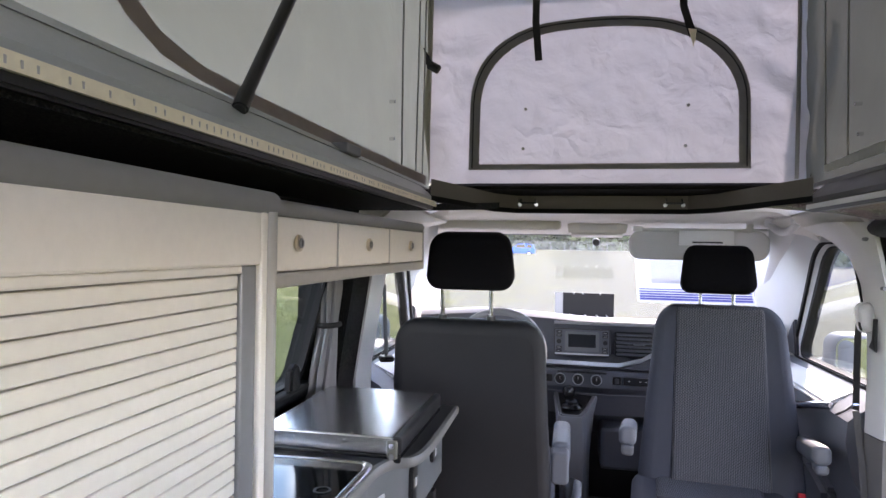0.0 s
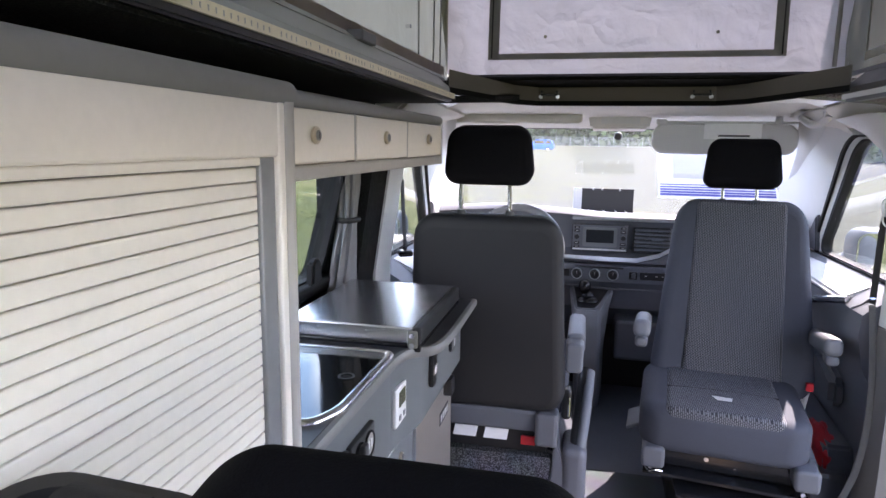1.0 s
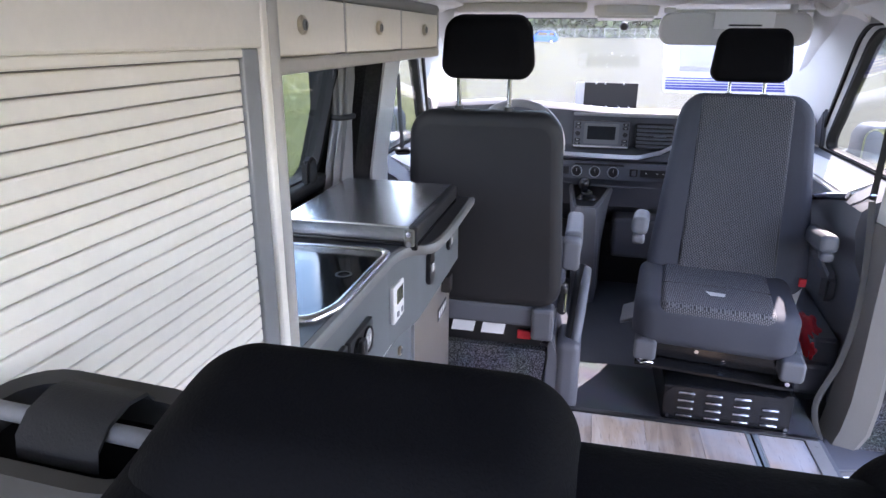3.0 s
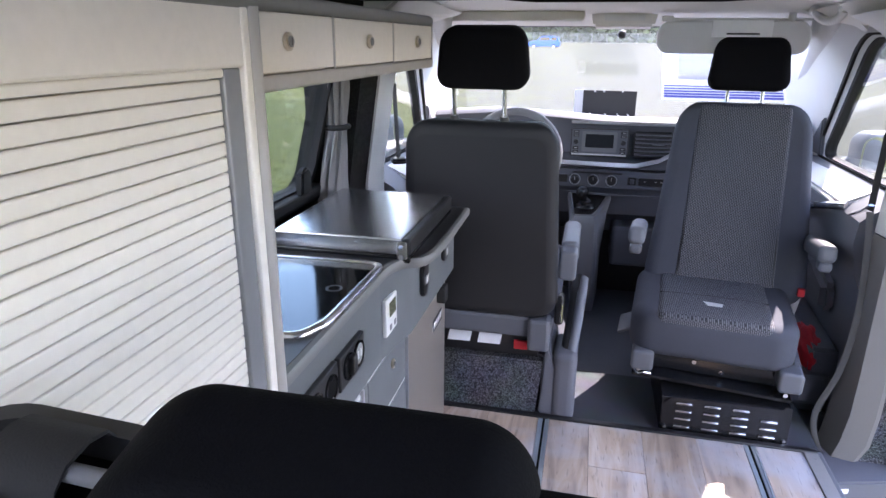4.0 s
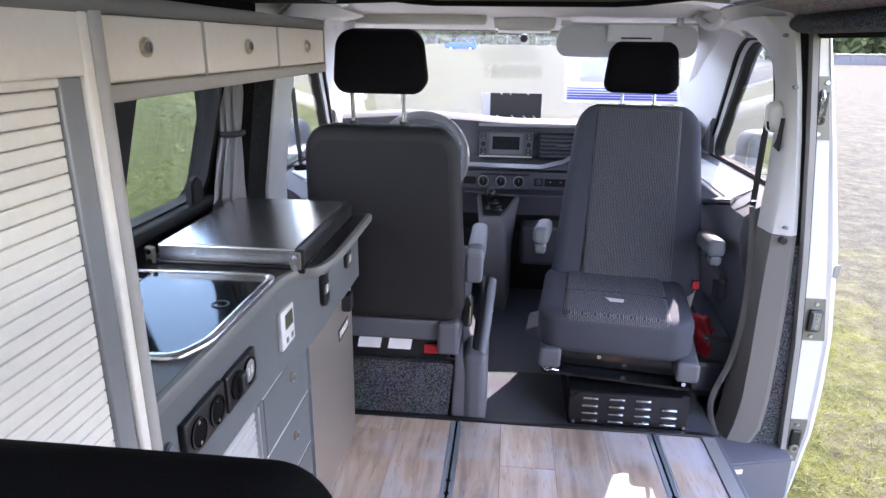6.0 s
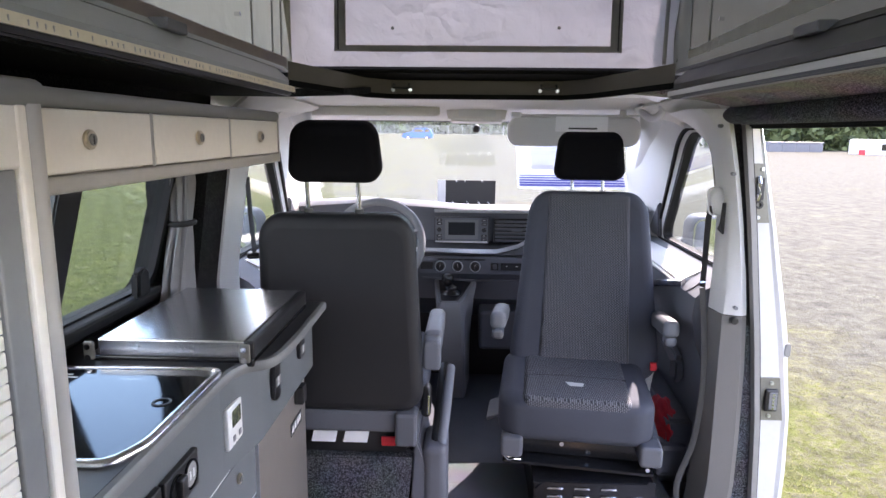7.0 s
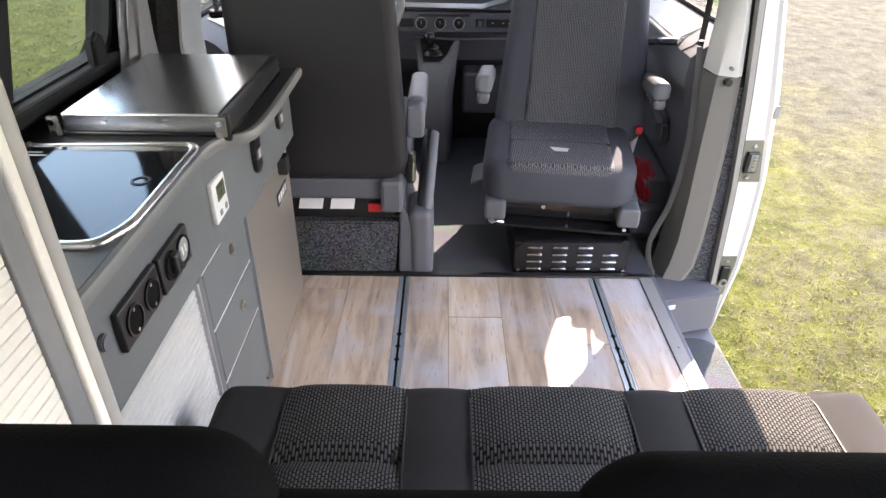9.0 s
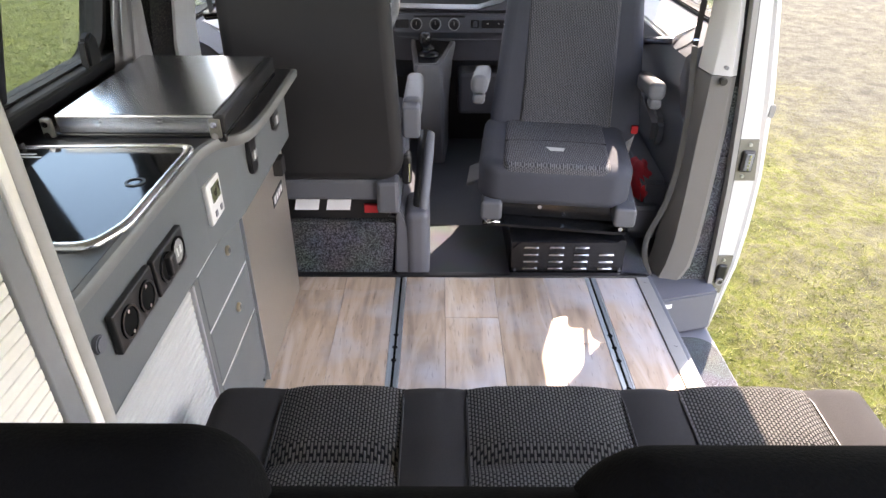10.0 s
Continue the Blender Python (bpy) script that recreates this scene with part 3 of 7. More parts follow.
# ---- step well on the sliding-door side ----
def build_step():
    t = thing("door_step", "dark grey step in the sliding-door sill with a speckled carpet mat", "step", (0.75, -0.4, -0.2), kind="structure")
    part("riser", box(0.652, 0.668, -1.6, 0.02, -0.26, -0.002, 0.004), M_DARKTRIM, t)
    part("tread", box(0.66, 0.90, -1.6, 0.10, -0.27, -0.215, 0.006), M_DARKTRIM, t)
    bm = bmesh.new()
    pts = rounded(0.215, 1.42, 0.07, 6, 0.78, -0.77)
    merge(prism([(x, y, -0.214) for x, y in pts], (0, 0, 0.014), 0.003), bm)
    part("step_mat", bm, M_CARPET, t, "speckled carpet mat")
    part("ledge", prism([(0.670, -0.060, -0.055), (0.90, 0.0, -0.055), (0.90, 0.40, -0.055), (0.670, 0.40, -0.055)], (0, 0, -0.155), 0.006), M_DARKTRIM, t)
    part("label", prism([(0.690, -0.0557, -0.09), (0.734, -0.0442, -0.09), (0.734, -0.0442, -0.075), (0.690, -0.0557, -0.075)], (0.001, -0.002, 0)), M_PAPER, t)


build_step()


# ---- left side: wall, window, curtain ----
def wall_x(z):
    """Inner face of the body side: it leans in above the belt line."""
    return 0.84 if z < 0.75 else 0.84 - (z - 0.75) * 0.16


def quad_hole(name, x, outer, inner, thick, mat, label, category):
    """A wall plate across x with an opening through it; outlines are (y, z) lists of equal length."""
    bm = bmesh.new()
    s = 1 if x > 0 else -1
    rings = []
    for dx, o in ((0.0, outer), (0.0, inner), (thick, inner), (thick, outer)):
        rings.append([bm.verts.new((s * (wall_x(z) + dx), y, z)) for y, z in o])
    n = len(outer)
    for a, b in zip(rings, rings[1:] + rings[:1]):
        for i in range(n):
            bm.faces.new((a[i], a[(i + 1) % n], b[(i + 1) % n], b[i]))
    return structure(name, bm, mat, label, category, 30)


def rect4(y0, y1, z0, z1, lean0=0.0, lean1=0.0, k=8, r=0.05):
    """A rounded opening outline with leaning ends, k points a corner."""
    out = []
    for cy, cz, sy, sz, a0 in ((y1, z1, 1, 1, 0), (y0, z1, -1, 1, 90), (y0, z0, -1, -1, 180), (y1, z0, 1, -1, 270)):
        for i in range(k):
            a = radians(a0 + 90 * i / (k - 1))
            z = cz - sz * r + r * math.sin(a)
            f = (z - z0) / (z1 - z0)
            y = cy - sy * r + r * math.cos(a)
            out.append((y + (lean1 if sy > 0 else lean0) * f, z))
    return out


def far_rect(y0, y1, z0, z1, k=8):
    out = []
    for cy, cz in ((y1, z1), (y0, z1), (y0, z0), (y1, z0)):
        out += [(cy + 1e-4 * i * (1 if cy == y0 else -1), cz) for i in range(k)]
    return out


def build_left():
    # living space wall with its side window, then the cab door
    quad_hole("wall_left", -1, far_rect(-2.4, 0.02, -0.3, 1.28), rect4(-1.10, -0.245, 0.79, 1.16, 0.0, 0.09), 0.05, M_FELT, "black felt-lined side wall with a window opening", "wall")
    w = thing("window_1", "side window in a black rubber frame beside the kitchen", "window", (-0.82, -0.7, 0.79), kind="structure")
    o = rect4(-1.10, -0.245, 0.79, 1.16, 0, 0.09)
    i = rect4(-1.075, -0.262, 0.802, 1.148, 0, 0.09)
    bm = bmesh.new()
    rings = [[bm.verts.new((-wall_x(z) + dx, y, z)) for y, z in ol] for dx, ol in ((0.012, o), (0.012, i), (-0.03, i), (-0.03, o))]
    for a, b in zip(rings, rings[1:] + rings[:1]):
        for j in range(len(o)):
            bm.faces.new((a[j], a[(j + 1) % len(o)], b[(j + 1) % len(o)], b[j]))
    part("window_frame", bm, M_SEAL, w, "", 40)
    pane = part("pane", prism([(-wall_x(z) - 0.006, y, z) for y, z in i], (-0.004, 0, 0)), M_GLASSDIM, w, "lightly tinted pane")
    pane.visible_shadow = False
    bm = prism([(-wall_x(0.80) + 0.008, -0.705, 0.80), (-wall_x(0.80) + 0.008, -0.628, 0.80), (-wall_x(1.15) + 0.008, -0.558, 1.15), (-wall_x(1.15) + 0.008, -0.640, 1.15)], (-0.03, 0, 0), 0.004)
    part("sliding_bar", bm, M_BLACK, w)
    part("sill", box(-0.845, -0.79, -1.12, -0.22, 0.765, 0.797, 0.008), M_SEAL, w)
    part("latch", prism([(-0.805, -0.395, 0.797), (-0.805, -0.335, 0.797), (-0.805, -0.338, 0.855), (-0.805, -0.355, 0.868), (-0.805, -0.385, 0.855)], (0.022, 0, 0), 0.006), M_SEAL, w, "black window catch")
    # curtain gathered by a tie
    c = thing("curtain", "grey curtain gathered with a dark tie beside the side window", "curtain", (-0.775, -0.15, 0.76))
    rings = []
    for k in range(19):
        z = 0.755 + k * 0.022
        f = abs(z - 0.945) / 0.2
        wdt = 0.030 + (0.050 if z < 0.945 else 0.034) * min(1, f) ** 0.8
        cy = -0.165 + (z - 0.945) * 0.24
        ring = []
        for q in range(40):
            a = q / 40 * math.tau
            rr = 1 + 0.24 * math.sin(a * 9 + z * 6)
            ring.append((-0.778 + 0.022 * rr * math.cos(a), cy + wdt * rr * math.sin(a), z))
        rings.append(ring)
    part("drape", loft(rings), M_CURTAIN, c, "", 60)
    part("tie", tube([(-0.778 + 0.03 * math.cos(a), -0.165 + 0.040 * math.sin(a), 0.945) for a in (i * math.tau / 20 for i in range(21))], 0.008, 8, flat=1.0), M_STRAP, c)
    # felt-lined pillar behind the driver, then pale door-side trim
    bm = loft([[(-x, y, z) for x, y in ((0.90, -0.10), (0.775 - max(0, z - .75) * .15, -0.10), (0.758 - max(0, z - .75) * .15, -0.002), (0.90, 0.02))] for z in (-0.05, 0.75, 1.25)])
    structure("pillar_left", bm, M_FELT, "black felt-lined door pillar", "pillar")
    bm = loft([[(-x, y, z) for x, y in ((0.90, 0.022), (0.752 - max(0, z - .75) * .15, 0.002), (0.745 - max(0, z - .75) * .15, 0.12), (0.77 - max(0, z - .75) * .15, 0.215), (0.90, 0.24))] for z in (0.60, 0.76, 0.9, 1.05, 1.25)])
    structure("pillar_low_left", box(-0.90, -0.70, 0.034, 0.26, -0.05, 0.605, 0.015), M_FELT, "black felt-lined lower door pillar", "pillar")
    structure("pillar_trim_left", bm, M_TRIMHI, "pale grey pillar trim with the belt anchor", "pillar", 35)
    b = thing("seat_belt", "black seat belt hanging from its pillar anchor", "seat belt", (-0.74, 0.2, 0.7), "seat belts")
    part("belt_loop", cushion(0.05, 0.075, 0.03, 0.022, m=pose(-0.735, 0.17, 1.045, 0, 0, 70)), M_TRIMHI, b, "", 50)
    part("webbing", tube([(-0.715, 0.175, 1.04), (-0.715, 0.19, 0.93), (-0.71, 0.20, 0.80)], 0.022, 8, flat=0.08, up=(1, 0, 0)), M_STRAP, b)
    part("buckle", cushion(0.05, 0.02, 0.03, 0.008, edge=0.006, m=pose(-0.71, 0.20, 0.79, 10, 0, 30)), M_BLACK, b, "", 50)


build_left()


def cab_door(side):
    """A cab door with its window, inner panel, pull and bins."""
    n = "right" if side > 0 else "left"
    hole = rect4(0.305, 1.10, 0.735, 1.21, 0.03, -0.46, r=0.075)
    wall = quad_hole("wall_cab_" + n, side, far_rect(0.20, 1.45, -0.12, 1.255), hole, 0.05, M_TRIMHI, "cab door shell with its window opening", "wall")
    d = thing("door_" + ("1" if side < 0 else "2"), "closed cab door with a grey inner panel, pull handle and bins", "door", (side * 0.84, 0.7, 0.0), kind="structure")
    # rubber seal, painted door frame, glass seal, one inside the other
    mid1 = rect4(0.311, 1.082, 0.741, 1.203, 0.03, -0.46, r=0.07)
    mid2 = rect4(0.316, 1.020, 0.745, 1.196, 0.03, -0.46, r=0.065)
    inner = rect4(0.322, 0.995, 0.750, 1.190, 0.03, -0.46, r=0.06)
    for nm, oa, ob, d0, d1, mt in (("door_seal", hole, mid1, 0.010, -0.02, M_SEAL), ("window_frame", mid1, mid2, 0.0, -0.03, M_TRIMHI), ("glass_seal", mid2, inner, 0.006, -0.03, M_SEAL)):
        bm = bmesh.new()
        rings = [[bm.verts.new((side * (wall_x(z) - dx), y, z)) for y, z in o] for dx, o in ((d0, oa), (d0, ob), (d1, ob), (d1, oa))]
        for a, b in zip(rings, rings[1:] + rings[:1]):
            for j in range(len(hole)):
                bm.faces.new((a[j], a[(j + 1) % len(hole)], b[(j + 1) % len(hole)], b[j]))
        part(nm, bm, mt, d, "", 40)
    pane = part("pane", prism([(side * (wall_x(z) + 0.008), y, z) for y, z in inner], (side * 0.004, 0, 0)), M_GLASS, d)
    pane.visible_shadow = False
    # inner panel: bulging armrest shelf on top, recess and bins below
    sec = ((0.84, -0.10), (0.80, -0.10), (0.775, 0.02), (0.79, 0.22), (0.78, 0.40), (0.735, 0.50), (0.715, 0.60), (0.72, 0.665), (0.745, 0.69), (0.83, 0.735), (0.84, 0.735))
    part("door_panel", loft([[(side * x, y, z) for x, z in sec] for y in (0.235, 0.6, 1.35)]), M_ARM, d, "mid-grey moulded panel", 25)
    part("arm_shelf", prism([(side * 0.712, 0.38, 0.665), (side * 0.712, 0.95, 0.672), (side * 0.80, 1.10, 0.70), (side * 0.825, 0.40, 0.712)], (0, 0, 0.022), 0.008), M_TRIMHI, d, "pale grey shelf")
    part("switch_recess", box(side * 0.71 - 0.012, side * 0.71 + 0.012, 0.80, 0.90, 0.56, 0.63, 0.008), M_BLACK, d)
    part("pull_handle", tube(bez((side * 0.73, 0.70, 0.60), (side * 0.67, 0.62, 0.62), (side * 0.67, 0.48, 0.66), (side * 0.73, 0.38, 0.68), 12), 0.014, 10), M_CHROME if side > 0 else M_ARM, d, "", 60)
    part("bin", prism([(side * 0.70, 0.32, 0.02), (side * 0.70, 1.1, 0.02), (side * 0.69, 1.1, 0.20), (side * 0.69, 0.75, 0.24), (side * 0.69, 0.32, 0.20)], (side * 0.09, 0, 0), 0.012), M_DARKTRIM, d)
    part("lower_bulge", prism([(side * 0.735, 0.45, 0.28), (side * 0.735, 1.0, 0.32), (side * 0.725, 1.0, 0.46), (side * 0.725, 0.60, 0.44), (side * 0.735, 0.45, 0.38)], (side * 0.06, 0, 0), 0.02), M_SEATPLAST, d)
    # mirror triangle and outside mirror
    part("mirror_triangle", prism([(side * 0.825, 1.02, 0.74), (side * 0.825, 1.20, 0.74), (side * 0.80, 0.98, 0.90)], (side * 0.03, 0, 0), 0.006), M_DARKTRIM, d)
    mir = part("mirror_housing", cushion(0.19, 0.19, 0.12, 0.055, edge=0.04, m=pose(side * 1.035, 1.03, 0.752, 0, 0, side * 12)), M_DARKTRIM, d, "dark outside mirror", 50)
    part("mirror_glass", prism([(side * 1.035 + x, 0.967, 0.752 + z) for x, z in rounded(0.15, 0.155, 0.04)], (0, 0.004, 0)), M_CHROME, mir)
    part("mirror_arm", tube([(side * 0.84, 1.04, 0.70), (side * 0.93, 1.05, 0.70), (side * 0.98, 1.04, 0.73)], 0.03, 10), M_DARKTRIM, mir, "", 60)


for side in (-1, 1):
    cab_door(side)


# ---- windscreen, posts and cab roof ----
def build_cab_shell():
    for side, n in ((-1, "left"), (1, "right")):
        pts = ((0.735, 0.92, 1.265), (0.80, 1.16, 1.14), (0.85, 1.45, 0.98), (0.885, 1.75, 0.80))
        rings = [[(side * (x + a), y + b, z + c) for a, b, c in ((-0.045, 0.02, 0.0), (-0.05, -0.03, -0.005), (0.0, -0.08, -0.015), (0.07, -0.10, -0.01), (0.08, 0.02, 0.02), (0.0, 0.05, 0.03))] for x, y, z in pts]
        structure("windscreen_post_" + n, loft(rings), M_TRIMHI, "pale grey windscreen post trim", "pillar", 110)
    # headliner: a shell over the cab, from the roof cut-out to the windscreen
    rows = []
    for y, z, hw in ((0.56, 1.315, 0.70), (0.75, 1.312, 0.74), (0.95, 1.295, 0.74), (1.08, 1.265, 0.72), (1.13, 1.238, 0.70)):
        row = []
        for i in range(21):
            u = -1 + 2 * i / 20
            drop = (0.10 if y < 0.9 else 0.035) * max(0, (abs(u) - 0.80) / 0.20) ** 2
            row.append((u * (hw + 0.05), y, z - drop))
        rows.append(row)
    up = [[(x, y, z + 0.05) for x, y, z in r] for r in rows]
    rings = [r + u[::-1] for r, u in zip(rows, up)]
    structure("ceiling_cab", loft(rings), M_HEAD, "pale beige cab headliner", "ceiling", 50)
    # side rails over the cab doors
    for side, n in ((-1, "left"), (1, "right")):
        structure("roof_rail_" + n, prism([(side * 0.64, 0.10, 1.315), (side * 0.64, 0.95, 1.285), (side * 0.715, 0.95, 1.262), (side * 0.745, 0.62, 1.222), (side * 0.735, 0.10, 1.238)], (side * 0.12, 0, 0.05), 0.01), M_HEAD, "pale roof side trim over the cab door", "trim")
    pts = [(-0.72, 1.13, 1.25), (0.72, 1.13, 1.25), (0.88, 1.86, 0.80), (-0.88, 1.86, 0.80)]
    w = thing("window_2", "wide windscreen", "window", (0, 1.5, 0.8), kind="structure")
    pane = part("pane", prism(pts, (0, 0.004, 0.005)), M_GLASS, w)
    pane.visible_shadow = False
    part("screen_edge", prism([(-0.70, 1.125, 1.245), (0.70, 1.125, 1.245), (0.70, 1.145, 1.232), (-0.70, 1.145, 1.232)], (0, 0, 0.03), 0.004), M_BLACK, w)
    # overhead console
    c = thing("overhead_console", "pale beige overhead console with a flat cover", "console", (0, 0.95, 1.26))
    part("housing", prism([(x, 1.0, z) for x, z in ((-0.125, 1.30), (0.145, 1.30), (0.13, 1.235), (-0.11, 1.235))], (0, 0.10, -0.01), 0.01), M_HEAD, c)
    part("cover", prism([(x, 0.999, z) for x, z in rounded(0.16, 0.032, 0.004, 3, 0.012, 1.272)], (0, -0.004, 0), 0.001), M_TRIMHI, c)
    m = thing("mirror_mount", "small dark ball mount on the windscreen", "mirror mount", (0.01, 1.20, 1.2))
    part("ball", cushion(0.035, 0.035, 0.03, 0.016, edge=0.008, m=pose(0.012, 1.16, 1.205)), M_BLACK, m, "", 60)
    part("foot", cyl((0.012, 1.16, 1.205), (0.012, 1.20, 1.215), 0.012), M_BLACK, m)
    # visors
    v = thing("sun_visor", "pale beige sun visor folded up under the headliner", "sun visor", (-0.45, 1.02, 1.28), "sun visors")
    part("flap", cushion(0.60, 0.05, 0.022, 0.022, edge=0.008, m=pose(-0.445, 0.97, 1.275, -18, 0, 0)), M_HEAD, v, "", 50)
    v = thing("sun_visor", "pale beige sun visor folded down with a white label", "sun visor", (0.42, 1.0, 1.26), "sun visors")
    part("flap", cushion(0.565, 0.125, 0.022, 0.05, edge=0.008, m=pose(0.425, 0.985, 1.195, 5, 0, 0)), M_TRIMHI, v, "", 50)
    part("rod", tube([(0.16, 0.985, 1.262), (0.71, 0.985, 1.262)], 0.006), M_WHITE, v)
    part("clip", box(0.155, 0.20, 0.97, 1.0, 1.252, 1.275, 0.005), M_WHITE, v)
    part("pivot", cyl((0.63, 0.985, 1.25), (0.63, 0.985, 1.285), 0.014), M_WHITE, v)
    part("label", box(0.345, 0.565, 0.966, 0.970, 1.195, 1.258, 0.001, 1), M_PAPER, v, "white sticker")
    part("label_print", box(0.40, 0.52, 0.9645, 0.966, 1.205, 1.212), M_BLACK, v)
    g = thing("grab_handle", "pale beige grab handle over the passenger door", "handle", (0.70, 0.70, 1.25))
    part("grip", tube(bez((0.655, 0.80, 1.285), (0.665, 0.74, 1.235), (0.675, 0.62, 1.235), (0.675, 0.56, 1.28), 14), 0.014, 10), M_TRIMHI, g, "", 60)
    part("mount", cushion(0.05, 0.05, 0.02, 0.02, edge=0.006, m=pose(0.66, 0.80, 1.285, 50)), M_TRIMHI, g, "", 60)
    part("mount", cushion(0.05, 0.05, 0.02, 0.02, edge=0.006, m=pose(0.68, 0.56, 1.285, 50)), M_TRIMHI, g, "", 60)


build_cab_shell()


# ---- door pillar and jamb on the sliding-door side ----
def build_right():
    zs = (-0.125, -0.105, -0.06, 0.0, 0.10, 0.25, 0.45, 0.652)
    x_in = (0.690, 0.694, 0.703, 0.712, 0.722, 0.730, 0.735, 0.738)
    x_face = (0.700, 0.708, 0.722, 0.738, 0.750, 0.752, 0.750, 0.750)
    x_out = (0.714, 0.738, 0.784, 0.810, 0.819, 0.820, 0.817, 0.806)
    rings = [[(0.80, 0.27, z), (a, 0.17, z), (c - 0.004, 0.10, z), (c, 0.085, z), (b - 0.006, 0.068, z), (b, 0.072, z), (0.90, 0.12, z), (0.90, 0.27, z)] for z, a, c, b in zip(zs, x_in, x_face, x_out)]
    structure("pillar_trim_low", loft(rings), M_PILLAR, "mid-grey lower door pillar trim", "pillar", 45)
    zs = (0.655, 0.80, 0.95, 1.08, 1.16, 1.21, 1.235, 1.26)
    x_in = (0.738, 0.742, 0.740, 0.722, 0.698, 0.674, 0.655, 0.62)
    x_out = (0.806, 0.790, 0.770, 0.748, 0.731, 0.720, 0.714, 0.71)
    yf = (0.315, 0.315, 0.32, 0.345, 0.385, 0.46, 0.52, 0.58)
    rings = [[(min(wall_x(z) + 0.004, a + 0.075), f, z), (a, 0.17, z), (a + 0.009, 0.10, z), (a + 0.014, 0.085, z), (b - 0.006, 0.066, z), (b, 0.072, z), (0.90 - max(0, z - 0.75) * 0.2, 0.12, z), (0.90 - max(0, z - 0.75) * 0.2, f, z)] for z, a, b, f in zip(zs, x_in, x_out, yf)]
    structure("pillar_trim_high", loft(rings), M_TRIMHI, "pale grey upper door pillar trim with screws", "pillar", 45)
    bm = bmesh.new()
    for x, z in ((0.690, 1.212), (0.738, 1.077), (0.779, 0.680)):
        cyl((x, 0.078, z), (x, 0.062, z), 0.0055, n=14, bm=bm)
    structure("trim_screws", bm, M_TRIMLO, "small chrome trim screws", "screw")
    structure("trim_button", cyl((0.779, 0.082, 0.640), (0.779, 0.060, 0.640), 0.011, bev=0.003), M_BLACK, "black round trim button", "button")
    # felt edge, rubber seal and white jamb, one behind the other outwards

    def lerp(table, z):
        for (za, xa), (zb, xb) in zip(table, table[1:]):
            if z <= zb or zb == table[-1][0]:
                t = min(1.0, max(0.0, (z - za) / (zb - za)))
                return xa + (xb - xa) * t

    def jamb_in(z):
        return lerp(((-0.30, 0.925), (-0.08, 0.909), (0.31, 0.889), (0.60, 0.861), (0.93, 0.820), (1.23, 0.776)), z)

    def jamb_flat(z):
        return lerp(((-0.30, 0.936), (-0.12, 0.951), (0.0, 0.964), (0.32, 0.962), (0.60, 0.920), (0.93, 0.862), (1.23, 0.805)), z)

    def jamb_out(z):
        return lerp(((-0.30, 0.953), (-0.157, 0.973), (-0.02, 0.994), (0.15, 0.999), (0.34, 0.990), (0.47, 0.974), (0.60, 0.960), (0.93, 0.889), (1.23, 0.817)), z)

    def strip(xa, xb, ya, yb, z0, z1, n=24):
        rings = []
        for k in range(n + 1):
            z = z0 + (z1 - z0) * k / n
            rings.append([(xa(z), ya, z), (xb(z), ya, z), (xb(z), yb, z), (xa(z), yb, z)])
        return loft(rings)
    structure("felt_edge", strip(lambda z: lerp(((-0.22, 0.70), (-0.125, 0.705), (-0.06, 0.778), (0.02, 0.808), (0.45, 0.812), (0.65, 0.80)), z), lambda z: jamb_in(z) - 0.020, 0.078, 0.13, -0.215, 0.62), M_CARPET, "dark speckled felt edge beside the pillar trim", "trim", 30)
    structure("felt_edge_high", strip(lambda z: lerp(((0.62, 0.80), (0.80, 0.785), (0.95, 0.765), (1.08, 0.743), (1.23, 0.71)), z), lambda z: jamb_in(z) - 0.020, 0.078, 0.13, 0.622, 1.225), M_FELT, "black felt edge beside the upper pillar trim", "trim", 30)
    structure("door_seal", strip(lambda z: jamb_in(z) - 0.026, lambda z: jamb_in(z) - 0.010, 0.050, 0.10, -0.22, 1.225), M_CABEDGE, "dark grey rubber door seal", "seal", 30)
    structure("door_seal_line", strip(lambda z: jamb_in(z) - 0.010, jamb_in, 0.068, 0.11, -0.22, 1.225), M_SEAL, "black inner line of the door seal", "seal", 30)
    j = thing("door_jamb", "white-painted body jamb with strikers and a contact plate", "door jamb", (0.93, 0.1, -0.2), kind="structure")
    part("jamb", strip(jamb_in, jamb_flat, 0.09, 0.16, -0.28, 1.22), M_WHITEPAINT, j, "", 30)
    rings = []
    for k in range(41):
        z = -0.28 + 1.50 * k / 40
        a, b = jamb_flat(z), jamb_out(z)
        rings.append([(a, 0.10, z), (a, 0.092, z), (a + (b - a) * 0.35, 0.086, z), (a + (b - a) * 0.8, 0.094, z), (b, 0.11, z), (b, 0.30, z), (a, 0.30, z)])
    part("outer_skin", loft(rings), M_WHITEPAINT, j, "rounded white body edge", 40)
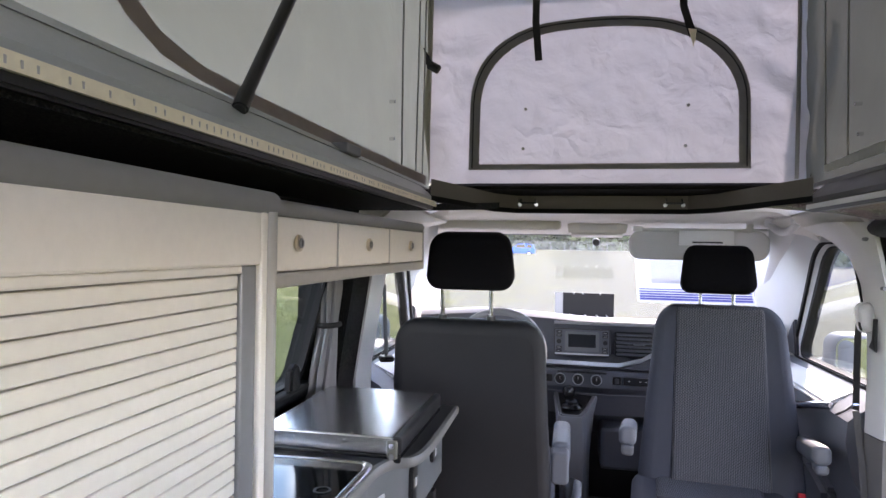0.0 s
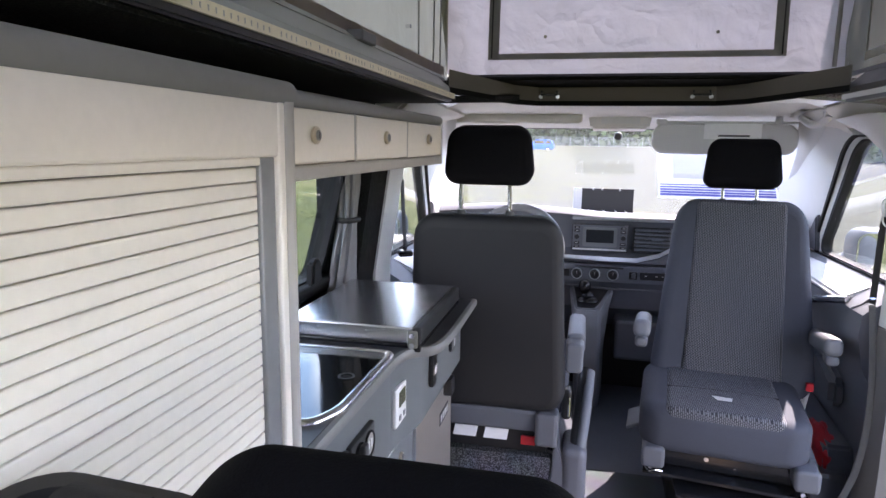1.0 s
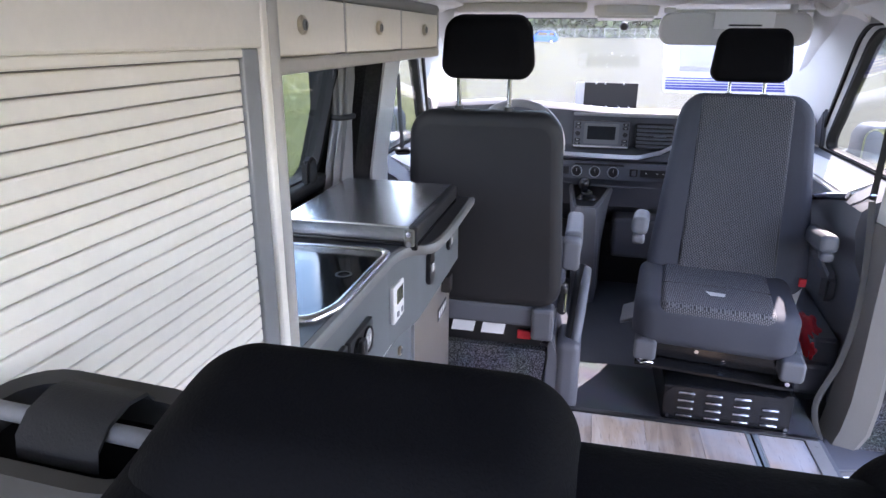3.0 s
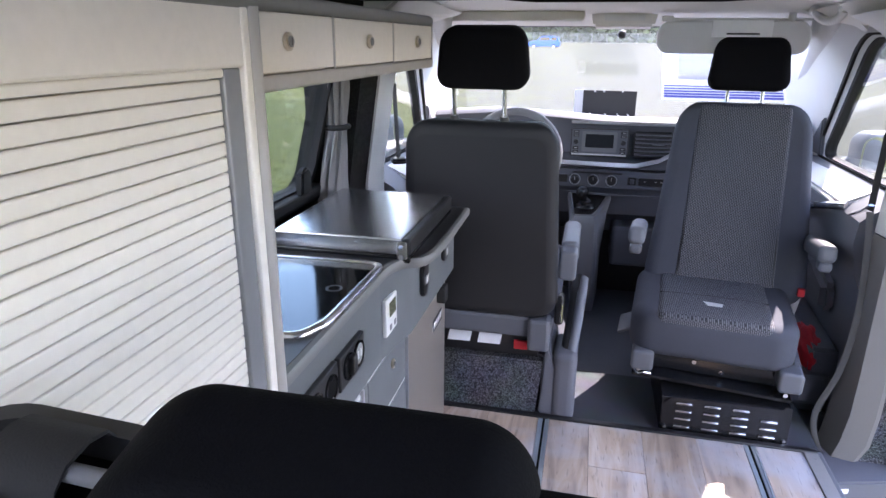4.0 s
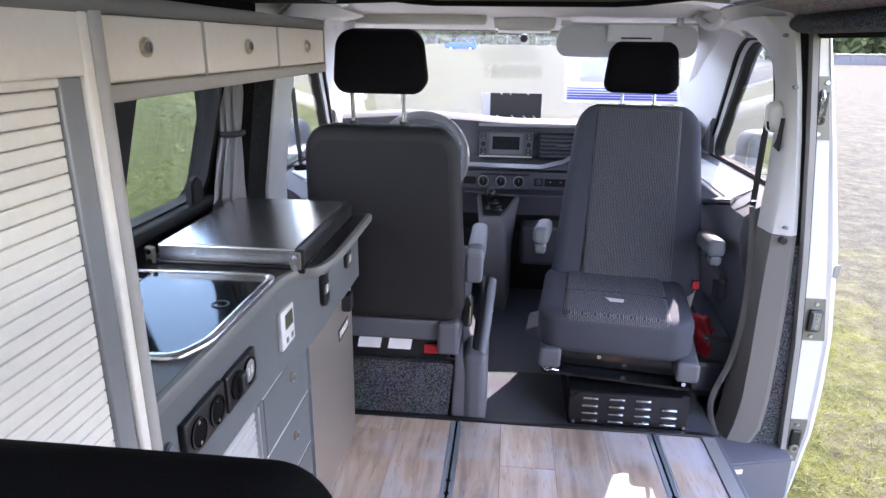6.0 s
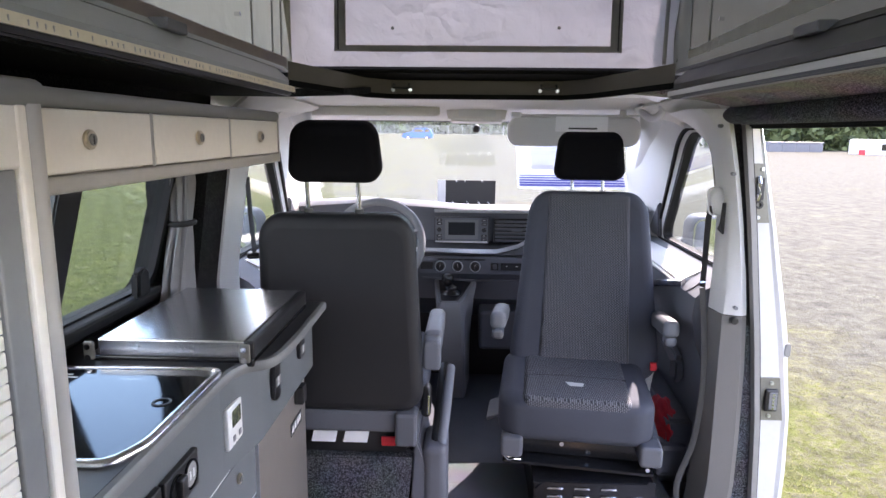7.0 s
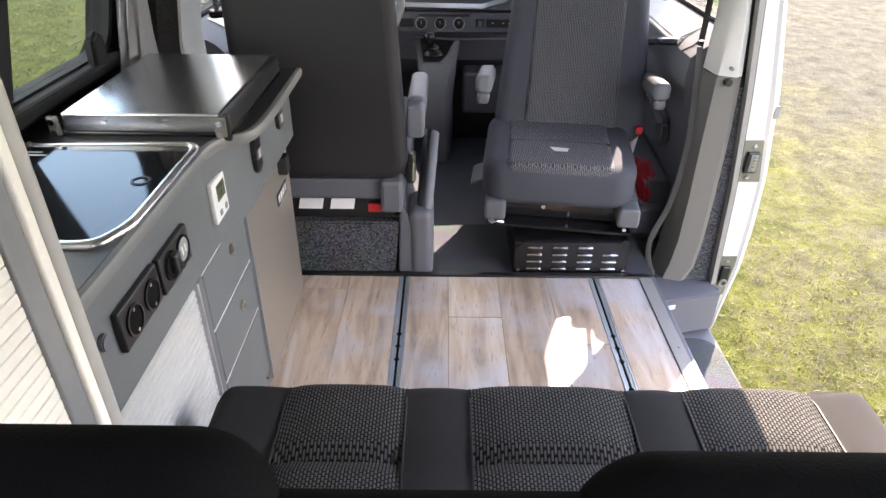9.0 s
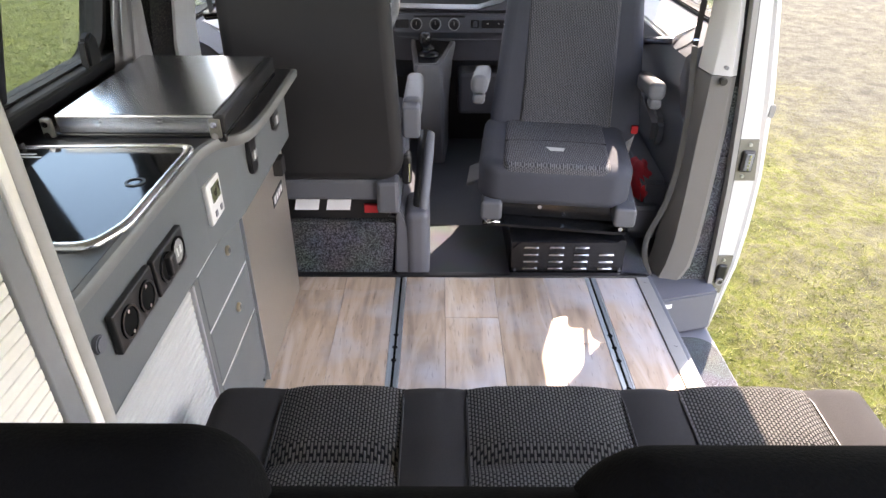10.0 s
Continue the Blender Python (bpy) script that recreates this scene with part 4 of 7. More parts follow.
    for z0, z1 in ((0.934, 1.107), (0.318, 0.456), (-0.120, 0.036)):
        pl = part("striker_plate", strip(lambda z: jamb_in(z) + 0.001, lambda z: jamb_flat(z) - 0.001, 0.084, 0.0899, z0, z1, 4), M_PLATE, j, "olive-grey steel plate")
        zc = (z0 + z1) / 2
        xm = (jamb_in(zc) + jamb_flat(zc)) / 2
        if z0 > 0.9:
            part("latch_loop", tube([(xm - 0.010, 0.078, zc + 0.048), (xm - 0.011, 0.066, zc + 0.03), (xm - 0.010, 0.066, zc), (xm - 0.010, 0.078, zc - 0.018)], 0.006, 10), M_CHROME, pl, "", 60)
            part("latch_slot", box(xm - 0.013, xm + 0.010, 0.080, 0.084, zc - 0.02, zc + 0.045, 0.001, 1), M_BLACK, pl)
            part("latch_ring", loft([[(xm - 0.004 + r * math.cos(a), yy, zc - 0.032 + r * math.sin(a)) for a in (i * math.tau / 20 for i in range(20))] for r, yy in ((0.013, 0.084), (0.013, 0.076), (0.007, 0.076), (0.007, 0.084))], caps=False), M_BLACK, pl, "", 50)
        elif z0 > 0.2:
            part("contact_block", box(xm - 0.020, xm + 0.020, 0.070, 0.084, zc - 0.036, zc + 0.036, 0.006), M_BLACK, pl)
            part("contact_face", box(xm - 0.010, xm + 0.014, 0.067, 0.070, zc - 0.028, zc + 0.028, 0.001, 1), M_TRIMLO, pl)
            for q in range(5):
                part("contact", cyl((xm + 0.001, 0.067, zc - 0.022 + q * 0.011), (xm + 0.001, 0.063, zc - 0.022 + q * 0.011), 0.0035, n=10), M_CHROME, pl)
        else:
            part("catch", box(xm - 0.016, xm + 0.016, 0.072, 0.084, zc - 0.022, zc + 0.045, 0.006), M_BLACK, pl)
            part("catch_ring", loft([[(xm - 0.002 + r * math.cos(a), yy, zc - 0.020 + r * math.sin(a)) for a in (i * math.tau / 20 for i in range(20))] for r, yy in ((0.014, 0.076), (0.014, 0.066), (0.008, 0.066), (0.008, 0.076))], caps=False), M_CABEDGE, pl, "", 50)
        for z in (z0 + 0.016, z1 - 0.016):
            part("screw", cyl((xm, 0.085, z), (xm, 0.079, z), 0.0055, n=14), M_ALU, pl)
    part("plug", prism([(0.955 + x, 0.088, 0.545 + z) for x, z in rounded(0.017, 0.042, 0.008, 4)], (0, -0.004, 0), 0.001), M_CABEDGE, j, "grey rubber plug")
    # belt on the pillar
    b = thing("seat_belt", "grey seat belt running from its pale pillar guide to the sill", "seat belt", (0.72, 0.2, 0.0), "seat belts")
    part("belt_loop", cushion(0.048, 0.088, 0.026, 0.022, m=pose(0.726, 0.140, 0.990, 0, -8, -50)), M_TRIMHI, b, "pale belt guide", 50)
    part("guide_slot", prism([(0.742, 0.108, 0.895), (0.737, 0.140, 0.906), (0.735, 0.116, 0.930), (0.735, 0.110, 0.99), (0.740, 0.102, 0.99)], (-0.006, -0.002, 0), 0.001), M_BLACK, b)
    part("webbing", tube([(0.712, 0.150, 0.975), (0.711, 0.156, 0.93), (0.715, 0.168, 0.82), (0.720, 0.182, 0.715)], 0.011, 8, flat=0.12, up=(1, 0.6, 0)), M_STRAP, b)
    low = bez((0.720, 0.182, 0.712), (0.735, 0.14, 0.50), (0.738, 0.13, 0.34), (0.712, 0.140, 0.19), 10) + bez((0.712, 0.140, 0.19), (0.690, 0.148, 0.10), (0.668, 0.145, 0.07), (0.676, 0.135, 0.015), 8)[1:] + bez((0.676, 0.135, 0.015), (0.682, 0.120, -0.03), (0.694, 0.11, -0.04), (0.699, 0.105, -0.065), 5)[1:]
    part("lower_webbing", tube(low, 0.009, 10, flat=0.14, up=(0.5, 1, 0)), M_BELT, b, "", 60)
    part("buckle_tongue", tube([(0.714, 0.165, 0.735), (0.716, 0.22, 0.705), (0.716, 0.30, 0.672)], 0.009, 8, flat=0.35), M_CHROME, b, "chrome buckle tongue", 60)
    part("anchor", box(0.690, 0.712, 0.085, 0.125, -0.095, -0.055, 0.006), M_BLACK, b)


build_right()


# ---- roof: cut-out frame, ceilings and the pop-top bellows ----
def build_roof():
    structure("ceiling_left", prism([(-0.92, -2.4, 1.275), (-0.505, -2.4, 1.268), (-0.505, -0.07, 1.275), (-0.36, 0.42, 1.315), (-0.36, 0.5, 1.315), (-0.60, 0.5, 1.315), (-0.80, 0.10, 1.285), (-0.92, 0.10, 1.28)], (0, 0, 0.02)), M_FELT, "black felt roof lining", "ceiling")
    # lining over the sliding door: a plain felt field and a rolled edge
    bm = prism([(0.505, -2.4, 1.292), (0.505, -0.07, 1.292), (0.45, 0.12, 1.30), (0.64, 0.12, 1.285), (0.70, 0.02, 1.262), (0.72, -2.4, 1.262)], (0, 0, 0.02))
    structure("ceiling_right", bm, M_FELTLIT, "grey-brown felt roof lining, lightened as if lit", "ceiling")
    rings = []
    for y in (-2.4, -1.2, -0.4, 0.0, 0.08, 0.10):
        k = 1.0 if y < 0.05 else (0.9 if y < 0.09 else 0.5)
        rings.append([(0.735 + 0.045 * k * math.cos(a), y, 1.243 + 0.028 * k * math.sin(a)) for a in (i * math.tau / 16 for i in range(16))])
    structure("lining_roll", loft(rings), M_CARPET, "dark rolled felt edge over the sliding door", "ceiling", 60)
    structure("door_seal_top", prism([(0.762, -2.4, 1.205), (0.80, -2.4, 1.205), (0.80, -2.4, 1.235), (0.762, -2.4, 1.235)], (0, 2.46, 0), 0.006), M_SEAL, "black rubber seal over the sliding door", "seal")
    structure("roof_edge_right", prism([(0.78, -2.4, 1.235), (0.86, -2.4, 1.22), (0.86, -2.4, 1.30), (0.70, -2.4, 1.33), (0.70, -2.4, 1.30)], (0, 2.6, 0)), M_WHITEPAINT, "white roof edge over the door", "roof")
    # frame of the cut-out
    for side, n, mat in ((-1, "left", M_ROOFGREY), (1, "right", M_ROOFSHADE)):
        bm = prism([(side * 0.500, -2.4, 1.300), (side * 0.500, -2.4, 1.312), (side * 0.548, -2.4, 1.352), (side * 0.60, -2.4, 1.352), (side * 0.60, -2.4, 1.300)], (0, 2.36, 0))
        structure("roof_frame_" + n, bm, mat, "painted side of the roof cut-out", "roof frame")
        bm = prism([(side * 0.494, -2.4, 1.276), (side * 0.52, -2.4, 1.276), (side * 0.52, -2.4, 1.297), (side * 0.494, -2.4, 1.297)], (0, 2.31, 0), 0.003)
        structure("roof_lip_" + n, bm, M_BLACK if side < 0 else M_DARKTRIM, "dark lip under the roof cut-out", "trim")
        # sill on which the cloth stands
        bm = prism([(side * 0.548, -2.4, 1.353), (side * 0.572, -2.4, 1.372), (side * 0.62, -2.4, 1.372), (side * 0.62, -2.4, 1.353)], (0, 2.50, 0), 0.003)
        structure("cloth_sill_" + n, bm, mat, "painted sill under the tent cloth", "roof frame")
        structure("cloth_block_" + n, box(min(side * 0.535, side * 0.57), max(side * 0.535, side * 0.57), -0.70, -0.62, 1.352, 1.372, 0.003), M_DARKTRIM, "dark stop block on the roof frame", "trim")
    led = thing("led_strip", "cream-coloured led strip along the roof cut-out", "led strip", (-0.497, -1.2, 1.30))
    part("carrier", prism([(-0.4895, -2.4, 1.287), (-0.4940, -2.4, 1.287), (-0.4945, -2.4, 1.301), (-0.4905, -2.4, 1.301)], (0, 2.33, 0)), M_LED, led)
    bm = bmesh.new()
    y = -0.1
    random.seed(4)
    while y > -2.0:
        box(-0.4905, -0.4896, y, y + 0.0022, 1.2905, 1.2965, bm=bm)
        y -= random.choice((0.014, 0.014, 0.03))
    tagged(part("led_chip_row", bm, M_FRAME, led), "", "", "", "stuff")
    structure("strip_right", prism([(0.4925, -2.4, 1.284), (0.498, -2.4, 1.284), (0.498, -2.4, 1.296), (0.4925, -2.4, 1.296)], (0, 2.33, 0)), M_TRIMHI, "pale cover strip along the roof cut-out", "trim")
    # front beam with chamfered corners
    def beam(off, z0, z1, mat, name, label, thick=0.05):
        line = [(-0.502, -0.09), (-0.375, 0.40), (-0.30, 0.50), (0.30, 0.50), (0.375, 0.40), (0.502, -0.09)]
        inn = [Vector((x * (1 + off), y + off)) for x, y in line]
        bm = bmesh.new()
        rings = []
        for (x, y) in inn:
            d = Vector((x * 0.3, 0.6)).normalized() * thick
            rings.append([(x, y, z0), (x, y, z1), (x + d.x, y + d.y, z1), (x + d.x, y + d.y, z0)])
        return structure(name, loft(rings), mat, label, "roof beam", 25)
    beam(0.0, 1.318, 1.366, M_BEAM, "roof_beam", "taupe front beam of the roof cut-out")
    beam(-0.004, 1.303, 1.318, M_GASKET, "roof_beam_lip", "black lower edge of the roof beam")
    structure("roof_gasket", box(-0.85, 0.85, 0.565, 0.60, 1.355, 1.46), M_GASKET, "black gasket behind the roof beam", "roof frame")
    structure("roof_shelf", box(-0.70, 0.70, 0.272, 0.75, 1.3685, 1.381), M_GASKET, "black roof edge between the beam and the tent cloth", "roof")
    for x in (-0.262, 0.252):
        h = thing("roof_hook", "chrome retaining bar with two screws on the roof beam", "hook", (x, 0.50, 1.34), "roof hooks")
        part("bar", tube([(x - 0.026, 0.495, 1.352), (x - 0.03, 0.486, 1.338), (x + 0.03, 0.486, 1.338), (x + 0.026, 0.495, 1.352)], 0.004, 8), M_BLACK, h, "", 60)
        for s in (-1, 1):
            part("screw", cyl((x + s * 0.03, 0.50, 1.332), (x + s * 0.03, 0.482, 1.332), 0.0065, n=14, bev=0.002), M_ALU, h)
    m = thing("roof_catch", "small dark catch on the roof beam", "catch", (0.06, 0.5, 1.38))
    part("body", box(0.045, 0.068, 0.49, 0.51, 1.372, 1.392, 0.003), M_TRIMLO, m)

    # bellows cloth: a grid that sags and creases, front pane bright, sides grey
    b = thing("pop_top", "raised pop-top roof with pale front cloth and grey side cloths", "pop-top roof", (0, -0.8, 1.38), kind="structure")
    ZB, ZF, ZR = 1.388, 2.12, 1.62

    def roof_z(y):
        return ZF + (y - 0.30) * (ZF - ZR) / 2.7

    def sheet(name, f, nu, nv, mat, label, fold):
        own = bmesh.new()
        g = [[own.verts.new(f(i / nu, j / nv)) for i in range(nu + 1)] for j in range(nv + 1)]
        for j in range(nv):
            for i in range(nu):
                own.faces.new((g[j][i], g[j][i + 1], g[j + 1][i + 1], g[j + 1][i]))
        return part(name, own, mat, b, label, 80)

    def front(u, v):
        x = -0.64 + 1.30 * u
        edge = min(u, 1 - u)
        w = 0.012 * noise.noise((x * 9, v * 7, 2.0)) + 0.006 * noise.noise((x * 22 + v * 9, v * 16, 7.0))
        w *= 0.35 + 1.7 * max(0.0, 1 - edge / 0.17)
        fold = max(0.0, (u - 0.80) / 0.17)
        w += 0.011 * min(1.0, fold) * math.sin((x * 0.8 + v * 0.75) * 34 + 3 * noise.noise((x * 5, v * 4, 4.0))) * (0.5 + noise.noise((x * 6, v * 5, 9.0)))
        return (x, 0.285 + 0.05 * v + w, ZB + 0.002 + v * (roof_z(0.3) - ZB))

    def side_sheet(s):
        def f(u, v):
            y = -2.4 + 2.775 * u
            zt = roof_z(y)
            near = max(0.0, (u - 0.80) / 0.20)
            w = 0.015 * noise.noise((y * 3, v * 3, 5.0 + s)) + near * 0.014 * math.sin((u * 2.685 * 34) + v * 4) * (0.4 + noise.noise((u * 9, v * 2, 1)))
            x = 0.60 - 0.012 * (1 - v) + 0.012 * u
            return (s * (x + w) + (0.008 * u), y, ZB - 0.020 + v * (zt - ZB))
        return f
    sheet("front_cloth", front, 90, 60, M_TENTW, "pale lilac-white tent cloth", 0)
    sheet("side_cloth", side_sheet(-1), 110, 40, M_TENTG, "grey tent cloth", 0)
    sheet("side_cloth", side_sheet(1), 110, 40, M_TENTSHADE, "grey tent cloth", 0)
    rf = [(-0.66, -2.5, roof_z(-2.5)), (0.68, -2.5, roof_z(-2.5)), (0.68, 0.45, roof_z(0.45)), (-0.66, 0.45, roof_z(0.45))]
    part("roof_shell", prism(rf, (0, 0, 0.05), 0.01), M_WHITEPAINT, b, "white roof shell")

    # arched zip window on the front cloth
    def arch(off):
        pts = [(-0.452 + off, 1.434 + off * 0.55), (-0.452 + off, 1.66)]
        for a, q, c, d in (((-0.452 + off, 1.66), (-0.452 + off, 1.83 - off), (-0.33 + off * 0.7, 1.925 - off), (-0.16, 1.94 - off)), ((-0.16, 1.94 - off), (-0.02, 1.952 - off), (0.06, 1.952 - off), (0.17, 1.935 - off)), ((0.17, 1.935 - off), (0.34 - off * 0.7, 1.90 - off), (0.446 - off, 1.80 - off), (0.446 - off, 1.65))):
            pts += [tuple(p)[:2] for p in bez((*a, 0), (*q, 0), (*c, 0), (*d, 0), 10)[1:]]
        pts.append((0.446 - off, 1.434 + off * 0.55))
        return pts
    bm = bmesh.new()
    def at(x, z, k):
        v = (z - ZB) / (roof_z(0.3) - ZB)
        return (x, 0.268 + 0.05 * v - k + 0.002 * noise.noise((x * 20, z * 20, 0)), z)
    o, i2 = arch(0.0), arch(0.036)
    oo = [bm.verts.new(at(x, z, 0)) for x, z in o]
    ii = [bm.verts.new(at(x, z, 0)) for x, z in i2]
    n = len(o)
    for k in range(n):
        bm.faces.new((oo[k], oo[(k + 1) % n], ii[(k + 1) % n], ii[k]))
    bmesh.ops.solidify(bm, geom=bm.faces[:], thickness=0.003)
    zw = part("zip_band", bm, M_ZIP, b, "charcoal arched zip band")
    bm = bmesh.new()
    mid = arch(0.012)
    tube([at(x, z, 0.002) for x, z in mid], 0.0022, 6, bm)
    part("zip", bm, M_BLACK, zw)
    for x, z in ((-0.262, 1.640), (0.258, 1.640), (-0.268, 1.505), (0.250, 1.508)):
        part("stud", cyl(at(x, z, -0.004), at(x, z, 0.004), 0.005, n=12), M_CHROME, b)
    for x, zt, zb, lean in ((-0.233, 2.06, 1.80, 0.012), (0.238, 2.06, 1.86, 0.03)):
        part("strap", tube([at(x, zt, 0.02), at(x, (zt + zb) / 2, 0.022), at(x + lean, zb, 0.02)], 0.012, 8, flat=0.12, up=(0, 1, 0)), M_STRAP, b, "black hanging strap")
    part("strap_tab", prism([at(0.252, 1.885, 0.024), at(0.278, 1.88, 0.024), at(0.274, 1.845, 0.024), at(0.268, 1.825, 0.024)], (0, -0.002, 0)), M_LED, b, "yellow printed strap end")
    # seam piping and corner straps with buckles
    part("corner_piping", tube([(0.575, 0.262, 1.40), (0.58, 0.275, 1.6), (0.585, 0.29, 1.85), (0.585, 0.30, 2.08)], 0.006, 8), M_ZIP, b)
    part("corner_piping", tube([(-0.597, 0.250, 1.40), (-0.600, 0.262, 1.6), (-0.600, 0.278, 1.85), (-0.600, 0.29, 2.08)], 0.014, 10), M_TENTG, b)
    part("corner_strap", tube([(0.612, 0.22, 1.40), (0.63, 0.20, 1.47), (0.622, 0.19, 1.62), (0.65, 0.17, 1.78), (0.655, 0.16, 1.9)], 0.014, 8, flat=0.15, up=(0, 1, 0)), M_STRAP, b)
    part("corner_buckle", cushion(0.035, 0.06, 0.014, 0.008, edge=0.004, m=pose(0.645, 0.165, 1.80, 10, 15)), M_BLACK, b, "", 50)
    part("corner_strap", tube([(-0.62, 0.10, 1.825), (-0.60, 0.16, 1.82), (-0.585, 0.24, 1.79), (-0.565, 0.25, 1.775)], 0.014, 8, flat=0.15), M_STRAP, b)
    part("corner_buckle", cushion(0.045, 0.03, 0.016, 0.008, edge=0.004, m=pose(-0.575, 0.255, 1.785, 0, 30)), M_BLACK, b, "", 50)
    # mesh bands and studs on the left cloth, pale band on the right one
    def on_side(s, y, z, k=0.012):
        u = (y + 2.4) / 2.685
        return (s * (0.595 + 0.012 * u - k) + 0.008 * u, y, z)
    def side_band(s, rows, mat, name, label):
        own = bmesh.new()
        lo = [own.verts.new(on_side(s, y, a, 0.020)) for y, a, _ in rows]
        hi = [own.verts.new(on_side(s, y, c, 0.020)) for y, _, c in rows]
        for k in range(len(rows) - 1):
            own.faces.new((lo[k], lo[k + 1], hi[k + 1], hi[k]))
        bmesh.ops.solidify(own, geom=own.faces[:], thickness=0.002)
        part(name, own, mat, b, label, 40)
    side_band(-1, [(-1.52, 1.64, 1.68), (-1.42, 1.53, 1.57), (-1.34, 1.455, 1.492), (-1.28, 1.412, 1.444), (-1.22, 1.388, 1.414), (-1.14, 1.378, 1.399), (-1.0, 1.374, 1.395), (-0.6, 1.373, 1.397), (-0.1, 1.374, 1.401), (0.18, 1.376, 1.404)], M_ZIPBROWN, "mesh_band", "mauve mesh zip band")
    side_band(1, [(-1.6, 1.425, 1.49), (-1.0, 1.415, 1.462), (-0.5, 1.408, 1.44), (0.1, 1.398, 1.42)], M_HEM, "hem_band", "pale cloth hem")
    for s, y, z in ((-1, -0.95, 1.56), (-1, -0.95, 1.47), (-1, -0.22, 1.56), (-1, -0.22, 1.46), (1, -0.62, 1.50), (1, -0.1, 1.55), (1, -0.12, 1.47)):
        part("stud", cyl(on_side(s, y, z, 0.004), on_side(s, y, z, 0.021), 0.005, n=12), M_CHROME, b)
    # sewn seams and piping that run up the side cloths near the front corner
    for s, y0, lean in ((-1, 0.05, 0.03), (-1, 0.14, 0.02), (-1, -0.12, -0.01), (1, 0.10, 0.03), (1, -0.05, 0.02)):
        part("seam", tube([on_side(s, y0 + lean * f, 1.40 + 0.62 * f, 0.016) for f in (0, 0.25, 0.5, 0.75, 1.0)], 0.0028, 6), M_ZIP, b)
    st = thing("gas_strut", "black gas strut of the pop-top roof", "gas strut", (-0.53, -1.1, 1.34))
    part("rod_end", cyl((-0.535, -1.115, 1.345), (-0.535, -1.095, 1.375), 0.011, bev=0.003), M_BLACK, st)
    part("cylinder", cyl((-0.535, -1.10, 1.368), (-0.525, -0.93, 1.62), 0.0095, bev=0.002), M_BLACK, st)


build_roof()


# ---- kitchen ----
def lock_button(parent, x, y, z, r=0.011):
    rose = part("push_lock", cyl((x, y, z), (x + 0.006, y, z), r, n=24, bev=0.0015), M_BRASS, parent, "", 40)
    part("lock_core", cyl((x + 0.005, y, z), (x + 0.008, y, z), r * 0.58, n=20), M_CABEDGE, rose)
    part("key_slot", box(x + 0.0078, x + 0.0086, y - 0.001, y + 0.001, z - r * 0.4, z + r * 0.4), M_BLACK, rose)


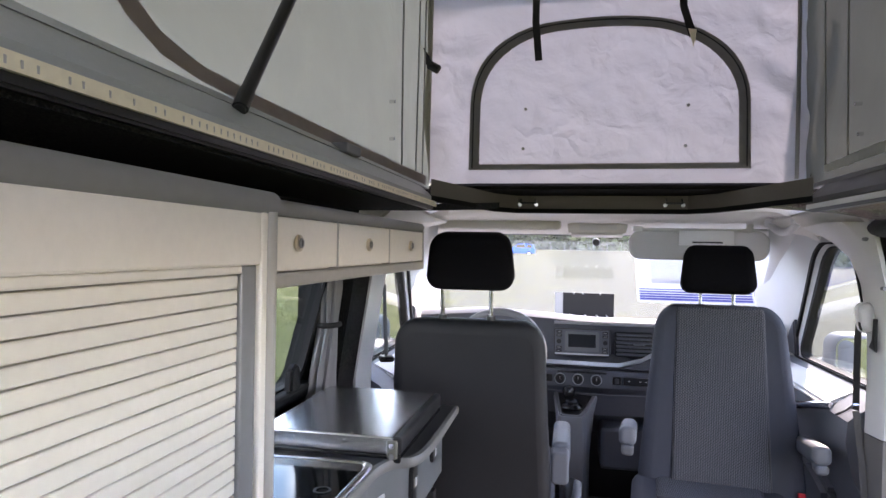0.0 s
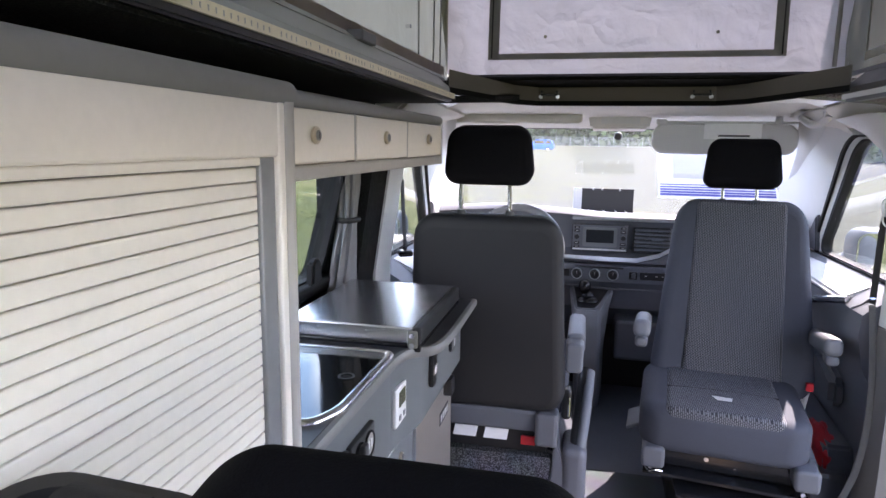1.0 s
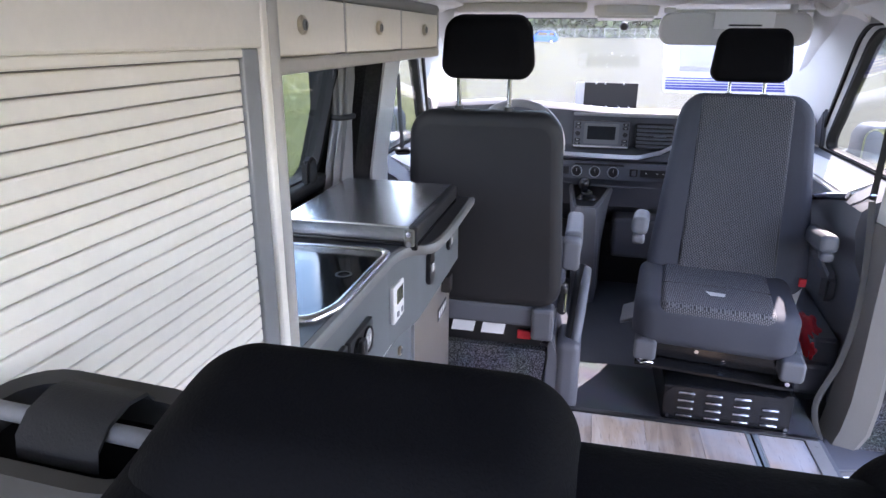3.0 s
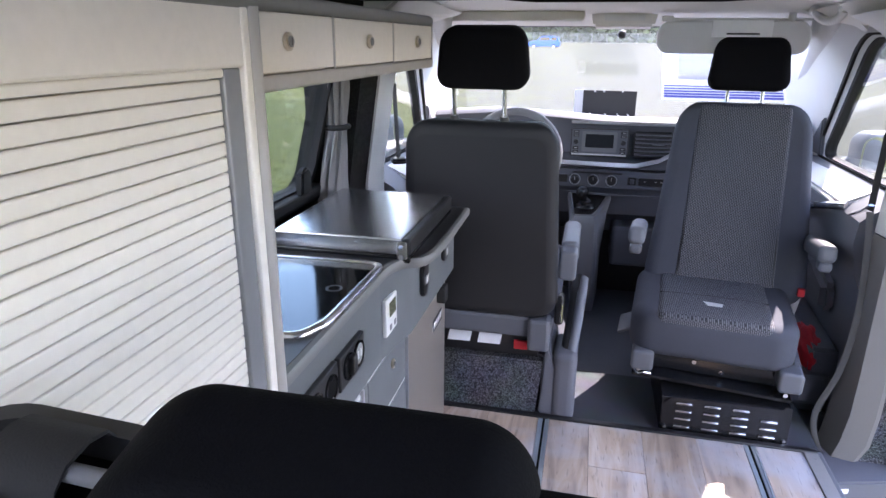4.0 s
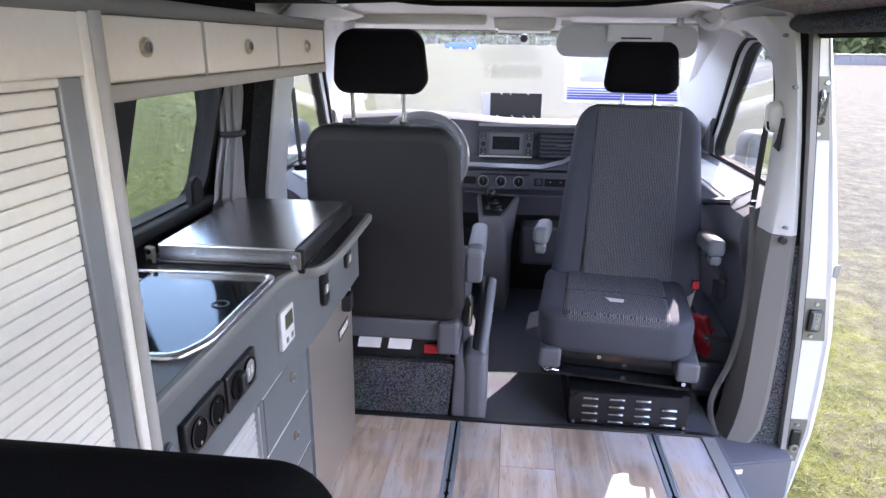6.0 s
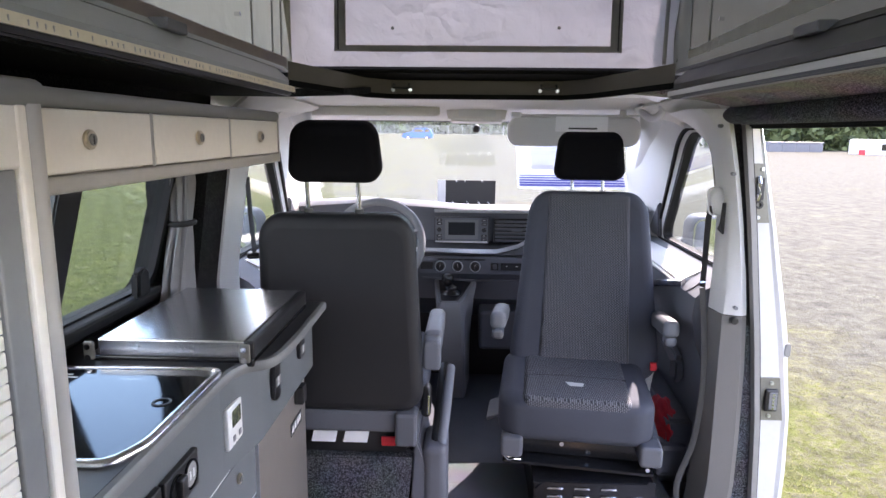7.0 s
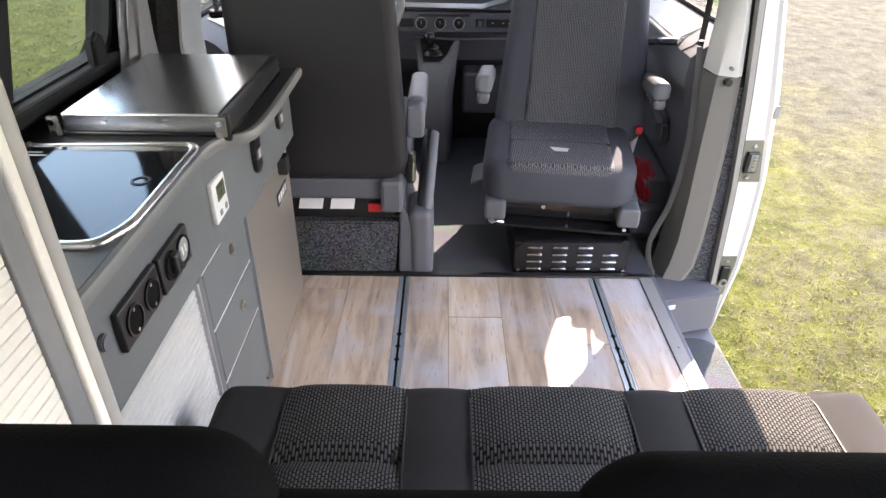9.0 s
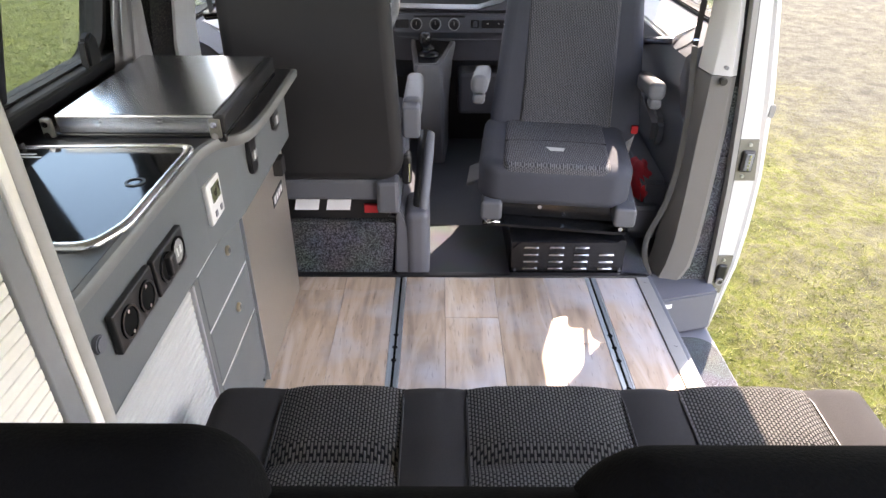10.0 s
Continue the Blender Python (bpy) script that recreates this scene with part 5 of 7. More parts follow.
def build_kitchen():
    k = thing("kitchen_unit", "slate-grey kitchen unit with drawers, a small roller shutter and sockets", "kitchen unit", (-0.66, -0.65, 0.0))
    XF = -0.482
    part("carcass", box(-0.84, XF - 0.016, -1.30, -0.115, 0.0, 0.702), M_KITCHEN, k)
    # front band under the worktop, bulging out round the fridge end
    outline = [(XF, -1.30), (XF, -0.70), *[tuple(p)[:2] for p in bez((XF, -0.70, 0), (XF + 0.002, -0.62, 0), (-0.462, -0.60, 0), (-0.458, -0.54, 0), 8)], (-0.455, -0.10), (-0.60, -0.10), (-0.60, -1.30)]
    part("front_band", prism([(x, y, 0.532) for x, y in outline], (0, 0, 0.186), 0.0), M_KITCHEN, k, "", 30)
    part("divider_strip", box(XF - 0.02, XF, -0.815, -0.788, 0.0, 0.53, 0.001), M_KITCHEN, k)
    for i, (z0, z1) in enumerate(((0.398, 0.528), (0.262, 0.394), (0.06, 0.258))):
        d = part("drawer", box(XF - 0.018, XF, -0.785, -0.523, z0 + 0.0015, z1 - 0.0015, 0.0015, 1), M_KITCHEN, k)
        part("drawer_edge", box(XF - 0.0175, XF - 0.002, -0.787, -0.521, z1 - 0.0015, z1 + 0.0015), M_WHITE, d)
        if i < 2:
            lock_button(d, XF, -0.628, (0.489, 0.343)[i])
    part("drawer_edge_side", box(XF - 0.017, XF - 0.002, -0.7885, -0.7865, 0.06, 0.528), M_WHITE, k)
    # small roller shutter
    s = part("shutter_rail", box(XF - 0.012, XF + 0.004, -0.823, -0.815, 0.05, 0.532, 0.002), M_ALU, k)
    for i in range(32):
        z = 0.525 - i * 0.0150
        part("shutter_slat", box(XF - 0.012, XF - 0.001, -1.17, -0.824, z - 0.0134, z, 0.0030, 1), M_SHUTLOW, k)
    # sockets and switches
    for y0, y1, z0, z1 in ((-1.086, -0.956, 0.601, 0.667), (-0.947, -0.828, 0.598, 0.664)):
        fr = part("socket_frame", box(XF, XF + 0.011, y0, y1, z0, z1, 0.003), M_BLACK, k)
        for yc in (y0 + 0.036, y1 - 0.034):
            r = part("socket_insert", cyl((XF + 0.010, yc, 0.633), (XF + 0.013, yc, 0.633), 0.021, n=28, bev=0.001), M_CABEDGE if y0 > -1.0 and yc > y0 + 0.05 else M_GASKET, fr)
            part("socket_ring", loft([[(XF + dx, yc + r2 * math.cos(a), 0.633 + r2 * math.sin(a)) for a in (q2 * math.tau / 28 for q2 in range(28))] for r2, dx in ((0.0245, 0.010), (0.0245, 0.0145), (0.0210, 0.0145), (0.0205, 0.010))], caps=False), M_GLOSSBLACK, fr, "", 50)
            if y0 < -1.0:
                for q in (-1, 1):
                    part("contact", cyl((XF + 0.012, yc, 0.633 + q * 0.017), (XF + 0.0145, yc, 0.633 + q * 0.017), 0.003, n=8), M_CHROME, r)
            elif yc < y0 + 0.05:
                part("socket_lid", box(XF + 0.011, XF + 0.024, yc - 0.005, yc + 0.017, 0.617, 0.653, 0.004), M_BLACK, r)
            else:
                for q in (-1, 1):
                    part("usb_slot", box(XF + 0.012, XF + 0.0145, yc + q * 0.006 - 0.003, yc + q * 0.006 + 0.003, 0.626, 0.640), M_WHITE, r)
    part("round_switch", cyl((XF, -1.118, 0.648), (XF + 0.009, -1.118, 0.648), 0.013, n=24, bev=0.002), M_DARKTRIM, k)
    p = part("control_panel", box(XF, XF + 0.010, -0.690, -0.607, 0.580, 0.664, 0.003), M_WHITE, k, "white control panel with a small display")
    part("display", box(XF + 0.010, XF + 0.0115, -0.670, -0.627, 0.620, 0.652), M_LCD, p)
    for y in (-0.664, -0.634):
        part("button", box(XF + 0.010, XF + 0.012, y - 0.006, y + 0.006, 0.590, 0.602, 0.001), M_TRIMLO, p)
    part("round_switch", cyl((XF, -0.580, 0.628), (XF + 0.008, -0.580, 0.628), 0.009, n=20, bev=0.002), M_DARKTRIM, k)
    for yc, w in ((-0.455, 0.05), (-0.235, 0.055)):
        pts = rounded(w, 0.085 if yc < -0.3 else 0.05, 0.018, 5, yc, 0.630)
        sp = part("switch_plate", prism([(-0.457, y, z) for y, z in pts], (0.010, 0, 0), 0.002), M_BLACK, k, "black switch plate")
        for q in range(3):
            part("rocker", box(-0.447, -0.444, yc - 0.016 + q * 0.012, yc - 0.008 + q * 0.012, 0.620, 0.640, 0.001), M_TRIMHI if q == 1 else M_CABEDGE, sp)
    f = thing("fridge", "compact fridge with a brushed bronze-steel door and black catch", "fridge", (-0.62, -0.30, 0.0))
    part("body", box(-0.82, XF - 0.012, -0.516, -0.117, 0.02, 0.528), M_BLACK, f)
    d = part("fridge_door", box(XF - 0.012, -0.477, -0.518, -0.112, 0.03, 0.525, 0.003), M_FRIDGE, f)
    part("door_trim", box(XF - 0.010, -0.4755, -0.5215, -0.518, 0.03, 0.525), M_ALU, d)
    part("catch", box(-0.477, -0.452, -0.225, -0.185, 0.468, 0.518, 0.004), M_BLACK, d)
    lb = part("badge", box(-0.477, -0.4755, -0.265, -0.160, 0.395, 0.430), M_BLACK, d)
    for q in range(4):
        part("badge_bar", box(-0.4755, -0.4750, -0.255 + q * 0.024, -0.240 + q * 0.024, 0.402, 0.422), M_TRIMHI, lb)

    # worktop with its curved, overhanging end
    w = thing("worktop", "black worktop with a grey moulded front edge", "worktop", (-0.65, -0.6, 0.70))
    edge = [(-0.466, -1.30), (-0.466, -0.70), *[tuple(p)[:2] for p in bez((-0.466, -0.70, 0), (-0.458, -0.63, 0), (-0.440, -0.635, 0), (-0.420, -0.622, 0), 8)][1:], *[tuple(p)[:2] for p in bez((-0.420, -0.622, 0), (-0.395, -0.605, 0), (-0.393, -0.55, 0), (-0.393, -0.42, 0), 8)][1:], (-0.395, -0.178)]
    part("top", prism([(x - 0.011, y, 0.719) for x, y in edge] + [(-0.836, -0.165, 0.719), (-0.836, -1.30, 0.719)], (0, 0, 0.0215), 0.002, 1), M_WORKTOP, w, "", 30)
    rings = [[(x - 0.012, y, 0.719), (x - 0.004, y, 0.719), (x - 0.001, y, 0.722), (x, y, 0.735), (x - 0.003, y, 0.7395), (x - 0.0115, y, 0.741)] for x, y in edge]
    part("front_edge", loft(rings), M_EDGE, w, "grey moulded edge", 40)

    s = thing("sink", "sink under a dark glass lid in a brushed steel rim", "sink", (-0.64, -0.86, 0.742))
    def rim(k):
        pts = [(-0.800 + k, -0.692 - k), (-0.492 - k * 0.6, -0.680 - k), (-0.472 - k, -0.695 - k * 0.5), (-0.472 - k, -0.975 + k * 0.3), (-0.500 - k * 0.6, -1.040 + k), (-0.800 + k, -1.043 + k)]
        out = []
        n = len(pts)
        for i in range(n):
            p, q, r = Vector((*pts[i - 1], 0)), Vector((*pts[i], 0)), Vector((*pts[(i + 1) % n], 0))
            a, c = q + (p - q).normalized() * min(0.022, (p - q).length * 0.45), q + (r - q).normalized() * min(0.022, (r - q).length * 0.45)
            out += [tuple(v)[:2] for v in bez(a, (a + q * 2) / 3, (c + q * 2) / 3, c, 5)]
        return out
    rings = [[(x, y, z) for x, y in rim(kk)] for kk, z in ((0.0, 0.740), (0.0, 0.744), (0.004, 0.7485), (0.012, 0.7485), (0.016, 0.746), (0.016, 0.741))]
    part("rim", loft(rings, caps=False), M_STEEL, s, "", 50)
    g = part("glass_lid", prism([(x, y, 0.742) for x, y in rim(0.0165)], (0, 0, 0.0045)), M_SINKGLASS, s, "dark glass lid")
    ring = part("finger_hole", loft([[(-0.520 + r * math.cos(a), -0.842 + r * math.sin(a), z) for a in (i * math.tau / 28 for i in range(28))] for r, z in ((0.0155, 0.7468), (0.0155, 0.7482), (0.0115, 0.7482), (0.0115, 0.7468))], caps=False), M_BLACK, g)
    bm = bmesh.new()
    for q, wd in enumerate((0.03, 0.045, 0.02)):
        box(-0.765, -0.765 + wd, -0.735 - q * 0.012, -0.730 - q * 0.012, 0.7466, 0.7470, bm=bm)
    part("print", bm, M_TRIMHI, g)
    part("hinge", box(-0.790, -0.770, -0.712, -0.700, 0.746, 0.756, 0.003), M_BLACK, s)

    h = thing("hob", "gas hob under a polished steel folding lid", "hob", (-0.6, -0.44, 0.742))
    part("base", box(-0.770, -0.436, -0.640, -0.232, 0.740, 0.757, 0.003), M_GLOSSBLACK, h)
    bm = prism([(-0.742, -0.628, 0.786), (-0.456, -0.628, 0.784), (-0.450, -0.245, 0.790), (-0.738, -0.245, 0.792)], (0, 0, 0.006), 0.002)
    part("lid", bm, M_STEEL, h, "polished steel lid")
    part("lid_front", box(-0.742, -0.452, -0.640, -0.630, 0.757, 0.792, 0.003), M_STEEL, h)
    part("lid_shadow_gap", box(-0.735, -0.46, -0.632, -0.245, 0.757, 0.784), M_BLACK, h)
    part("side_bar", box(-0.452, -0.434, -0.640, -0.235, 0.757, 0.7925, 0.005), M_BLACK, h)
    for x in (-0.665, -0.555):
        part("rivet", cyl((x, -0.640, 0.776), (x, -0.644, 0.776), 0.005, n=14), M_CHROME, h)
    for x0, x1 in ((-0.768, -0.746), (-0.462, -0.440)):
        part("hinge_bracket", box(x0, x1, -0.648, -0.640, 0.750, 0.788, 0.004), M_PLATE, h)
        for zz in (0.757, 0.778):
            part("hinge_pin", cyl(((x0 + x1) / 2, -0.652, zz), ((x0 + x1) / 2, -0.640, zz), 0.006, n=14), M_CHROME, h)
    h.location.z -= 0.008


build_kitchen()


# ---- tall cupboard with roller shutter, and the overhead lockers ----
def build_cupboards():
    X = -0.455
    c = thing("tall_cupboard", "cream-white tall cupboard with a closed roller shutter", "cupboard", (-0.65, -1.7, 0.0))
    part("carcass", box(-0.84, X - 0.03, -2.38, -1.172, 0.0, 1.205), M_CAB, c)
    part("end_panel", box(-0.84, X - 0.004, -1.186, -1.168, 0.0, 1.205, 0.002), M_CAB, c)
    part("head_panel", box(X - 0.03, X, -2.38, -1.190, 1.146, 1.2075, 0.003), M_CAB, c)
    part("post", box(X - 0.03, X + 0.0015, -1.206, -1.190, 0.0, 1.207, 0.003), M_CAB, c)
    part("post_edge", tube([(X - 0.006, -1.179, 0.0), (X - 0.006, -1.179, 1.208)], 0.012, 14), M_FRAME, c, "rounded grey-beige edge profile", 60)
    part("shutter_channel", box(X - 0.022, X - 0.004, -1.240, -1.207, 0.0, 1.146, 0.002), M_CHANNEL, c)
    part("shutter_head", box(X - 0.022, X - 0.003, -2.36, -1.241, 1.137, 1.146, 0.002), M_SHUT, c)
    SLAT = 0.0160
    z = 1.1355
    while z > 0.42:
        part("shutter_slat", box(X - 0.018, X - 0.008, -2.36, -1.2410, z - SLAT + 0.0011, z, 0.0018, 2), M_SHUT, c)
        z -= SLAT
    part("shutter_back", box(X - 0.024, X - 0.0185, -2.36, -1.25, 0.05, 1.14), M_CABEDGE, c)
    part("top_rail", tube([(X - 0.012, -2.38, 1.217), (X - 0.012, -1.163, 1.217)], 0.0165, 16), M_CABEDGE, c, "grey rounded top rail", 60)

    XF = -0.482
    y0, y1 = -1.160, -0.262
    o = thing("overhead_locker", "cream overhead locker row with three flaps and grey profiles", "overhead locker", (-0.66, -0.7, 1.12))
    part("carcass", box(-0.80, XF - 0.016, y0, y1, 1.118, 1.212), M_CAB, o)
    part("bottom_profile", box(XF - 0.02, XF + 0.003, y0, y1, 1.112, 1.132, 0.004), M_FRAME, o)
    part("top_rail", tube([(XF - 0.010, y0, 1.218), (XF - 0.010, y1 - 0.0, 1.218)], 0.012, 14), M_CABEDGE, o, "grey rounded top rail", 60)
    part("end_profile", box(XF - 0.02, XF + 0.002, y1 - 0.008, y1, 1.112, 1.212, 0.002), M_FRAME, o)
    for a, b, yl in ((-1.158, -0.890, -1.047), (-0.880, -0.584, -0.728), (-0.574, -0.272, -0.406)):
        d = part("flap", box(XF - 0.016, XF, a, b, 1.1345, 1.2065, 0.002), M_CAB, o)
        lock_button(d, XF, yl, 1.172, 0.0120)
    for y in (-0.885, -0.579):
        part("flap_divider", box(XF - 0.016, XF - 0.001, y - 0.0045, y + 0.0045, 1.132, 1.208), M_FRAME, o)


build_cupboards()


# ---- front seats ----
def headrest(parent, w, h, d, m, mat):
    hr = part("headrest", cushion(w, h, d, 0.045, 0.006, 8, m, taper=0.86, edge=0.03), mat, parent, "", 60)
    return hr


def driver_seat():
    s = thing("front_seat", "dark grey driver's seat seen from behind, black headrest raised", "seat", (-0.39, 0.2, 0.0), "front seats")
    m = pose(-0.392, 0.035, 0.655, 7)
    part("backrest", cushion(0.485, 0.600, 0.125, 0.075, 0.004, 10, m, taper=0.88, edge=0.035), M_SEATBACK, s, "", 50)
    part("back_cover", cushion(0.497, 0.618, 0.07, 0.076, 0.006, 10, pose(-0.394, 0.002, 0.652, 7), taper=0.88, edge=0.03), M_SEATBACK, s, "smooth charcoal back cover", 50)
    headrest(s, 0.262, 0.165, 0.105, pose(-0.389, -0.05, 1.132, 6), M_HEADREST)
    for x in (-0.474, -0.330):
        ps = part("headrest_post", cyl((x, -0.02, 0.94), (x, -0.04, 1.07), 0.0065, n=14), M_CHROME, s, "", 60)
        part("post_collar", cyl((x, -0.022, 0.952), (x, -0.026, 0.972), 0.016, 0.012, n=18), M_BLACK, ps, "", 60)
    part("cushion", cushion(0.50, 0.14, 0.46, 0.05, 0.008, 6, pose(-0.392, 0.29, 0.38), edge=0.03), M_SEATCLOTH, s, "", 50)
    part("base_cover", box(-0.62, -0.172, 0.02, 0.46, 0.272, 0.345, 0.012), M_SEATPLAST, s)
    part("base_side", box(-0.235, -0.165, 0.0, 0.46, 0.235, 0.345, 0.012), M_SEATPLAST, s)
    part("base_void", box(-0.61, -0.20, 0.05, 0.44, 0.195, 0.272), M_BLACK, s)
    for x in (-0.46, -0.36):
        part("tag", prism([(x - 0.04, 0.035, 0.232), (x + 0.035, 0.035, 0.232), (x + 0.04, 0.048, 0.262), (x - 0.035, 0.048, 0.262)], (0, 0.003, 0)), M_PAPER, s, "white hanging tag")
    part("red_tag", box(-0.28, -0.235, 0.034, 0.044, 0.222, 0.252, 0.003), M_RED, s)
    part("hook_bracket", tube([(-0.19, 0.03, 0.25), (-0.175, 0.02, 0.235), (-0.18, 0.02, 0.215), (-0.20, 0.02, 0.22)], 0.005), M_BLACK, s)
    part("recliner", cushion(0.03, 0.10, 0.05, 0.014, edge=0.008, m=pose(-0.143, 0.08, 0.36)), M_BLACK, s, "", 50)
    part("recliner_pin", tube([(-0.135, 0.045, 0.39), (-0.135, 0.04, 0.33)], 0.004), M_CHROME, s)
    a = part("armrest", cushion(0.056, 0.066, 0.29, 0.018, edge=0.010, m=pose(-0.123, 0.235, 0.545, -2)), M_ARM, s, "grey armrest", 50)
    part("armrest_end", cushion(0.054, 0.10, 0.07, 0.014, edge=0.008, m=pose(-0.126, 0.085, 0.517, 6)), M_ARM, a, "", 50)
    b = thing("seat_box", "seat box lined with dark speckled carpet", "seat box", (-0.4, 0.22, 0.0), "seat boxes")
    part("box_shell", prism([(-0.74, 0.022, -0.003), (-0.20, 0.022, -0.003), (-0.182, 0.022, 0.19), (-0.74, 0.022, 0.19)], (0, 0.42, 0), 0.006), M_CARPET, b)
    part("side_panel", prism([(-0.19, 0.028, -0.003), (-0.10, 0.028, -0.003), (-0.11, 0.028, 0.10), (-0.165, 0.028, 0.24), (-0.178, 0.028, 0.24)], (0, 0.42, 0), 0.006), M_DARKTRIM, b)
    h = thing("handbrake", "black handbrake lever beside the driver's seat, its sunlit edge added in pale grey", "handbrake", (-0.105, 0.2, 0.0))
    part("lever", tube([(-0.110, 0.055, 0.10), (-0.106, 0.075, 0.20), (-0.098, 0.12, 0.29), (-0.090, 0.20, 0.37), (-0.086, 0.25, 0.405)], 0.024, 14, flat=1.2), M_BLACK, h, "", 60)
    # pale tube added for the sunlight along the dark lever
    part("grip_lit_edge", tube([(-0.094, 0.062, 0.215), (-0.084, 0.105, 0.305), (-0.076, 0.18, 0.378), (-0.073, 0.235, 0.41)], 0.017, 12), M_ARM, h, "pale grey strip for the sunlit edge of the grip", 60)
    part("gaiter", cushion(0.078, 0.25, 0.17, 0.026, edge=0.022, m=pose(-0.112, 0.105, 0.105)), M_DARKTRIM, h, "", 50)


def passenger_seat():
    near = Vector((-0.045, -1.78, 1.185))
    m0 = Matrix.Translation(near) @ Matrix.Scale(0.93, 4) @ Matrix.Translation(-near) @ pose(0.400, 0.45, 0, 0, 0, -6.5)
    s = thing("front_seat", "swivelled passenger seat in dark cloth with a woven grey centre", "seat", (0.37, 0.30, 0.0), "front seats")
    mb = m0 @ pose(0.024, 0.255, 0.595, -11)
    part("backrest", cushion(0.590, 0.74, 0.13, 0.10, 0.004, 10, mb, taper=0.765, edge=0.04), M_SEATCLOTH, s, "", 50)
    part("back_centre", cushion(0.345, 0.69, 0.10, 0.02, 0.003, 8, mb @ pose(0.0, -0.024, 0.012), taper=0.90, edge=0.012), M_CLOTHM, s, "woven grey centre panel", 50)
    for sg in (-1, 1):
        part("side_seam", tube([mb @ Vector((sg * (0.168 - 0.030 * (f + 0.5)) , -0.071, f * 0.63)) for f in (-0.5, -0.25, 0, 0.25, 0.5)], 0.0022, 6), M_BLACK, s)
    headrest(s, 0.288, 0.190, 0.10, m0 @ pose(0.025, 0.365, 1.098, -8), M_HEADREST)
    for x in (-0.040, 0.080):
        ps = part("headrest_post", cyl(m0 @ Vector((x, 0.335, 0.94)), m0 @ Vector((x, 0.352, 1.03)), 0.006, n=14), M_CHROME, s, "", 60)
        part("post_collar", cyl(m0 @ Vector((x, 0.332, 0.945)), m0 @ Vector((x, 0.335, 0.962)), 0.016, 0.012, n=18), M_BLACK, ps, "", 60)
    # cushion, with a patterned middle and plain bolsters
    mc = m0 @ pose(-0.018, 0.01, 0.228, 3)
    part("cushion", cushion(0.535, 0.475, 0.165, 0.085, 0.004, 10, mc @ pose(0, 0, 0, 90), edge=0.04), M_SEATCLOTH, s, "", 50)
    part("cushion_centre", cushion(0.37, 0.42, 0.125, 0.03, 0.002, 8, mc @ pose(0.0, -0.024, 0.0285, 90), edge=0.02), M_CLOTHH, s, "woven grey centre panel", 50)
    part("cushion_crease", tube([mc @ Vector((x, -0.05 + 0.01 * math.cos(x * 9), 0.0895)) for x in (-0.18, -0.09, 0, 0.09, 0.18)], 0.0026, 6), M_BLACK, s)
    part("logo_tag", prism([mc @ Vector(p) for p in ((-0.035, -0.10, 0.0925), (0.03, -0.105, 0.0925), (0.025, -0.13, 0.0925), (-0.02, -0.13, 0.0925))], (0, 0, 0.0012)), M_TRIMHI, s, "small pale tag")
    for sg in (-1, 1):
        part("side_shield", prism([m0 @ Vector((sg * 0.268, y, z)) for y, z in ((-0.20, 0.10), (-0.215, 0.15), (-0.16, 0.17), (0.24, 0.22), (0.26, 0.14), (0.20, 0.09))], m0.to_3x3() @ Vector((-sg * 0.03, 0, 0)), 0.008), M_SEATPLAST, s)
        part("front_cap", cushion(0.075, 0.075, 0.10, 0.016, edge=0.01, m=m0 @ pose(sg * 0.232, -0.195, 0.125)), M_SEATPLAST, s, "", 50)
        # the right armrest gets a darker material to paint in its shaded underside
        ar = part("armrest", cushion(0.058, 0.064, 0.27, 0.022, edge=0.014, m=m0 @ pose(sg * 0.292 + (0.012 if sg > 0 else -0.005), 0.075 if sg > 0 else 0.02, 0.500 if sg > 0 else 0.515, -8)), M_ARM if sg < 0 else M_SEATPLAST, s, "grey armrest", 50)
        part("armrest_knob", cushion(0.042, 0.035, 0.05, 0.014, edge=0.010, m=m0 @ pose(sg * 0.292 + (0.012 if sg > 0 else -0.005), -0.035 if sg > 0 else -0.105, 0.472 if sg > 0 else 0.488)), M_SEATPLAST, ar, "", 50)
    part("side_lever", box(-0.03, 0.03, -0.10, 0.06, -0.006, 0.006, 0.004, m=m0 @ pose(-0.30, -0.04, 0.185, 0, -25)), M_SEATPLAST, s)
    part("buckle_stalk", tube([m0 @ Vector(p) for p in ((0.275, 0.17, 0.20), (0.285, 0.165, 0.28), (0.285, 0.16, 0.33))], 0.011), M_WHITE, s)
    part("buckle_red", box(-0.012, 0.012, -0.008, 0.008, 0, 0.03, 0.003, m=m0 @ pose(0.285, 0.12, 0.30)), M_RED, s)
    # swivel plate and rails
    part("slide_frame", box(-0.20, 0.20, -0.15, 0.22, 0.075, 0.15, 0.004, m=m0), M_GLOSSBLACK, s)
    part("swivel_plate", prism([m0 @ Vector(p) for p in ((-0.262, -0.235, 0.062), (0.245, -0.235, 0.052), (0.245, 0.22, 0.056), (-0.26, 0.22, 0.060))], (0, 0, 0.010), 0.002), M_GLOSSBLACK, s, "black swivel plate")
    part("front_flange", prism([m0 @ Vector(p) for p in ((-0.21, -0.165, 0.075), (0.215, -0.165, 0.07), (0.215, -0.165, 0.13), (-0.21, -0.165, 0.14))], m0.to_3x3() @ Vector((0, 0.004, 0)), 0.001), M_GLOSSBLACK, s)
    for x, z in ((-0.238, 0.085), (0.225, 0.075), (-0.06, 0.115), (0.03, 0.09)):
        part("bolt", cyl(m0 @ Vector((x, -0.215 if abs(x) > 0.1 else -0.16, z)), m0 @ Vector((x, -0.232 if abs(x) > 0.1 else -0.172, z)), 0.007, n=12), M_CHROME, s)
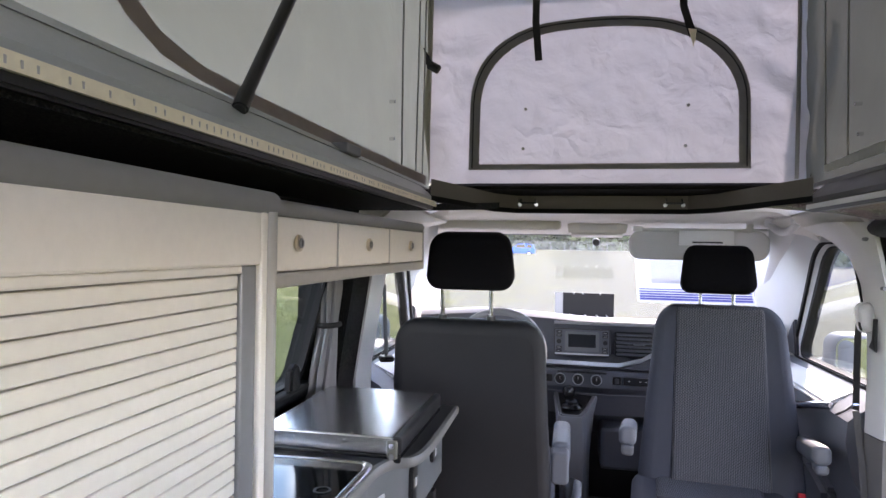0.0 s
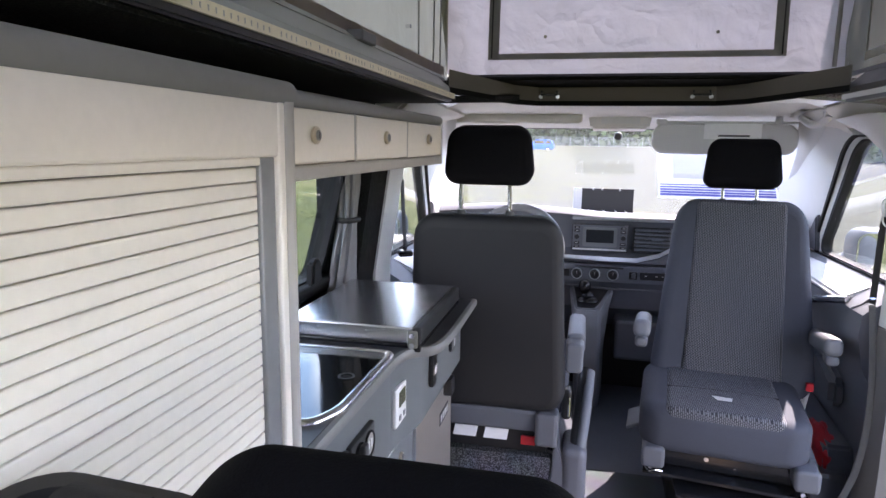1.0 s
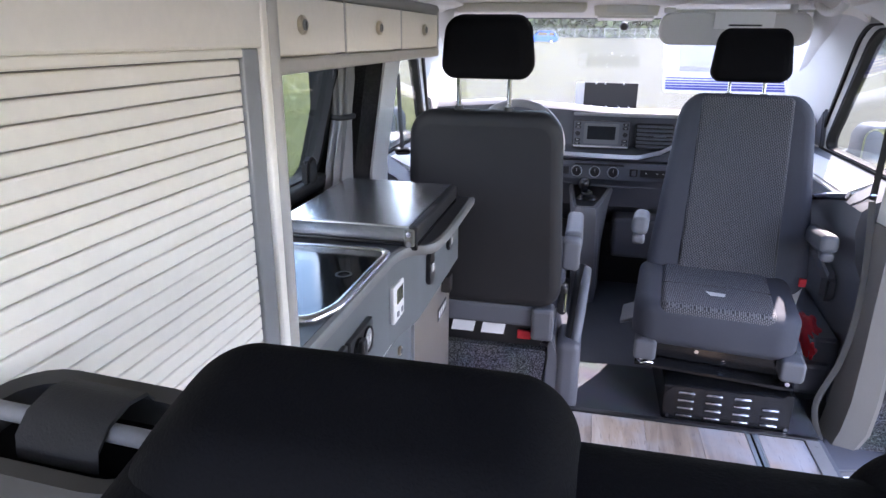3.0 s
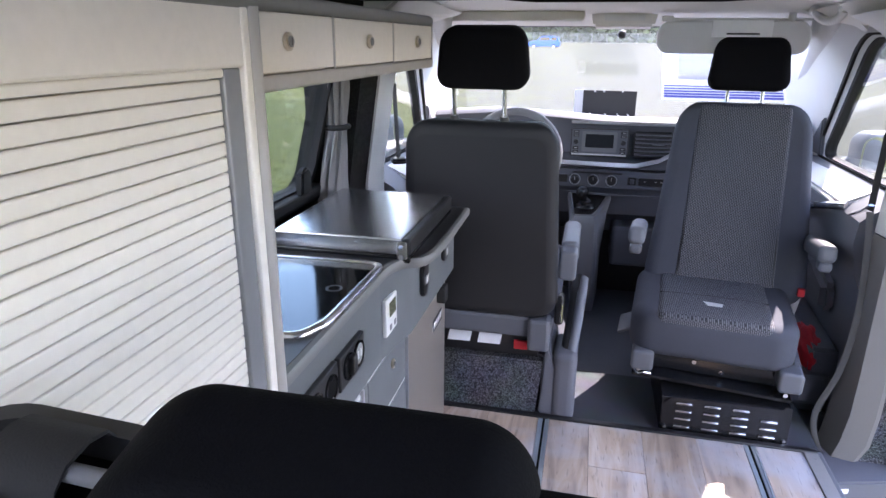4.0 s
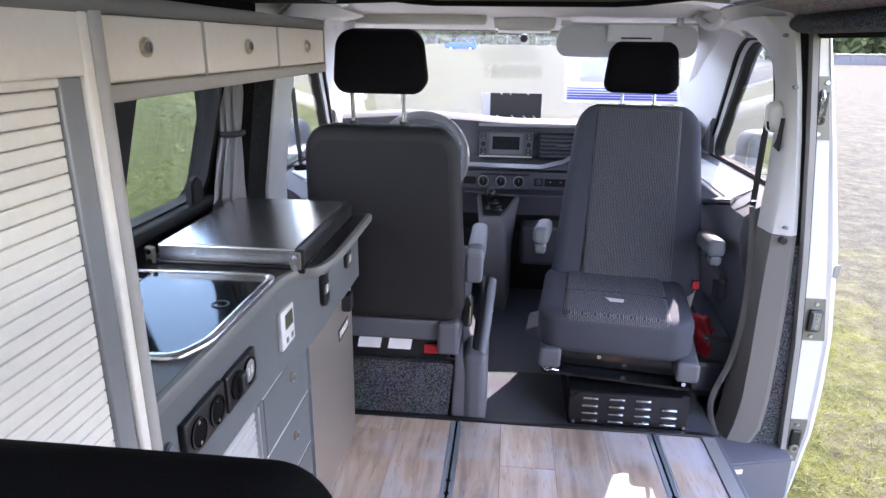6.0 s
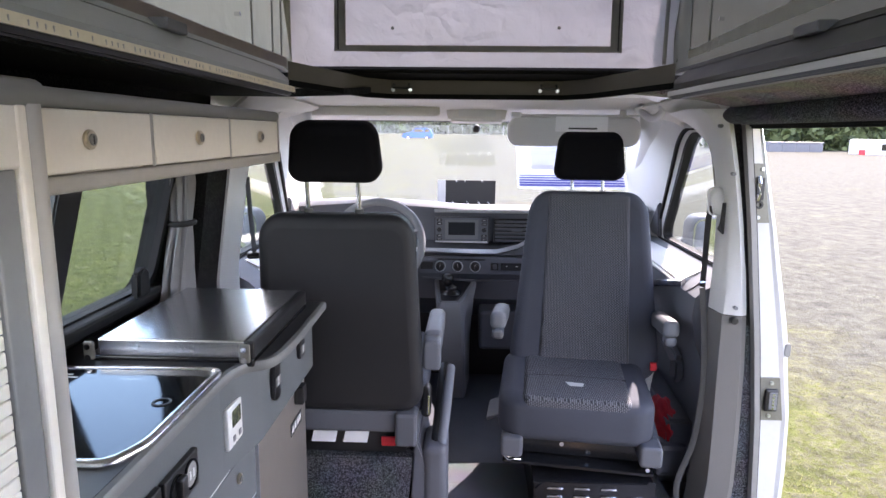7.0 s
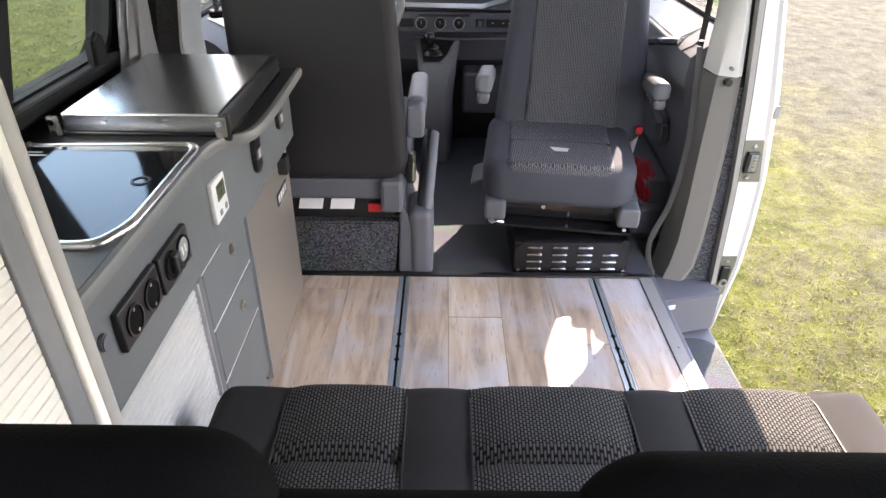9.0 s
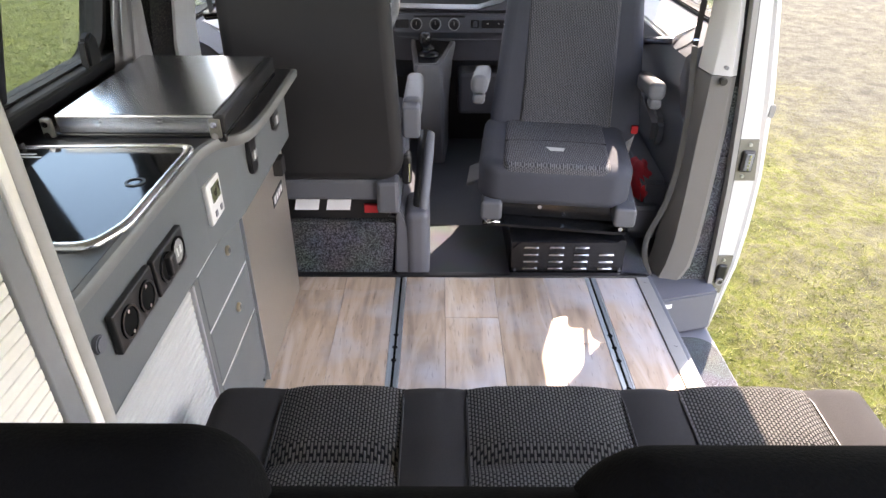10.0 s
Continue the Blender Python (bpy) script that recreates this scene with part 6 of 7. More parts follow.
    part("wire_clip", tube([m0 @ Vector(p) for p in ((-0.255, -0.225, 0.08), (-0.24, -0.24, 0.074), (-0.22, -0.24, 0.082), (-0.20, -0.23, 0.076))], 0.003, 6), M_CHROME, s)
    b = thing("seat_box", "black lacquered steel seat box with rows of louvre slots", "seat box", (0.39, 0.2, 0.0), "seat boxes")
    part("box_shell", box(0.195, 0.575, 0.034, 0.42, -0.004, 0.118, 0.006), M_GLOSSBLACK, b)
    part("front_plate", prism([(0.200, 0.033, 0.0), (0.572, 0.033, 0.0), (0.572, 0.033, 0.125), (0.55, 0.033, 0.128), (0.545, 0.033, 0.118), (0.225, 0.033, 0.118), (0.20, 0.033, 0.095)], (0, -0.004, 0), 0.001), M_GLOSSBLACK, b, "black louvred plate")
    for r in range(4):
        for c in range(4):
            if r == 3 and c == 3:
                continue
            x = 0.262 + c * 0.083
            z = 0.018 + r * 0.027
            part("louvre", cushion(0.050, 0.0095, 0.008, 0.0045, 0.001, 4, pose(x, 0.027, z, 25), edge=0.002), M_CHROME, b, "", 60)
    for x in (0.212, 0.562):
        part("bolt", cyl((x, 0.031, 0.012), (x, 0.024, 0.012), 0.0055, n=12), M_CHROME, b)


driver_seat()
passenger_seat()


# ---- red bag and pocket by the passenger door ----
def red_bag():
    t = thing("red_bag", "crumpled red cloth bag stuffed beside the passenger seat", "bag", (0.71, 0.42, -0.008))
    own = bmesh.new()
    bmesh.ops.create_icosphere(own, subdivisions=4, radius=1)
    for v in own.verts:
        d = 1 + 0.22 * noise.noise(v.co * 2.3) + 0.08 * noise.noise(v.co * 6)
        v.co = Vector((0.712 + v.co.x * 0.045 * d, 0.44 + v.co.y * 0.12 * d, 0.150 + v.co.z * 0.075 * d))
    part("cloth", own, M_RED, t, "", 80)
    part("pocket", box(0.655, 0.765, 0.30, 0.56, -0.008, 0.115, 0.02), M_DARKTRIM, t, "dark plastic bin")


red_bag()


# ---- rear bench ----
def bench():
    b = thing("rear_bench", "charcoal rear bench with woven seat panels and two headrests", "bench", (0.13, -1.3, 0.0))
    x0, x1, yf, yb, zt = -0.43, 0.705, -0.928, -1.57, 0.405
    part("base", box(x0 + 0.03, x1 - 0.05, yb, yf - 0.06, 0.0, 0.27, 0.01), M_BENCHC, b)
    # seat cushion in fields: plain, woven, plain, woven, plain, woven, plain
    xs = (-0.43, -0.302, -0.099, 0.008, 0.272, 0.372, 0.592, 0.705)
    for i, (a, c) in enumerate(zip(xs, xs[1:])):
        w = i % 2 == 1
        own = bmesh.new()
        nx, ny = 10, 34
        g = []
        for j in range(ny + 1):
            t = j / ny
            row = []
            for k in range(nx + 1):
                u = k / nx
                x = a + (c - a) * u
                # over the front edge, then back along the top
                if t < 0.32:
                    q = t / 0.32
                    ang = radians(90 * q)
                    y, z = yf - 0.035 * (1 - math.sin(radians(90) * 1.0) * math.sin(ang)), zt - 0.09 * (1 - q) - 0.0
                    y = yf - 0.03 + 0.03 * math.cos(ang)
                    z = zt - 0.03 + 0.03 * math.sin(ang) - 0.10 * max(0, 1 - q * 2)
                else:
                    q = (t - 0.32) / 0.68
                    y, z = yf - 0.03 - q * (yf - 0.03 - yb), zt - 0.025 * q
                puff = 0.010 * (1 - (2 * u - 1) ** 4) if w else 0.004 * (1 - (2 * u - 1) ** 2)
                if w:
                    for yc in (-1.088, -1.25):
                        puff -= 0.019 * math.exp(-((y - yc) / 0.011) ** 2)
                else:
                    puff -= 0.004 * math.exp(-((y + 1.10 - 0.01 * math.sin(u * 3)) / 0.012) ** 2)
                if i in (0, 6):
                    s = (1 - u) if i == 0 else u
                    puff -= 0.03 * max(0, s - 0.75) ** 2 * 16
                row.append(own.verts.new((x, y, z + puff)))
            g.append(row)
        for j in range(ny):
            for k in range(nx):
                own.faces.new((g[j][k], g[j][k + 1], g[j + 1][k + 1], g[j + 1][k]))
        bmesh.ops.solidify(own, geom=own.faces[:], thickness=0.02)
        part("seat_panel", own, M_BENCHW if w else M_BENCHC, b, "woven grey field" if w else "plain charcoal field", 50)
    for xx in xs[1:-1]:
        part("seam", tube([(xx, yf + 0.001, zt - 0.035), (xx, yf - 0.012, zt - 0.006), (xx, yf - 0.05, zt + 0.001), (xx, -1.4, zt - 0.018)], 0.002, 6), M_BLACK, b)
    part("seat_core", box(x0 + 0.008, x1 - 0.008, yb, yf - 0.03, 0.255, zt - 0.03, 0.02), M_BENCHC, b)
    part("backrest", cushion(1.00, 0.57, 0.13, 0.05, 0.004, 8, pose(0.178, -1.588, 0.705, 13), edge=0.04), M_HEADREST, b, "", 50)
    lean = Matrix(((1, 0, 0.22, 0), (0, 1, 0, 0), (0, 0, 1, 0), (0, 0, 0, 1)))
    for hx, hz, k in ((-0.205, 0.962, 1), (0.112, 0.951, -0.3)):
        sh = lean.copy()
        sh[0][2] *= k
        part("headrest", cushion(0.222, 0.100, 0.100, 0.040, 0.004, 10, pose(hx, -1.622, hz, 13) @ sh, taper=0.88, edge=0.030), M_HEADREST, b, "", 60)
    for ob in b.children:
        if ob.name.startswith("headrest"):
            sm = ob.modifiers.new("soft", "SUBSURF")
            sm.levels = sm.render_levels = 2
            ob.data.shade_smooth()
    # release strap over its recessed plate
    # oval release plate: a rim round a dark recess, a bar across it and a strap over the bar
    mp = pose(-0.376, -1.602, 0.944, 8, 3)
    def oval(w, d, z, n=6):
        return [mp @ Vector((x, y, z)) for x, y in rounded(w, d, d * 0.46, n)]
    pl = part("release_plate", loft([oval(0.150, 0.088, -0.03), oval(0.150, 0.088, 0.002), oval(0.144, 0.082, 0.007), oval(0.122, 0.060, 0.005), oval(0.116, 0.054, -0.012)]), M_RIM, b, "grey oval release plate", 50)
    part("recess", prism(oval(0.114, 0.052, -0.0115), (0, 0, 0.0005)), M_GASKET, pl)
    part("release_bar", cyl(mp @ Vector((-0.058, -0.002, 0.008)), mp @ Vector((0.058, -0.002, 0.008)), 0.0055, n=14), M_TRIMLO, pl, "", 60)
    own = bmesh.new()
    outer = [(-0.020, -0.006), (-0.017, 0.006), (-0.006, 0.0145), (0.012, 0.0165), (0.026, 0.012), (0.034, -0.002)]
    loft([[mp @ Vector((x, y, z + k)) for x, k in ((-0.026, 0), (0.026, 0), (0.026, 0.0025), (-0.026, 0.0025))] for y, z in outer], own)
    part("release_strap", own, M_STRAP, pl, "shiny black pull strap", 60)


bench()


# ---- dashboard ----
def dashboard():
    d = thing("dashboard", "charcoal dashboard with radio, vents and heater knobs", "dashboard", (0, 1.3, 0.4), kind="")
    # upper body swept across the cab
    sec = [(1.90, 0.60), (1.90, 0.765), (1.55, 0.80), (1.25, 0.845), (1.09, 0.866), (1.05, 0.862), (1.028, 0.845), (1.04, 0.825), (1.075, 0.79), (1.085, 0.70), (1.05, 0.675), (1.0, 0.668), (0.985, 0.655), (1.0, 0.645), (1.06, 0.64), (1.07, 0.55), (1.10, 0.42), (1.25, 0.30)]
    rings = []
    for x in (-0.80, -0.5, -0.2, 0.0, 0.25, 0.55, 0.80):
        fwd = 0.10 * abs(x) ** 2
        hump = 0.045 * math.exp(-((x + 0.38) / 0.16) ** 2)
        rings.append([(x, y + fwd, z + (hump if z > 0.79 else 0)) for y, z in sec])
    part("body", loft(rings), M_DARKTRIM, d, "", 35)
    part("top_trim", loft([[(x, 1.016 + 0.1 * x * x, 0.838), (x, 1.020 + 0.1 * x * x, 0.850), (x, 1.035 + 0.1 * x * x, 0.848), (x, 1.03 + 0.1 * x * x, 0.834)] for x in (-0.17, 0.0, 0.15, 0.27)]), M_ALU, d, "silver edge")
    part("shelf_trim", loft([[(x, 0.980 + dy + 0.1 * x * x, z), (x, 0.984 + dy, z + 0.016), (x, 1.0 + dy, z + 0.014), (x, 1.0 + dy, z - 0.006)] for x, z, dy in ((-0.25, 0.668, -0.01), (0.0, 0.664, -0.012), (0.11, 0.664, -0.012), (0.204, 0.688, -0.005), (0.255, 0.715, 0.01))]), M_ALU, d, "grey trim sweep", 50)
    r = part("radio", box(-0.168, 0.073, 1.045, 1.10, 0.694, 0.812, 0.004), M_DARKTRIM, d, "radio with a display")
    bz = part("radio_bezel", prism([(x, 1.045, z) for x, z in rounded(0.150, 0.088, 0.006, 4, -0.047, 0.757)], (0, -0.004, 0), 0.001), M_TRIMLO, r)
    part("radio_display", box(-0.107, 0.013, 1.038, 1.041, 0.732, 0.790, 0.001, 1), M_SCREEN, r)
    for sx in (-0.148, 0.054):
        kn = part("radio_knob", cyl((sx, 1.045, 0.757), (sx, 1.030, 0.757), 0.0105, n=20, bev=0.002), M_BLACK, r, "", 40)
        for zz in (0.799, 0.783, 0.728, 0.712):
            part("radio_button", box(sx - 0.012, sx + 0.012, 1.041, 1.0455, zz - 0.006, zz + 0.006, 0.001, 1), M_BLACK, r)
            part("button_mark", box(sx - 0.006, sx + 0.006, 1.0405, 1.041, zz - 0.001, zz + 0.001), M_TRIMHI, r)
    part("radio_frame", prism([(x, 1.046, z) for x, z in rounded(0.246, 0.122, 0.008, 4, -0.047, 0.753)], (0, 0.02, 0), 0.001), M_BLACK, r)
    part("radio_strip", box(-0.165, 0.07, 1.042, 1.046, 0.697, 0.704, 0.001, 1), M_TRIMHI, r)
    v = part("vent", box(0.098, 0.258, 1.055, 1.10, 0.694, 0.808, 0.01), M_BLACK, d)
    for q in range(6):
        part("vent_slat", box(0.104, 0.252, 1.035, 1.06, 0.704 + q * 0.0175, 0.712 + q * 0.0175, 0.002, m=Matrix.Identity(4)), M_SEATPLAST, v)
    part("vent_tab", box(0.175, 0.225, 1.028, 1.04, 0.752, 0.762, 0.003), M_DARKTRIM, v)
    c = part("heater_panel", prism([(-0.235, 0.985, 0.565), (0.275, 0.985, 0.565), (0.275, 1.0, 0.640), (-0.235, 1.0, 0.640)], (0, 0.05, 0), 0.006), M_DARKTRIM, d)
    part("heater_slot", box(-0.15, 0.06, 0.985, 0.995, 0.626, 0.634, 0.001, 1), M_BLACK, c)
    for x in (-0.140, -0.062, 0.016):
        kn = part("heater_knob", cyl((x, 0.99, 0.600), (x, 0.965, 0.598), 0.021, 0.018, n=28, bev=0.002), M_BLACK, c, "", 40)
        part("knob_ring", loft([[(x + r * math.cos(a), yy, 0.60 + r * math.sin(a)) for a in (i * math.tau / 28 for i in range(28))] for r, yy in ((0.0245, 0.985), (0.0245, 0.979), (0.021, 0.979), (0.021, 0.985))], caps=False), M_ALU, kn)
        part("knob_mark", box(x - 0.001, x + 0.001, 0.963, 0.965, 0.60, 0.615), M_WHITE, kn)
    for x0, x1 in ((-0.228, -0.172), (0.085, 0.12), (0.13, 0.25)):
        part("switch_bank", box(x0, x1, 0.978, 0.99, 0.585, 0.618, 0.003), M_BLACK, c)
    for x in (0.155, 0.20, 0.225):
        part("switch_mark", box(x - 0.004, x + 0.004, 0.9765, 0.978, 0.602, 0.605), M_TRIMHI, c)
    part("warning_button", box(0.094, 0.112, 0.972, 0.98, 0.59, 0.613, 0.003), M_DARKTRIM, c)
    part("lower_line", tube([(-0.22, 0.995, 0.545), (0.0, 0.985, 0.535), (0.26, 1.0, 0.535)], 0.004, 8), M_SEATPLAST, d)
    # lower shelf and bulkhead
    part("bulkhead", box(-0.80, 0.80, 1.25, 1.32, -0.01, 0.60), M_BLACK, d)
    part("shelf_box", box(0.04, 0.26, 1.02, 1.25, 0.20, 0.385, 0.015), M_DARKTRIM, d)
    part("glovebox", box(0.27, 0.78, 1.06, 1.25, 0.28, 0.56, 0.02), M_DARKTRIM, d)
    # gear lever console
    g = thing("gear_console", "dark grey gear lever console under the dashboard", "gear console", (-0.07, 0.95, 0.0))
    def ring(x0, x1, xa, xb, y0, y1, z0, z1):
        return [(x0, y0 + 0.012, z0), (x0 + 0.012, y0, z0), (x1 - 0.012, y0, z0), (x1, y0 + 0.012, z0), (xb, y1, z1), (xa, y1, z1)]
    rings = [ring(-0.120, -0.020, -0.135, 0.0, 0.95, 1.20, -0.01, -0.01), ring(-0.130, -0.024, -0.142, 0.0, 0.86, 1.18, 0.20, 0.22), ring(-0.140, -0.030, -0.160, 0.014, 0.81, 1.12, 0.38, 0.42), ring(-0.146, -0.033, -0.168, 0.024, 0.788, 1.03, 0.455, 0.508), ring(-0.141, -0.038, -0.164, 0.020, 0.796, 1.02, 0.480, 0.530)]
    part("tunnel", loft(rings), M_CONSOLE, g, "", 35)
    lip = [ring(-0.137 + k, -0.042 - k, -0.158 + k, 0.014 - k, 0.802 + k, 1.008 - k, 0.480 + h, 0.530 + h) for k, h in ((0.0, 0.0), (0.001, 0.006), (0.006, 0.007), (0.009, 0.0015))]
    part("deck_lip", loft(lip, caps=False), M_TRIMLO, g, "", 40)
    part("deck", prism(ring(-0.128, -0.052, -0.146, 0.003, 0.812, 0.998, 0.482, 0.531), (0, 0, 0.002)), M_BLACK, g)
    gx, gy = -0.088, 0.885
    part("gaiter", loft([[(gx + a * math.cos(t), gy + a * 0.9 * math.sin(t), z) for t in (i * math.tau / 16 for i in range(16))] for a, z in ((0.046, 0.500), (0.042, 0.512), (0.026, 0.520), (0.028, 0.528), (0.014, 0.54))]), M_GLOSSBLACK, g, "", 60)
    k = part("gear_stick", cyl((gx, gy, 0.530), (-0.100, 0.865, 0.555), 0.008), M_CHROME, g, "", 60)
    part("gear_knob", loft([[(-0.102 + a * math.cos(t), 0.862 + a * math.sin(t), z) for t in (i * math.tau / 20 for i in range(20))] for a, z in ((0.011, 0.535), (0.018, 0.545), (0.025, 0.563), (0.026, 0.573), (0.022, 0.587), (0.012, 0.596))]), M_GLOSSBLACK, k, "", 60)
    w = thing("steering_wheel", "black steering wheel behind the driver's seat", "steering wheel", (-0.392, 0.75, 0.72))
    mw = pose(-0.392, 0.76, 0.735, 62)
    path = [mw @ Vector((0.185 * math.cos(a), 0.185 * math.sin(a), 0)) for a in (i * math.tau / 48 for i in range(49))]
    # mid-grey on the black wheel: the sunlight on it is put into the colour
    part("rim", tube(path, 0.0165, 12, up=(0, 0.6, 0.6)), M_TRIMLO, w, "", 60)
    part("hub", cushion(0.15, 0.12, 0.05, 0.05, edge=0.016, m=mw @ pose(0, 0, -0.02, 90)), M_DARKTRIM, w, "", 50)
    for a in (20, 160, 270):
        p = Vector((0.18 * math.cos(radians(a)), 0.18 * math.sin(radians(a)), 0))
        part("spoke", tube([mw @ (p * 0.3 - Vector((0, 0, 0.015))), mw @ (p * 0.98)], 0.017, 10, flat=0.5), M_TRIMLO, w, "", 60)
    part("column", cyl(mw @ Vector((0, 0, -0.04)), mw @ Vector((0, 0, -0.30)), 0.05), M_DARKTRIM, w)


dashboard()


def dash_items():
    p = thing("dash_panel", "flat black panel with a pale strip lying against the windscreen", "panel", (-0.05, 1.55, 0.82))
    x0, x1, z0, z1 = -0.180, 0.124, 0.818, 0.942
    part("board", box(x0, x1, 1.55, 1.556, z0, z1, 0.002), M_BLACK, p)
    part("pale_strip", box(x0, x0 + 0.042, 1.547, 1.55, z0, z1), M_TRIMHI, p)
    for x in (-0.085, -0.04, 0.05):
        part("clip", box(x, x + 0.008, 1.546, 1.55, z1 - 0.008, z1 - 0.002), M_TRIMHI, p)
    for x in (-0.105, -0.03, 0.03, 0.08):
        part("foot", prism([(x, 1.548, z0 + 0.012), (x + 0.02, 1.548, z0 - 0.01), (x + 0.026, 1.548, z0 - 0.01), (x + 0.008, 1.548, z0 + 0.012)], (0, -0.004, 0)), M_TRIMHI, p)
    s = thing("windscreen_sheet", "printed sheet with blue stripes hung inside the windscreen", "poster", (0.52, 1.4, 0.9))
    mp = pose(0.50, 1.50, 1.03, -40)
    sheet = part("sheet", prism([mp @ Vector((x, 0, z)) for x, z in rounded(0.545, 0.30, 0.012, 4)], (0, 0.002, 0)), cloth("sheet_paper", (0.80, 0.80, 0.82), 0.5, 0.05), s)
    bm = bmesh.new()
    for k in range(5):
        z = -0.135 + k * 0.016
        prism([mp @ Vector(q) for q in ((-0.262, -0.0015, z), (0.262, -0.0015, z), (0.262, -0.0015, z + 0.0125 - k * 0.0018), (-0.262, -0.0015, z + 0.0125 - k * 0.0018))], (0, -0.0005, 0), bm=bm)
    part("stripes", bm, cloth("stripe_print", (0.12, 0.13, 0.45), 0.5, 0.02), sheet)
    part("picture", prism([mp @ Vector(q) for q in ((-0.2, -0.0015, -0.03), (0.10, -0.0015, -0.03), (0.10, -0.0015, 0.13), (-0.2, -0.0015, 0.13))], (0, -0.0005, 0)), cloth("picture_print", (0.60, 0.59, 0.60), 0.5, 0.02), sheet)


dash_items()


# ---- rear of the van, behind the camera ----
structure("rear_sill", box(-0.95, 0.95, -2.46, -2.40, -0.3, 0.40), M_TRIMLO, "sill of the open tailgate", "wall")
structure("rear_header", box(-0.95, 0.95, -2.46, -2.40, 1.22, 1.36), M_TRIMLO, "header over the open tailgate", "wall")
structure("wall_right_rear", box(0.84, 0.89, -2.40, -1.55, -0.3, 0.75), M_FELT, "felt-lined wall behind the sliding door", "wall")
structure("pillar_rear_right", box(0.76, 0.90, -1.70, -1.55, -0.3, 1.25), M_FELT, "felt-lined rear door pillar", "pillar")
structure("boot_floor", box(-0.44, 0.84, -2.40, -1.70, -0.03, 0.40), M_CARPET, "carpeted load floor behind the bench", "floor")


# ---- outside ----
def hedge():
    """A far belt of trees: many small leaf clumps over hidden stems."""
    random.seed(11)
    def belt(name, x0, x1, ydist, zb, h, n, size, label):
        verts, faces = [], []
        for i in range(n):
            x = random.uniform(x0, x1)
            top = h * (0.72 + 0.28 * noise.noise((x * 0.06, h * 0.7, 3)) + 0.12 * noise.noise((x * 0.25, 0, 8)))
            f = random.random() ** 0.8
            y = ydist(x) if callable(ydist) else ydist + random.uniform(-4, 4)
            z = zb + f * top
            c = Vector((x, y, z))
            r = size * random.uniform(0.5, 1.1)
            for _ in range(3):
                d = Vector((random.uniform(-1, 1), random.uniform(-1, 0.2), random.uniform(-0.5, 1))).normalized()
                a = d.orthogonal().normalized()
                b2 = d.cross(a)
                k = len(verts)
                o = c + Vector((random.uniform(-r, r), random.uniform(-r, r), random.uniform(-r, r) * 0.7))
                for q in range(5):
                    t = q / 5 * math.tau + random.random()
                    verts.append(tuple(o + (a * math.cos(t) + b2 * math.sin(t)) * r * random.uniform(0.5, 1.0)))
                faces.append(tuple(range(k, k + 5)))
        me = bpy.data.meshes.new(name)
        me.from_pydata(verts, [], faces)
        me.materials.append(M_LEAF)
        tagged(new(name, me), label, "trees", "", "stuff")
    belt("far_trees", -170, 150, 190.0, 0.6, 15, 26000, 1.5, "distant belt of leafy green trees behind the field")
    belt("near_hedge", 24, 110, lambda x: 66 - 0.12 * x + random.uniform(-2, 2), -0.3, 6.5, 30000, 0.48, "leafy green hedge at the field's edge")


hedge()


def fence():
    f = thing("field_fence", "grey wire-mesh fence panels across the far field", "fence", (0, 150, 0.5))
    z0 = ground_z(0, 150)
    for i in range(24):
        x = -30 + i * 3.2
        part("fence_post", cyl((x, 150, z0), (x, 150, z0 + 2.3), 0.05, n=8), M_WIRE, f)
    bm = bmesh.new()
    for k in range(9):
        z = z0 + 0.2 + k * 0.25
        cyl((-30, 150, z), (44, 150, z), 0.025, n=6, bm=bm)
    part("fence_wires", bm, M_WIRE, f)


fence()


def car(name, at, turn, scale, mat, label):
    t = thing(name, label, "car", at)
    m = Matrix.Translation(at) @ pose(0, 0, 0, 0, 0, turn) @ Matrix.Scale(scale, 4)
    prof = [(-2.1, 0.35), (-2.15, 0.8), (-2.0, 1.1), (-1.75, 1.55), (-1.2, 1.68), (0.3, 1.66), (0.95, 1.1), (1.9, 0.95), (2.1, 0.65), (2.08, 0.35)]
    part("body", prism([m @ Vector((x, -0.85, z)) for x, z in prof], m.to_3x3() @ Vector((0, 1.7, 0)), 0.06 * scale), mat, t, "", 40)
    for s in (-1, 1):
        for a, b in (((-1.7, 1.12), (-1.5, 1.5)), ((-0.85, 1.12), (-0.8, 1.55)), ):
            x0, x1 = (-1.75, -0.95) if a[0] < -1 else (-0.85, 0.55)
            part("side_window", prism([m @ Vector((x, s * 0.855, z)) for x, z in ((x0, 1.12), (x1, 1.12), (x1 - 0.15, 1.54), (x0 + 0.12, 1.54))], m.to_3x3() @ Vector((0, s * 0.01, 0))), M_DARKGLASS, t)
        for x in (-1.35, 1.3):
            wl = part("wheel", cyl(m @ Vector((x, s * 0.72, 0.32)), m @ Vector((x, s * 0.88, 0.32)), 0.32 * scale, n=20), M_BLACK, t)
            part("rim", cyl(m @ Vector((x, s * 0.87, 0.32)), m @ Vector((x, s * 0.89, 0.32)), 0.2 * scale, n=16), M_ALU, wl)


car("parked_car", (-7.8, 100.0, ground_z(0, 100) - 0.25), 178, 1.12, M_CARBLUE, "blue hatchback parked across the field")


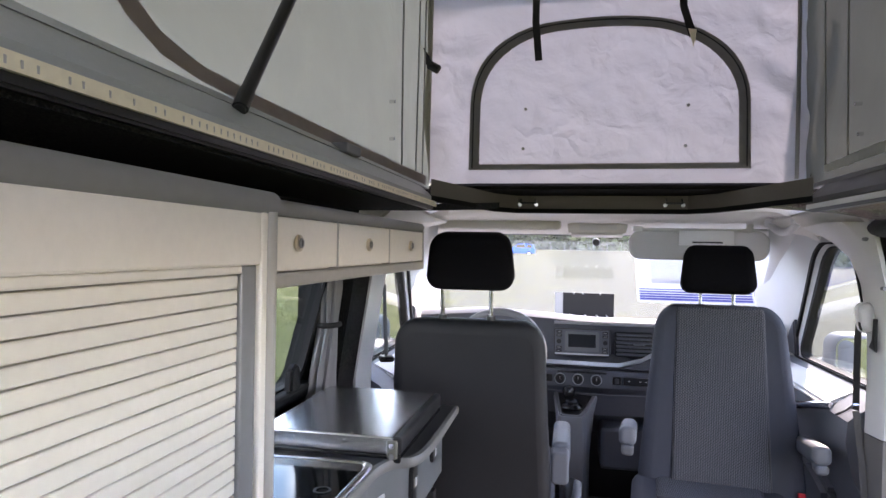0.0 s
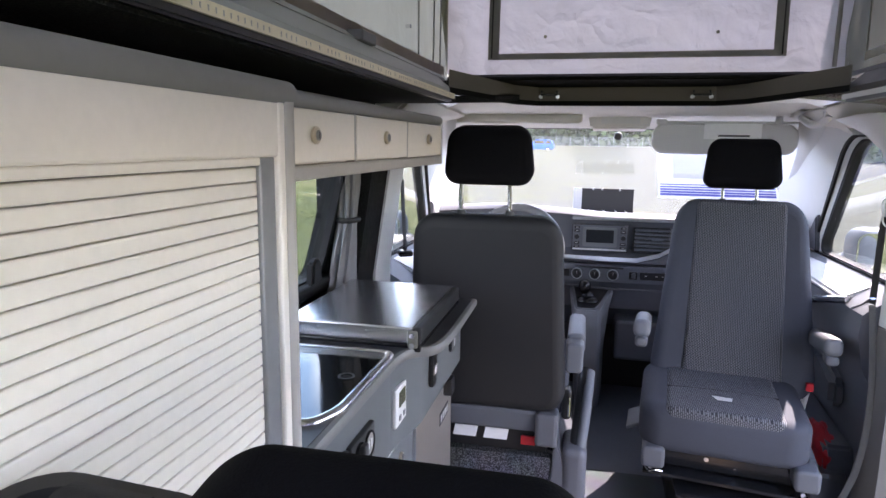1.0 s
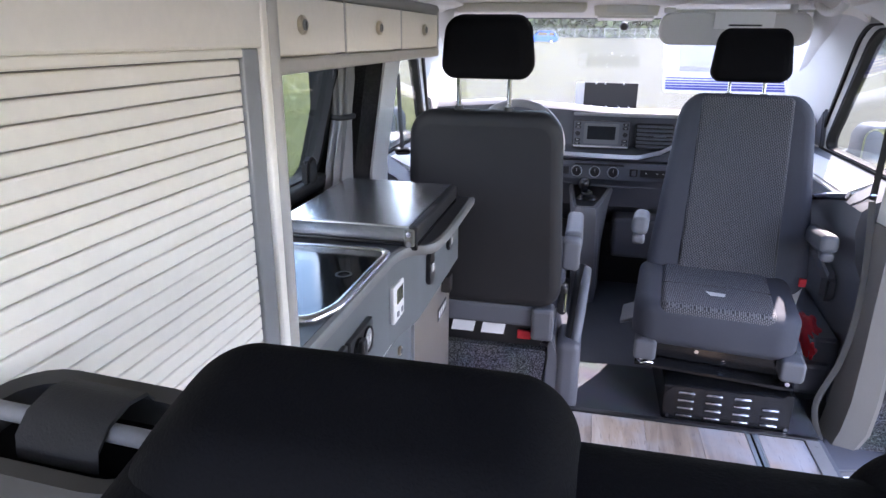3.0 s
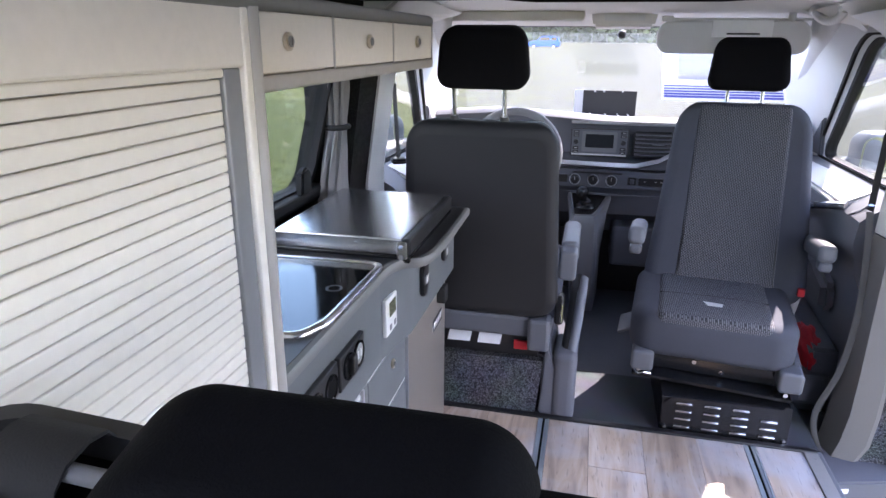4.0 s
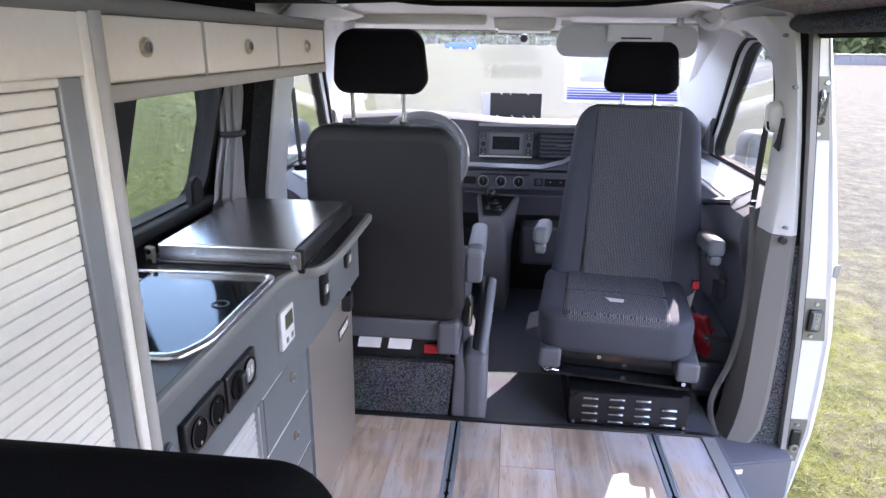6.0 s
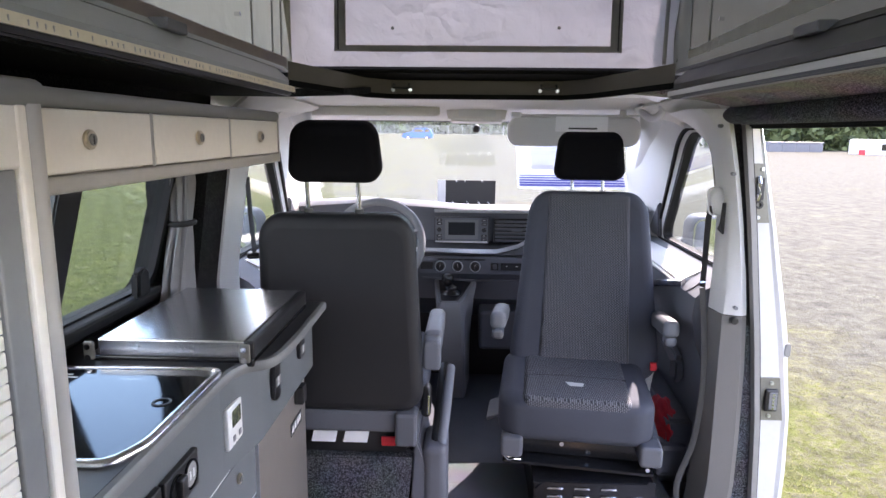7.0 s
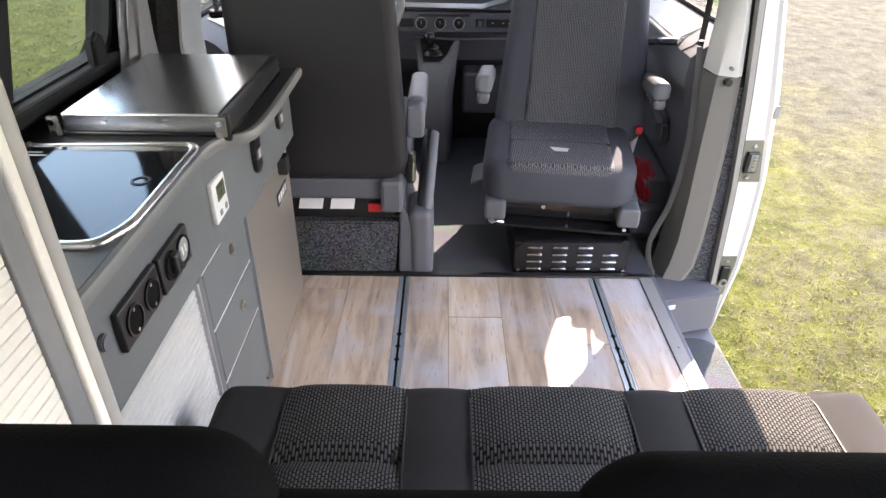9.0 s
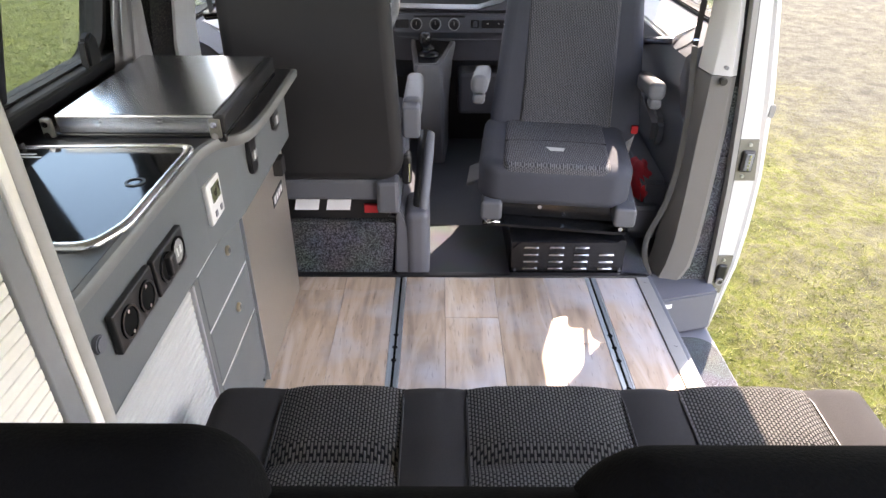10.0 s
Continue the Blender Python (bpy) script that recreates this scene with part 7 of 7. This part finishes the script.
def bins():
    z = ground_z(24, 52)
    for i, x in enumerate((26.3, 27.45, 28.6, 29.75)):
        b = thing("storage_crate", "grey storage crate standing at the hedge", "crate", (x, 55, z), "crates at the hedge")
        part("shell", box(x - 0.58, x + 0.58, 54.4, 55.6, z - 0.3, z + 0.75, 0.06), M_DARKTRIM, b)
        part("lid", box(x - 0.61, x + 0.61, 54.35, 55.65, z + 0.75, z + 0.85, 0.04), M_DARKTRIM, b)
    v = thing("caravan", "white caravan parked at the hedge", "caravan", (34.5, 50, z - 0.3))
    part("body", box(30.6, 37.5, 49, 51.3, z - 0.3, z + 1.15, 0.15), M_WHITEPAINT, v)
    part("tail_lamp", box(30.3, 30.62, 48.98, 49.3, z - 0.1, z + 0.35), M_RED, v)
    for x in (32.5, 37):
        part("window", box(x - 0.7, x + 0.7, 48.96, 49.02, z + 0.3, z + 0.8, 0.03), M_DARKGLASS, v)


bins()


def tufts(name, n, xr, yr, label, seed, hmax, mat, want=lambda x, y: 1.0):
    """Blades of short grass near the van, thinning out by the share that want() gives."""
    random.seed(seed)
    verts, faces = [], []
    for _ in range(n):
        x, y = random.uniform(*xr), random.uniform(*yr)
        if random.random() > want(x, y):
            continue
        z = ground_z(x, y) - 0.005
        for _ in range(5):
            a = random.uniform(0, math.tau)
            h = hmax * random.uniform(0.35, 1.0)
            bx, by = x + random.uniform(-0.03, 0.03), y + random.uniform(-0.03, 0.03)
            dx, dy = math.cos(a) * 0.003, math.sin(a) * 0.003
            lx, ly = random.uniform(-1.8, 1.8) * h, random.uniform(-1.8, 1.8) * h
            k = len(verts)
            verts += [(bx - dx, by - dy, z), (bx + dx, by + dy, z), (bx + lx, by + ly, z + h)]
            faces.append((k, k + 1, k + 2))
    me = bpy.data.meshes.new(name)
    me.from_pydata(verts, [], faces)
    me.materials.append(mat)
    tagged(new(name, me), label, "grass", "", "stuff")


def green_share(x, y):
    """Fresh grass in patches close to the van, giving way to dry grass further off."""
    far = math.hypot(x - 1.0, y + 0.5)
    return max(0.0, min(1.0, 1.15 - far * 0.30 + 0.9 * noise.noise((x * 1.3, y * 1.3, 0.5))))


def dry_share(x, y):
    far = math.hypot(x - 1.0, y + 0.5)
    return max(0.0, min(0.75, 0.85 - far * 0.09 + 0.6 * noise.noise((x * 0.8, y * 0.8, 4.5))))


M_BLADE = leafy("grass_blades_green", (0.022, 0.036, 0.006), (0.075, 0.092, 0.022))
M_BLADE2 = leafy("grass_blades_dry", (0.050, 0.047, 0.026), (0.15, 0.14, 0.10))
M_BLADE3 = leafy("grass_blades_yellow_green", (0.036, 0.050, 0.005), (0.165, 0.165, 0.034))
tufts("grass_left", 70000, (-13.0, -1.1), (-1.0, 15.0), "short green grass beside the van", 5, 0.045, M_BLADE, lambda x, y: max(0.15, 1.1 - math.hypot(x, y) * 0.06))
tufts("grass_right", 34000, (1.0, 7.0), (-1.2, 6.0), "short yellow-green grass in patches beside the van", 6, 0.030, M_BLADE3, green_share)
tufts("dry_grass_right", 60000, (1.0, 12.0), (-1.2, 11.0), "short sun-dried grass beside the van", 7, 0.022, M_BLADE2, dry_share)
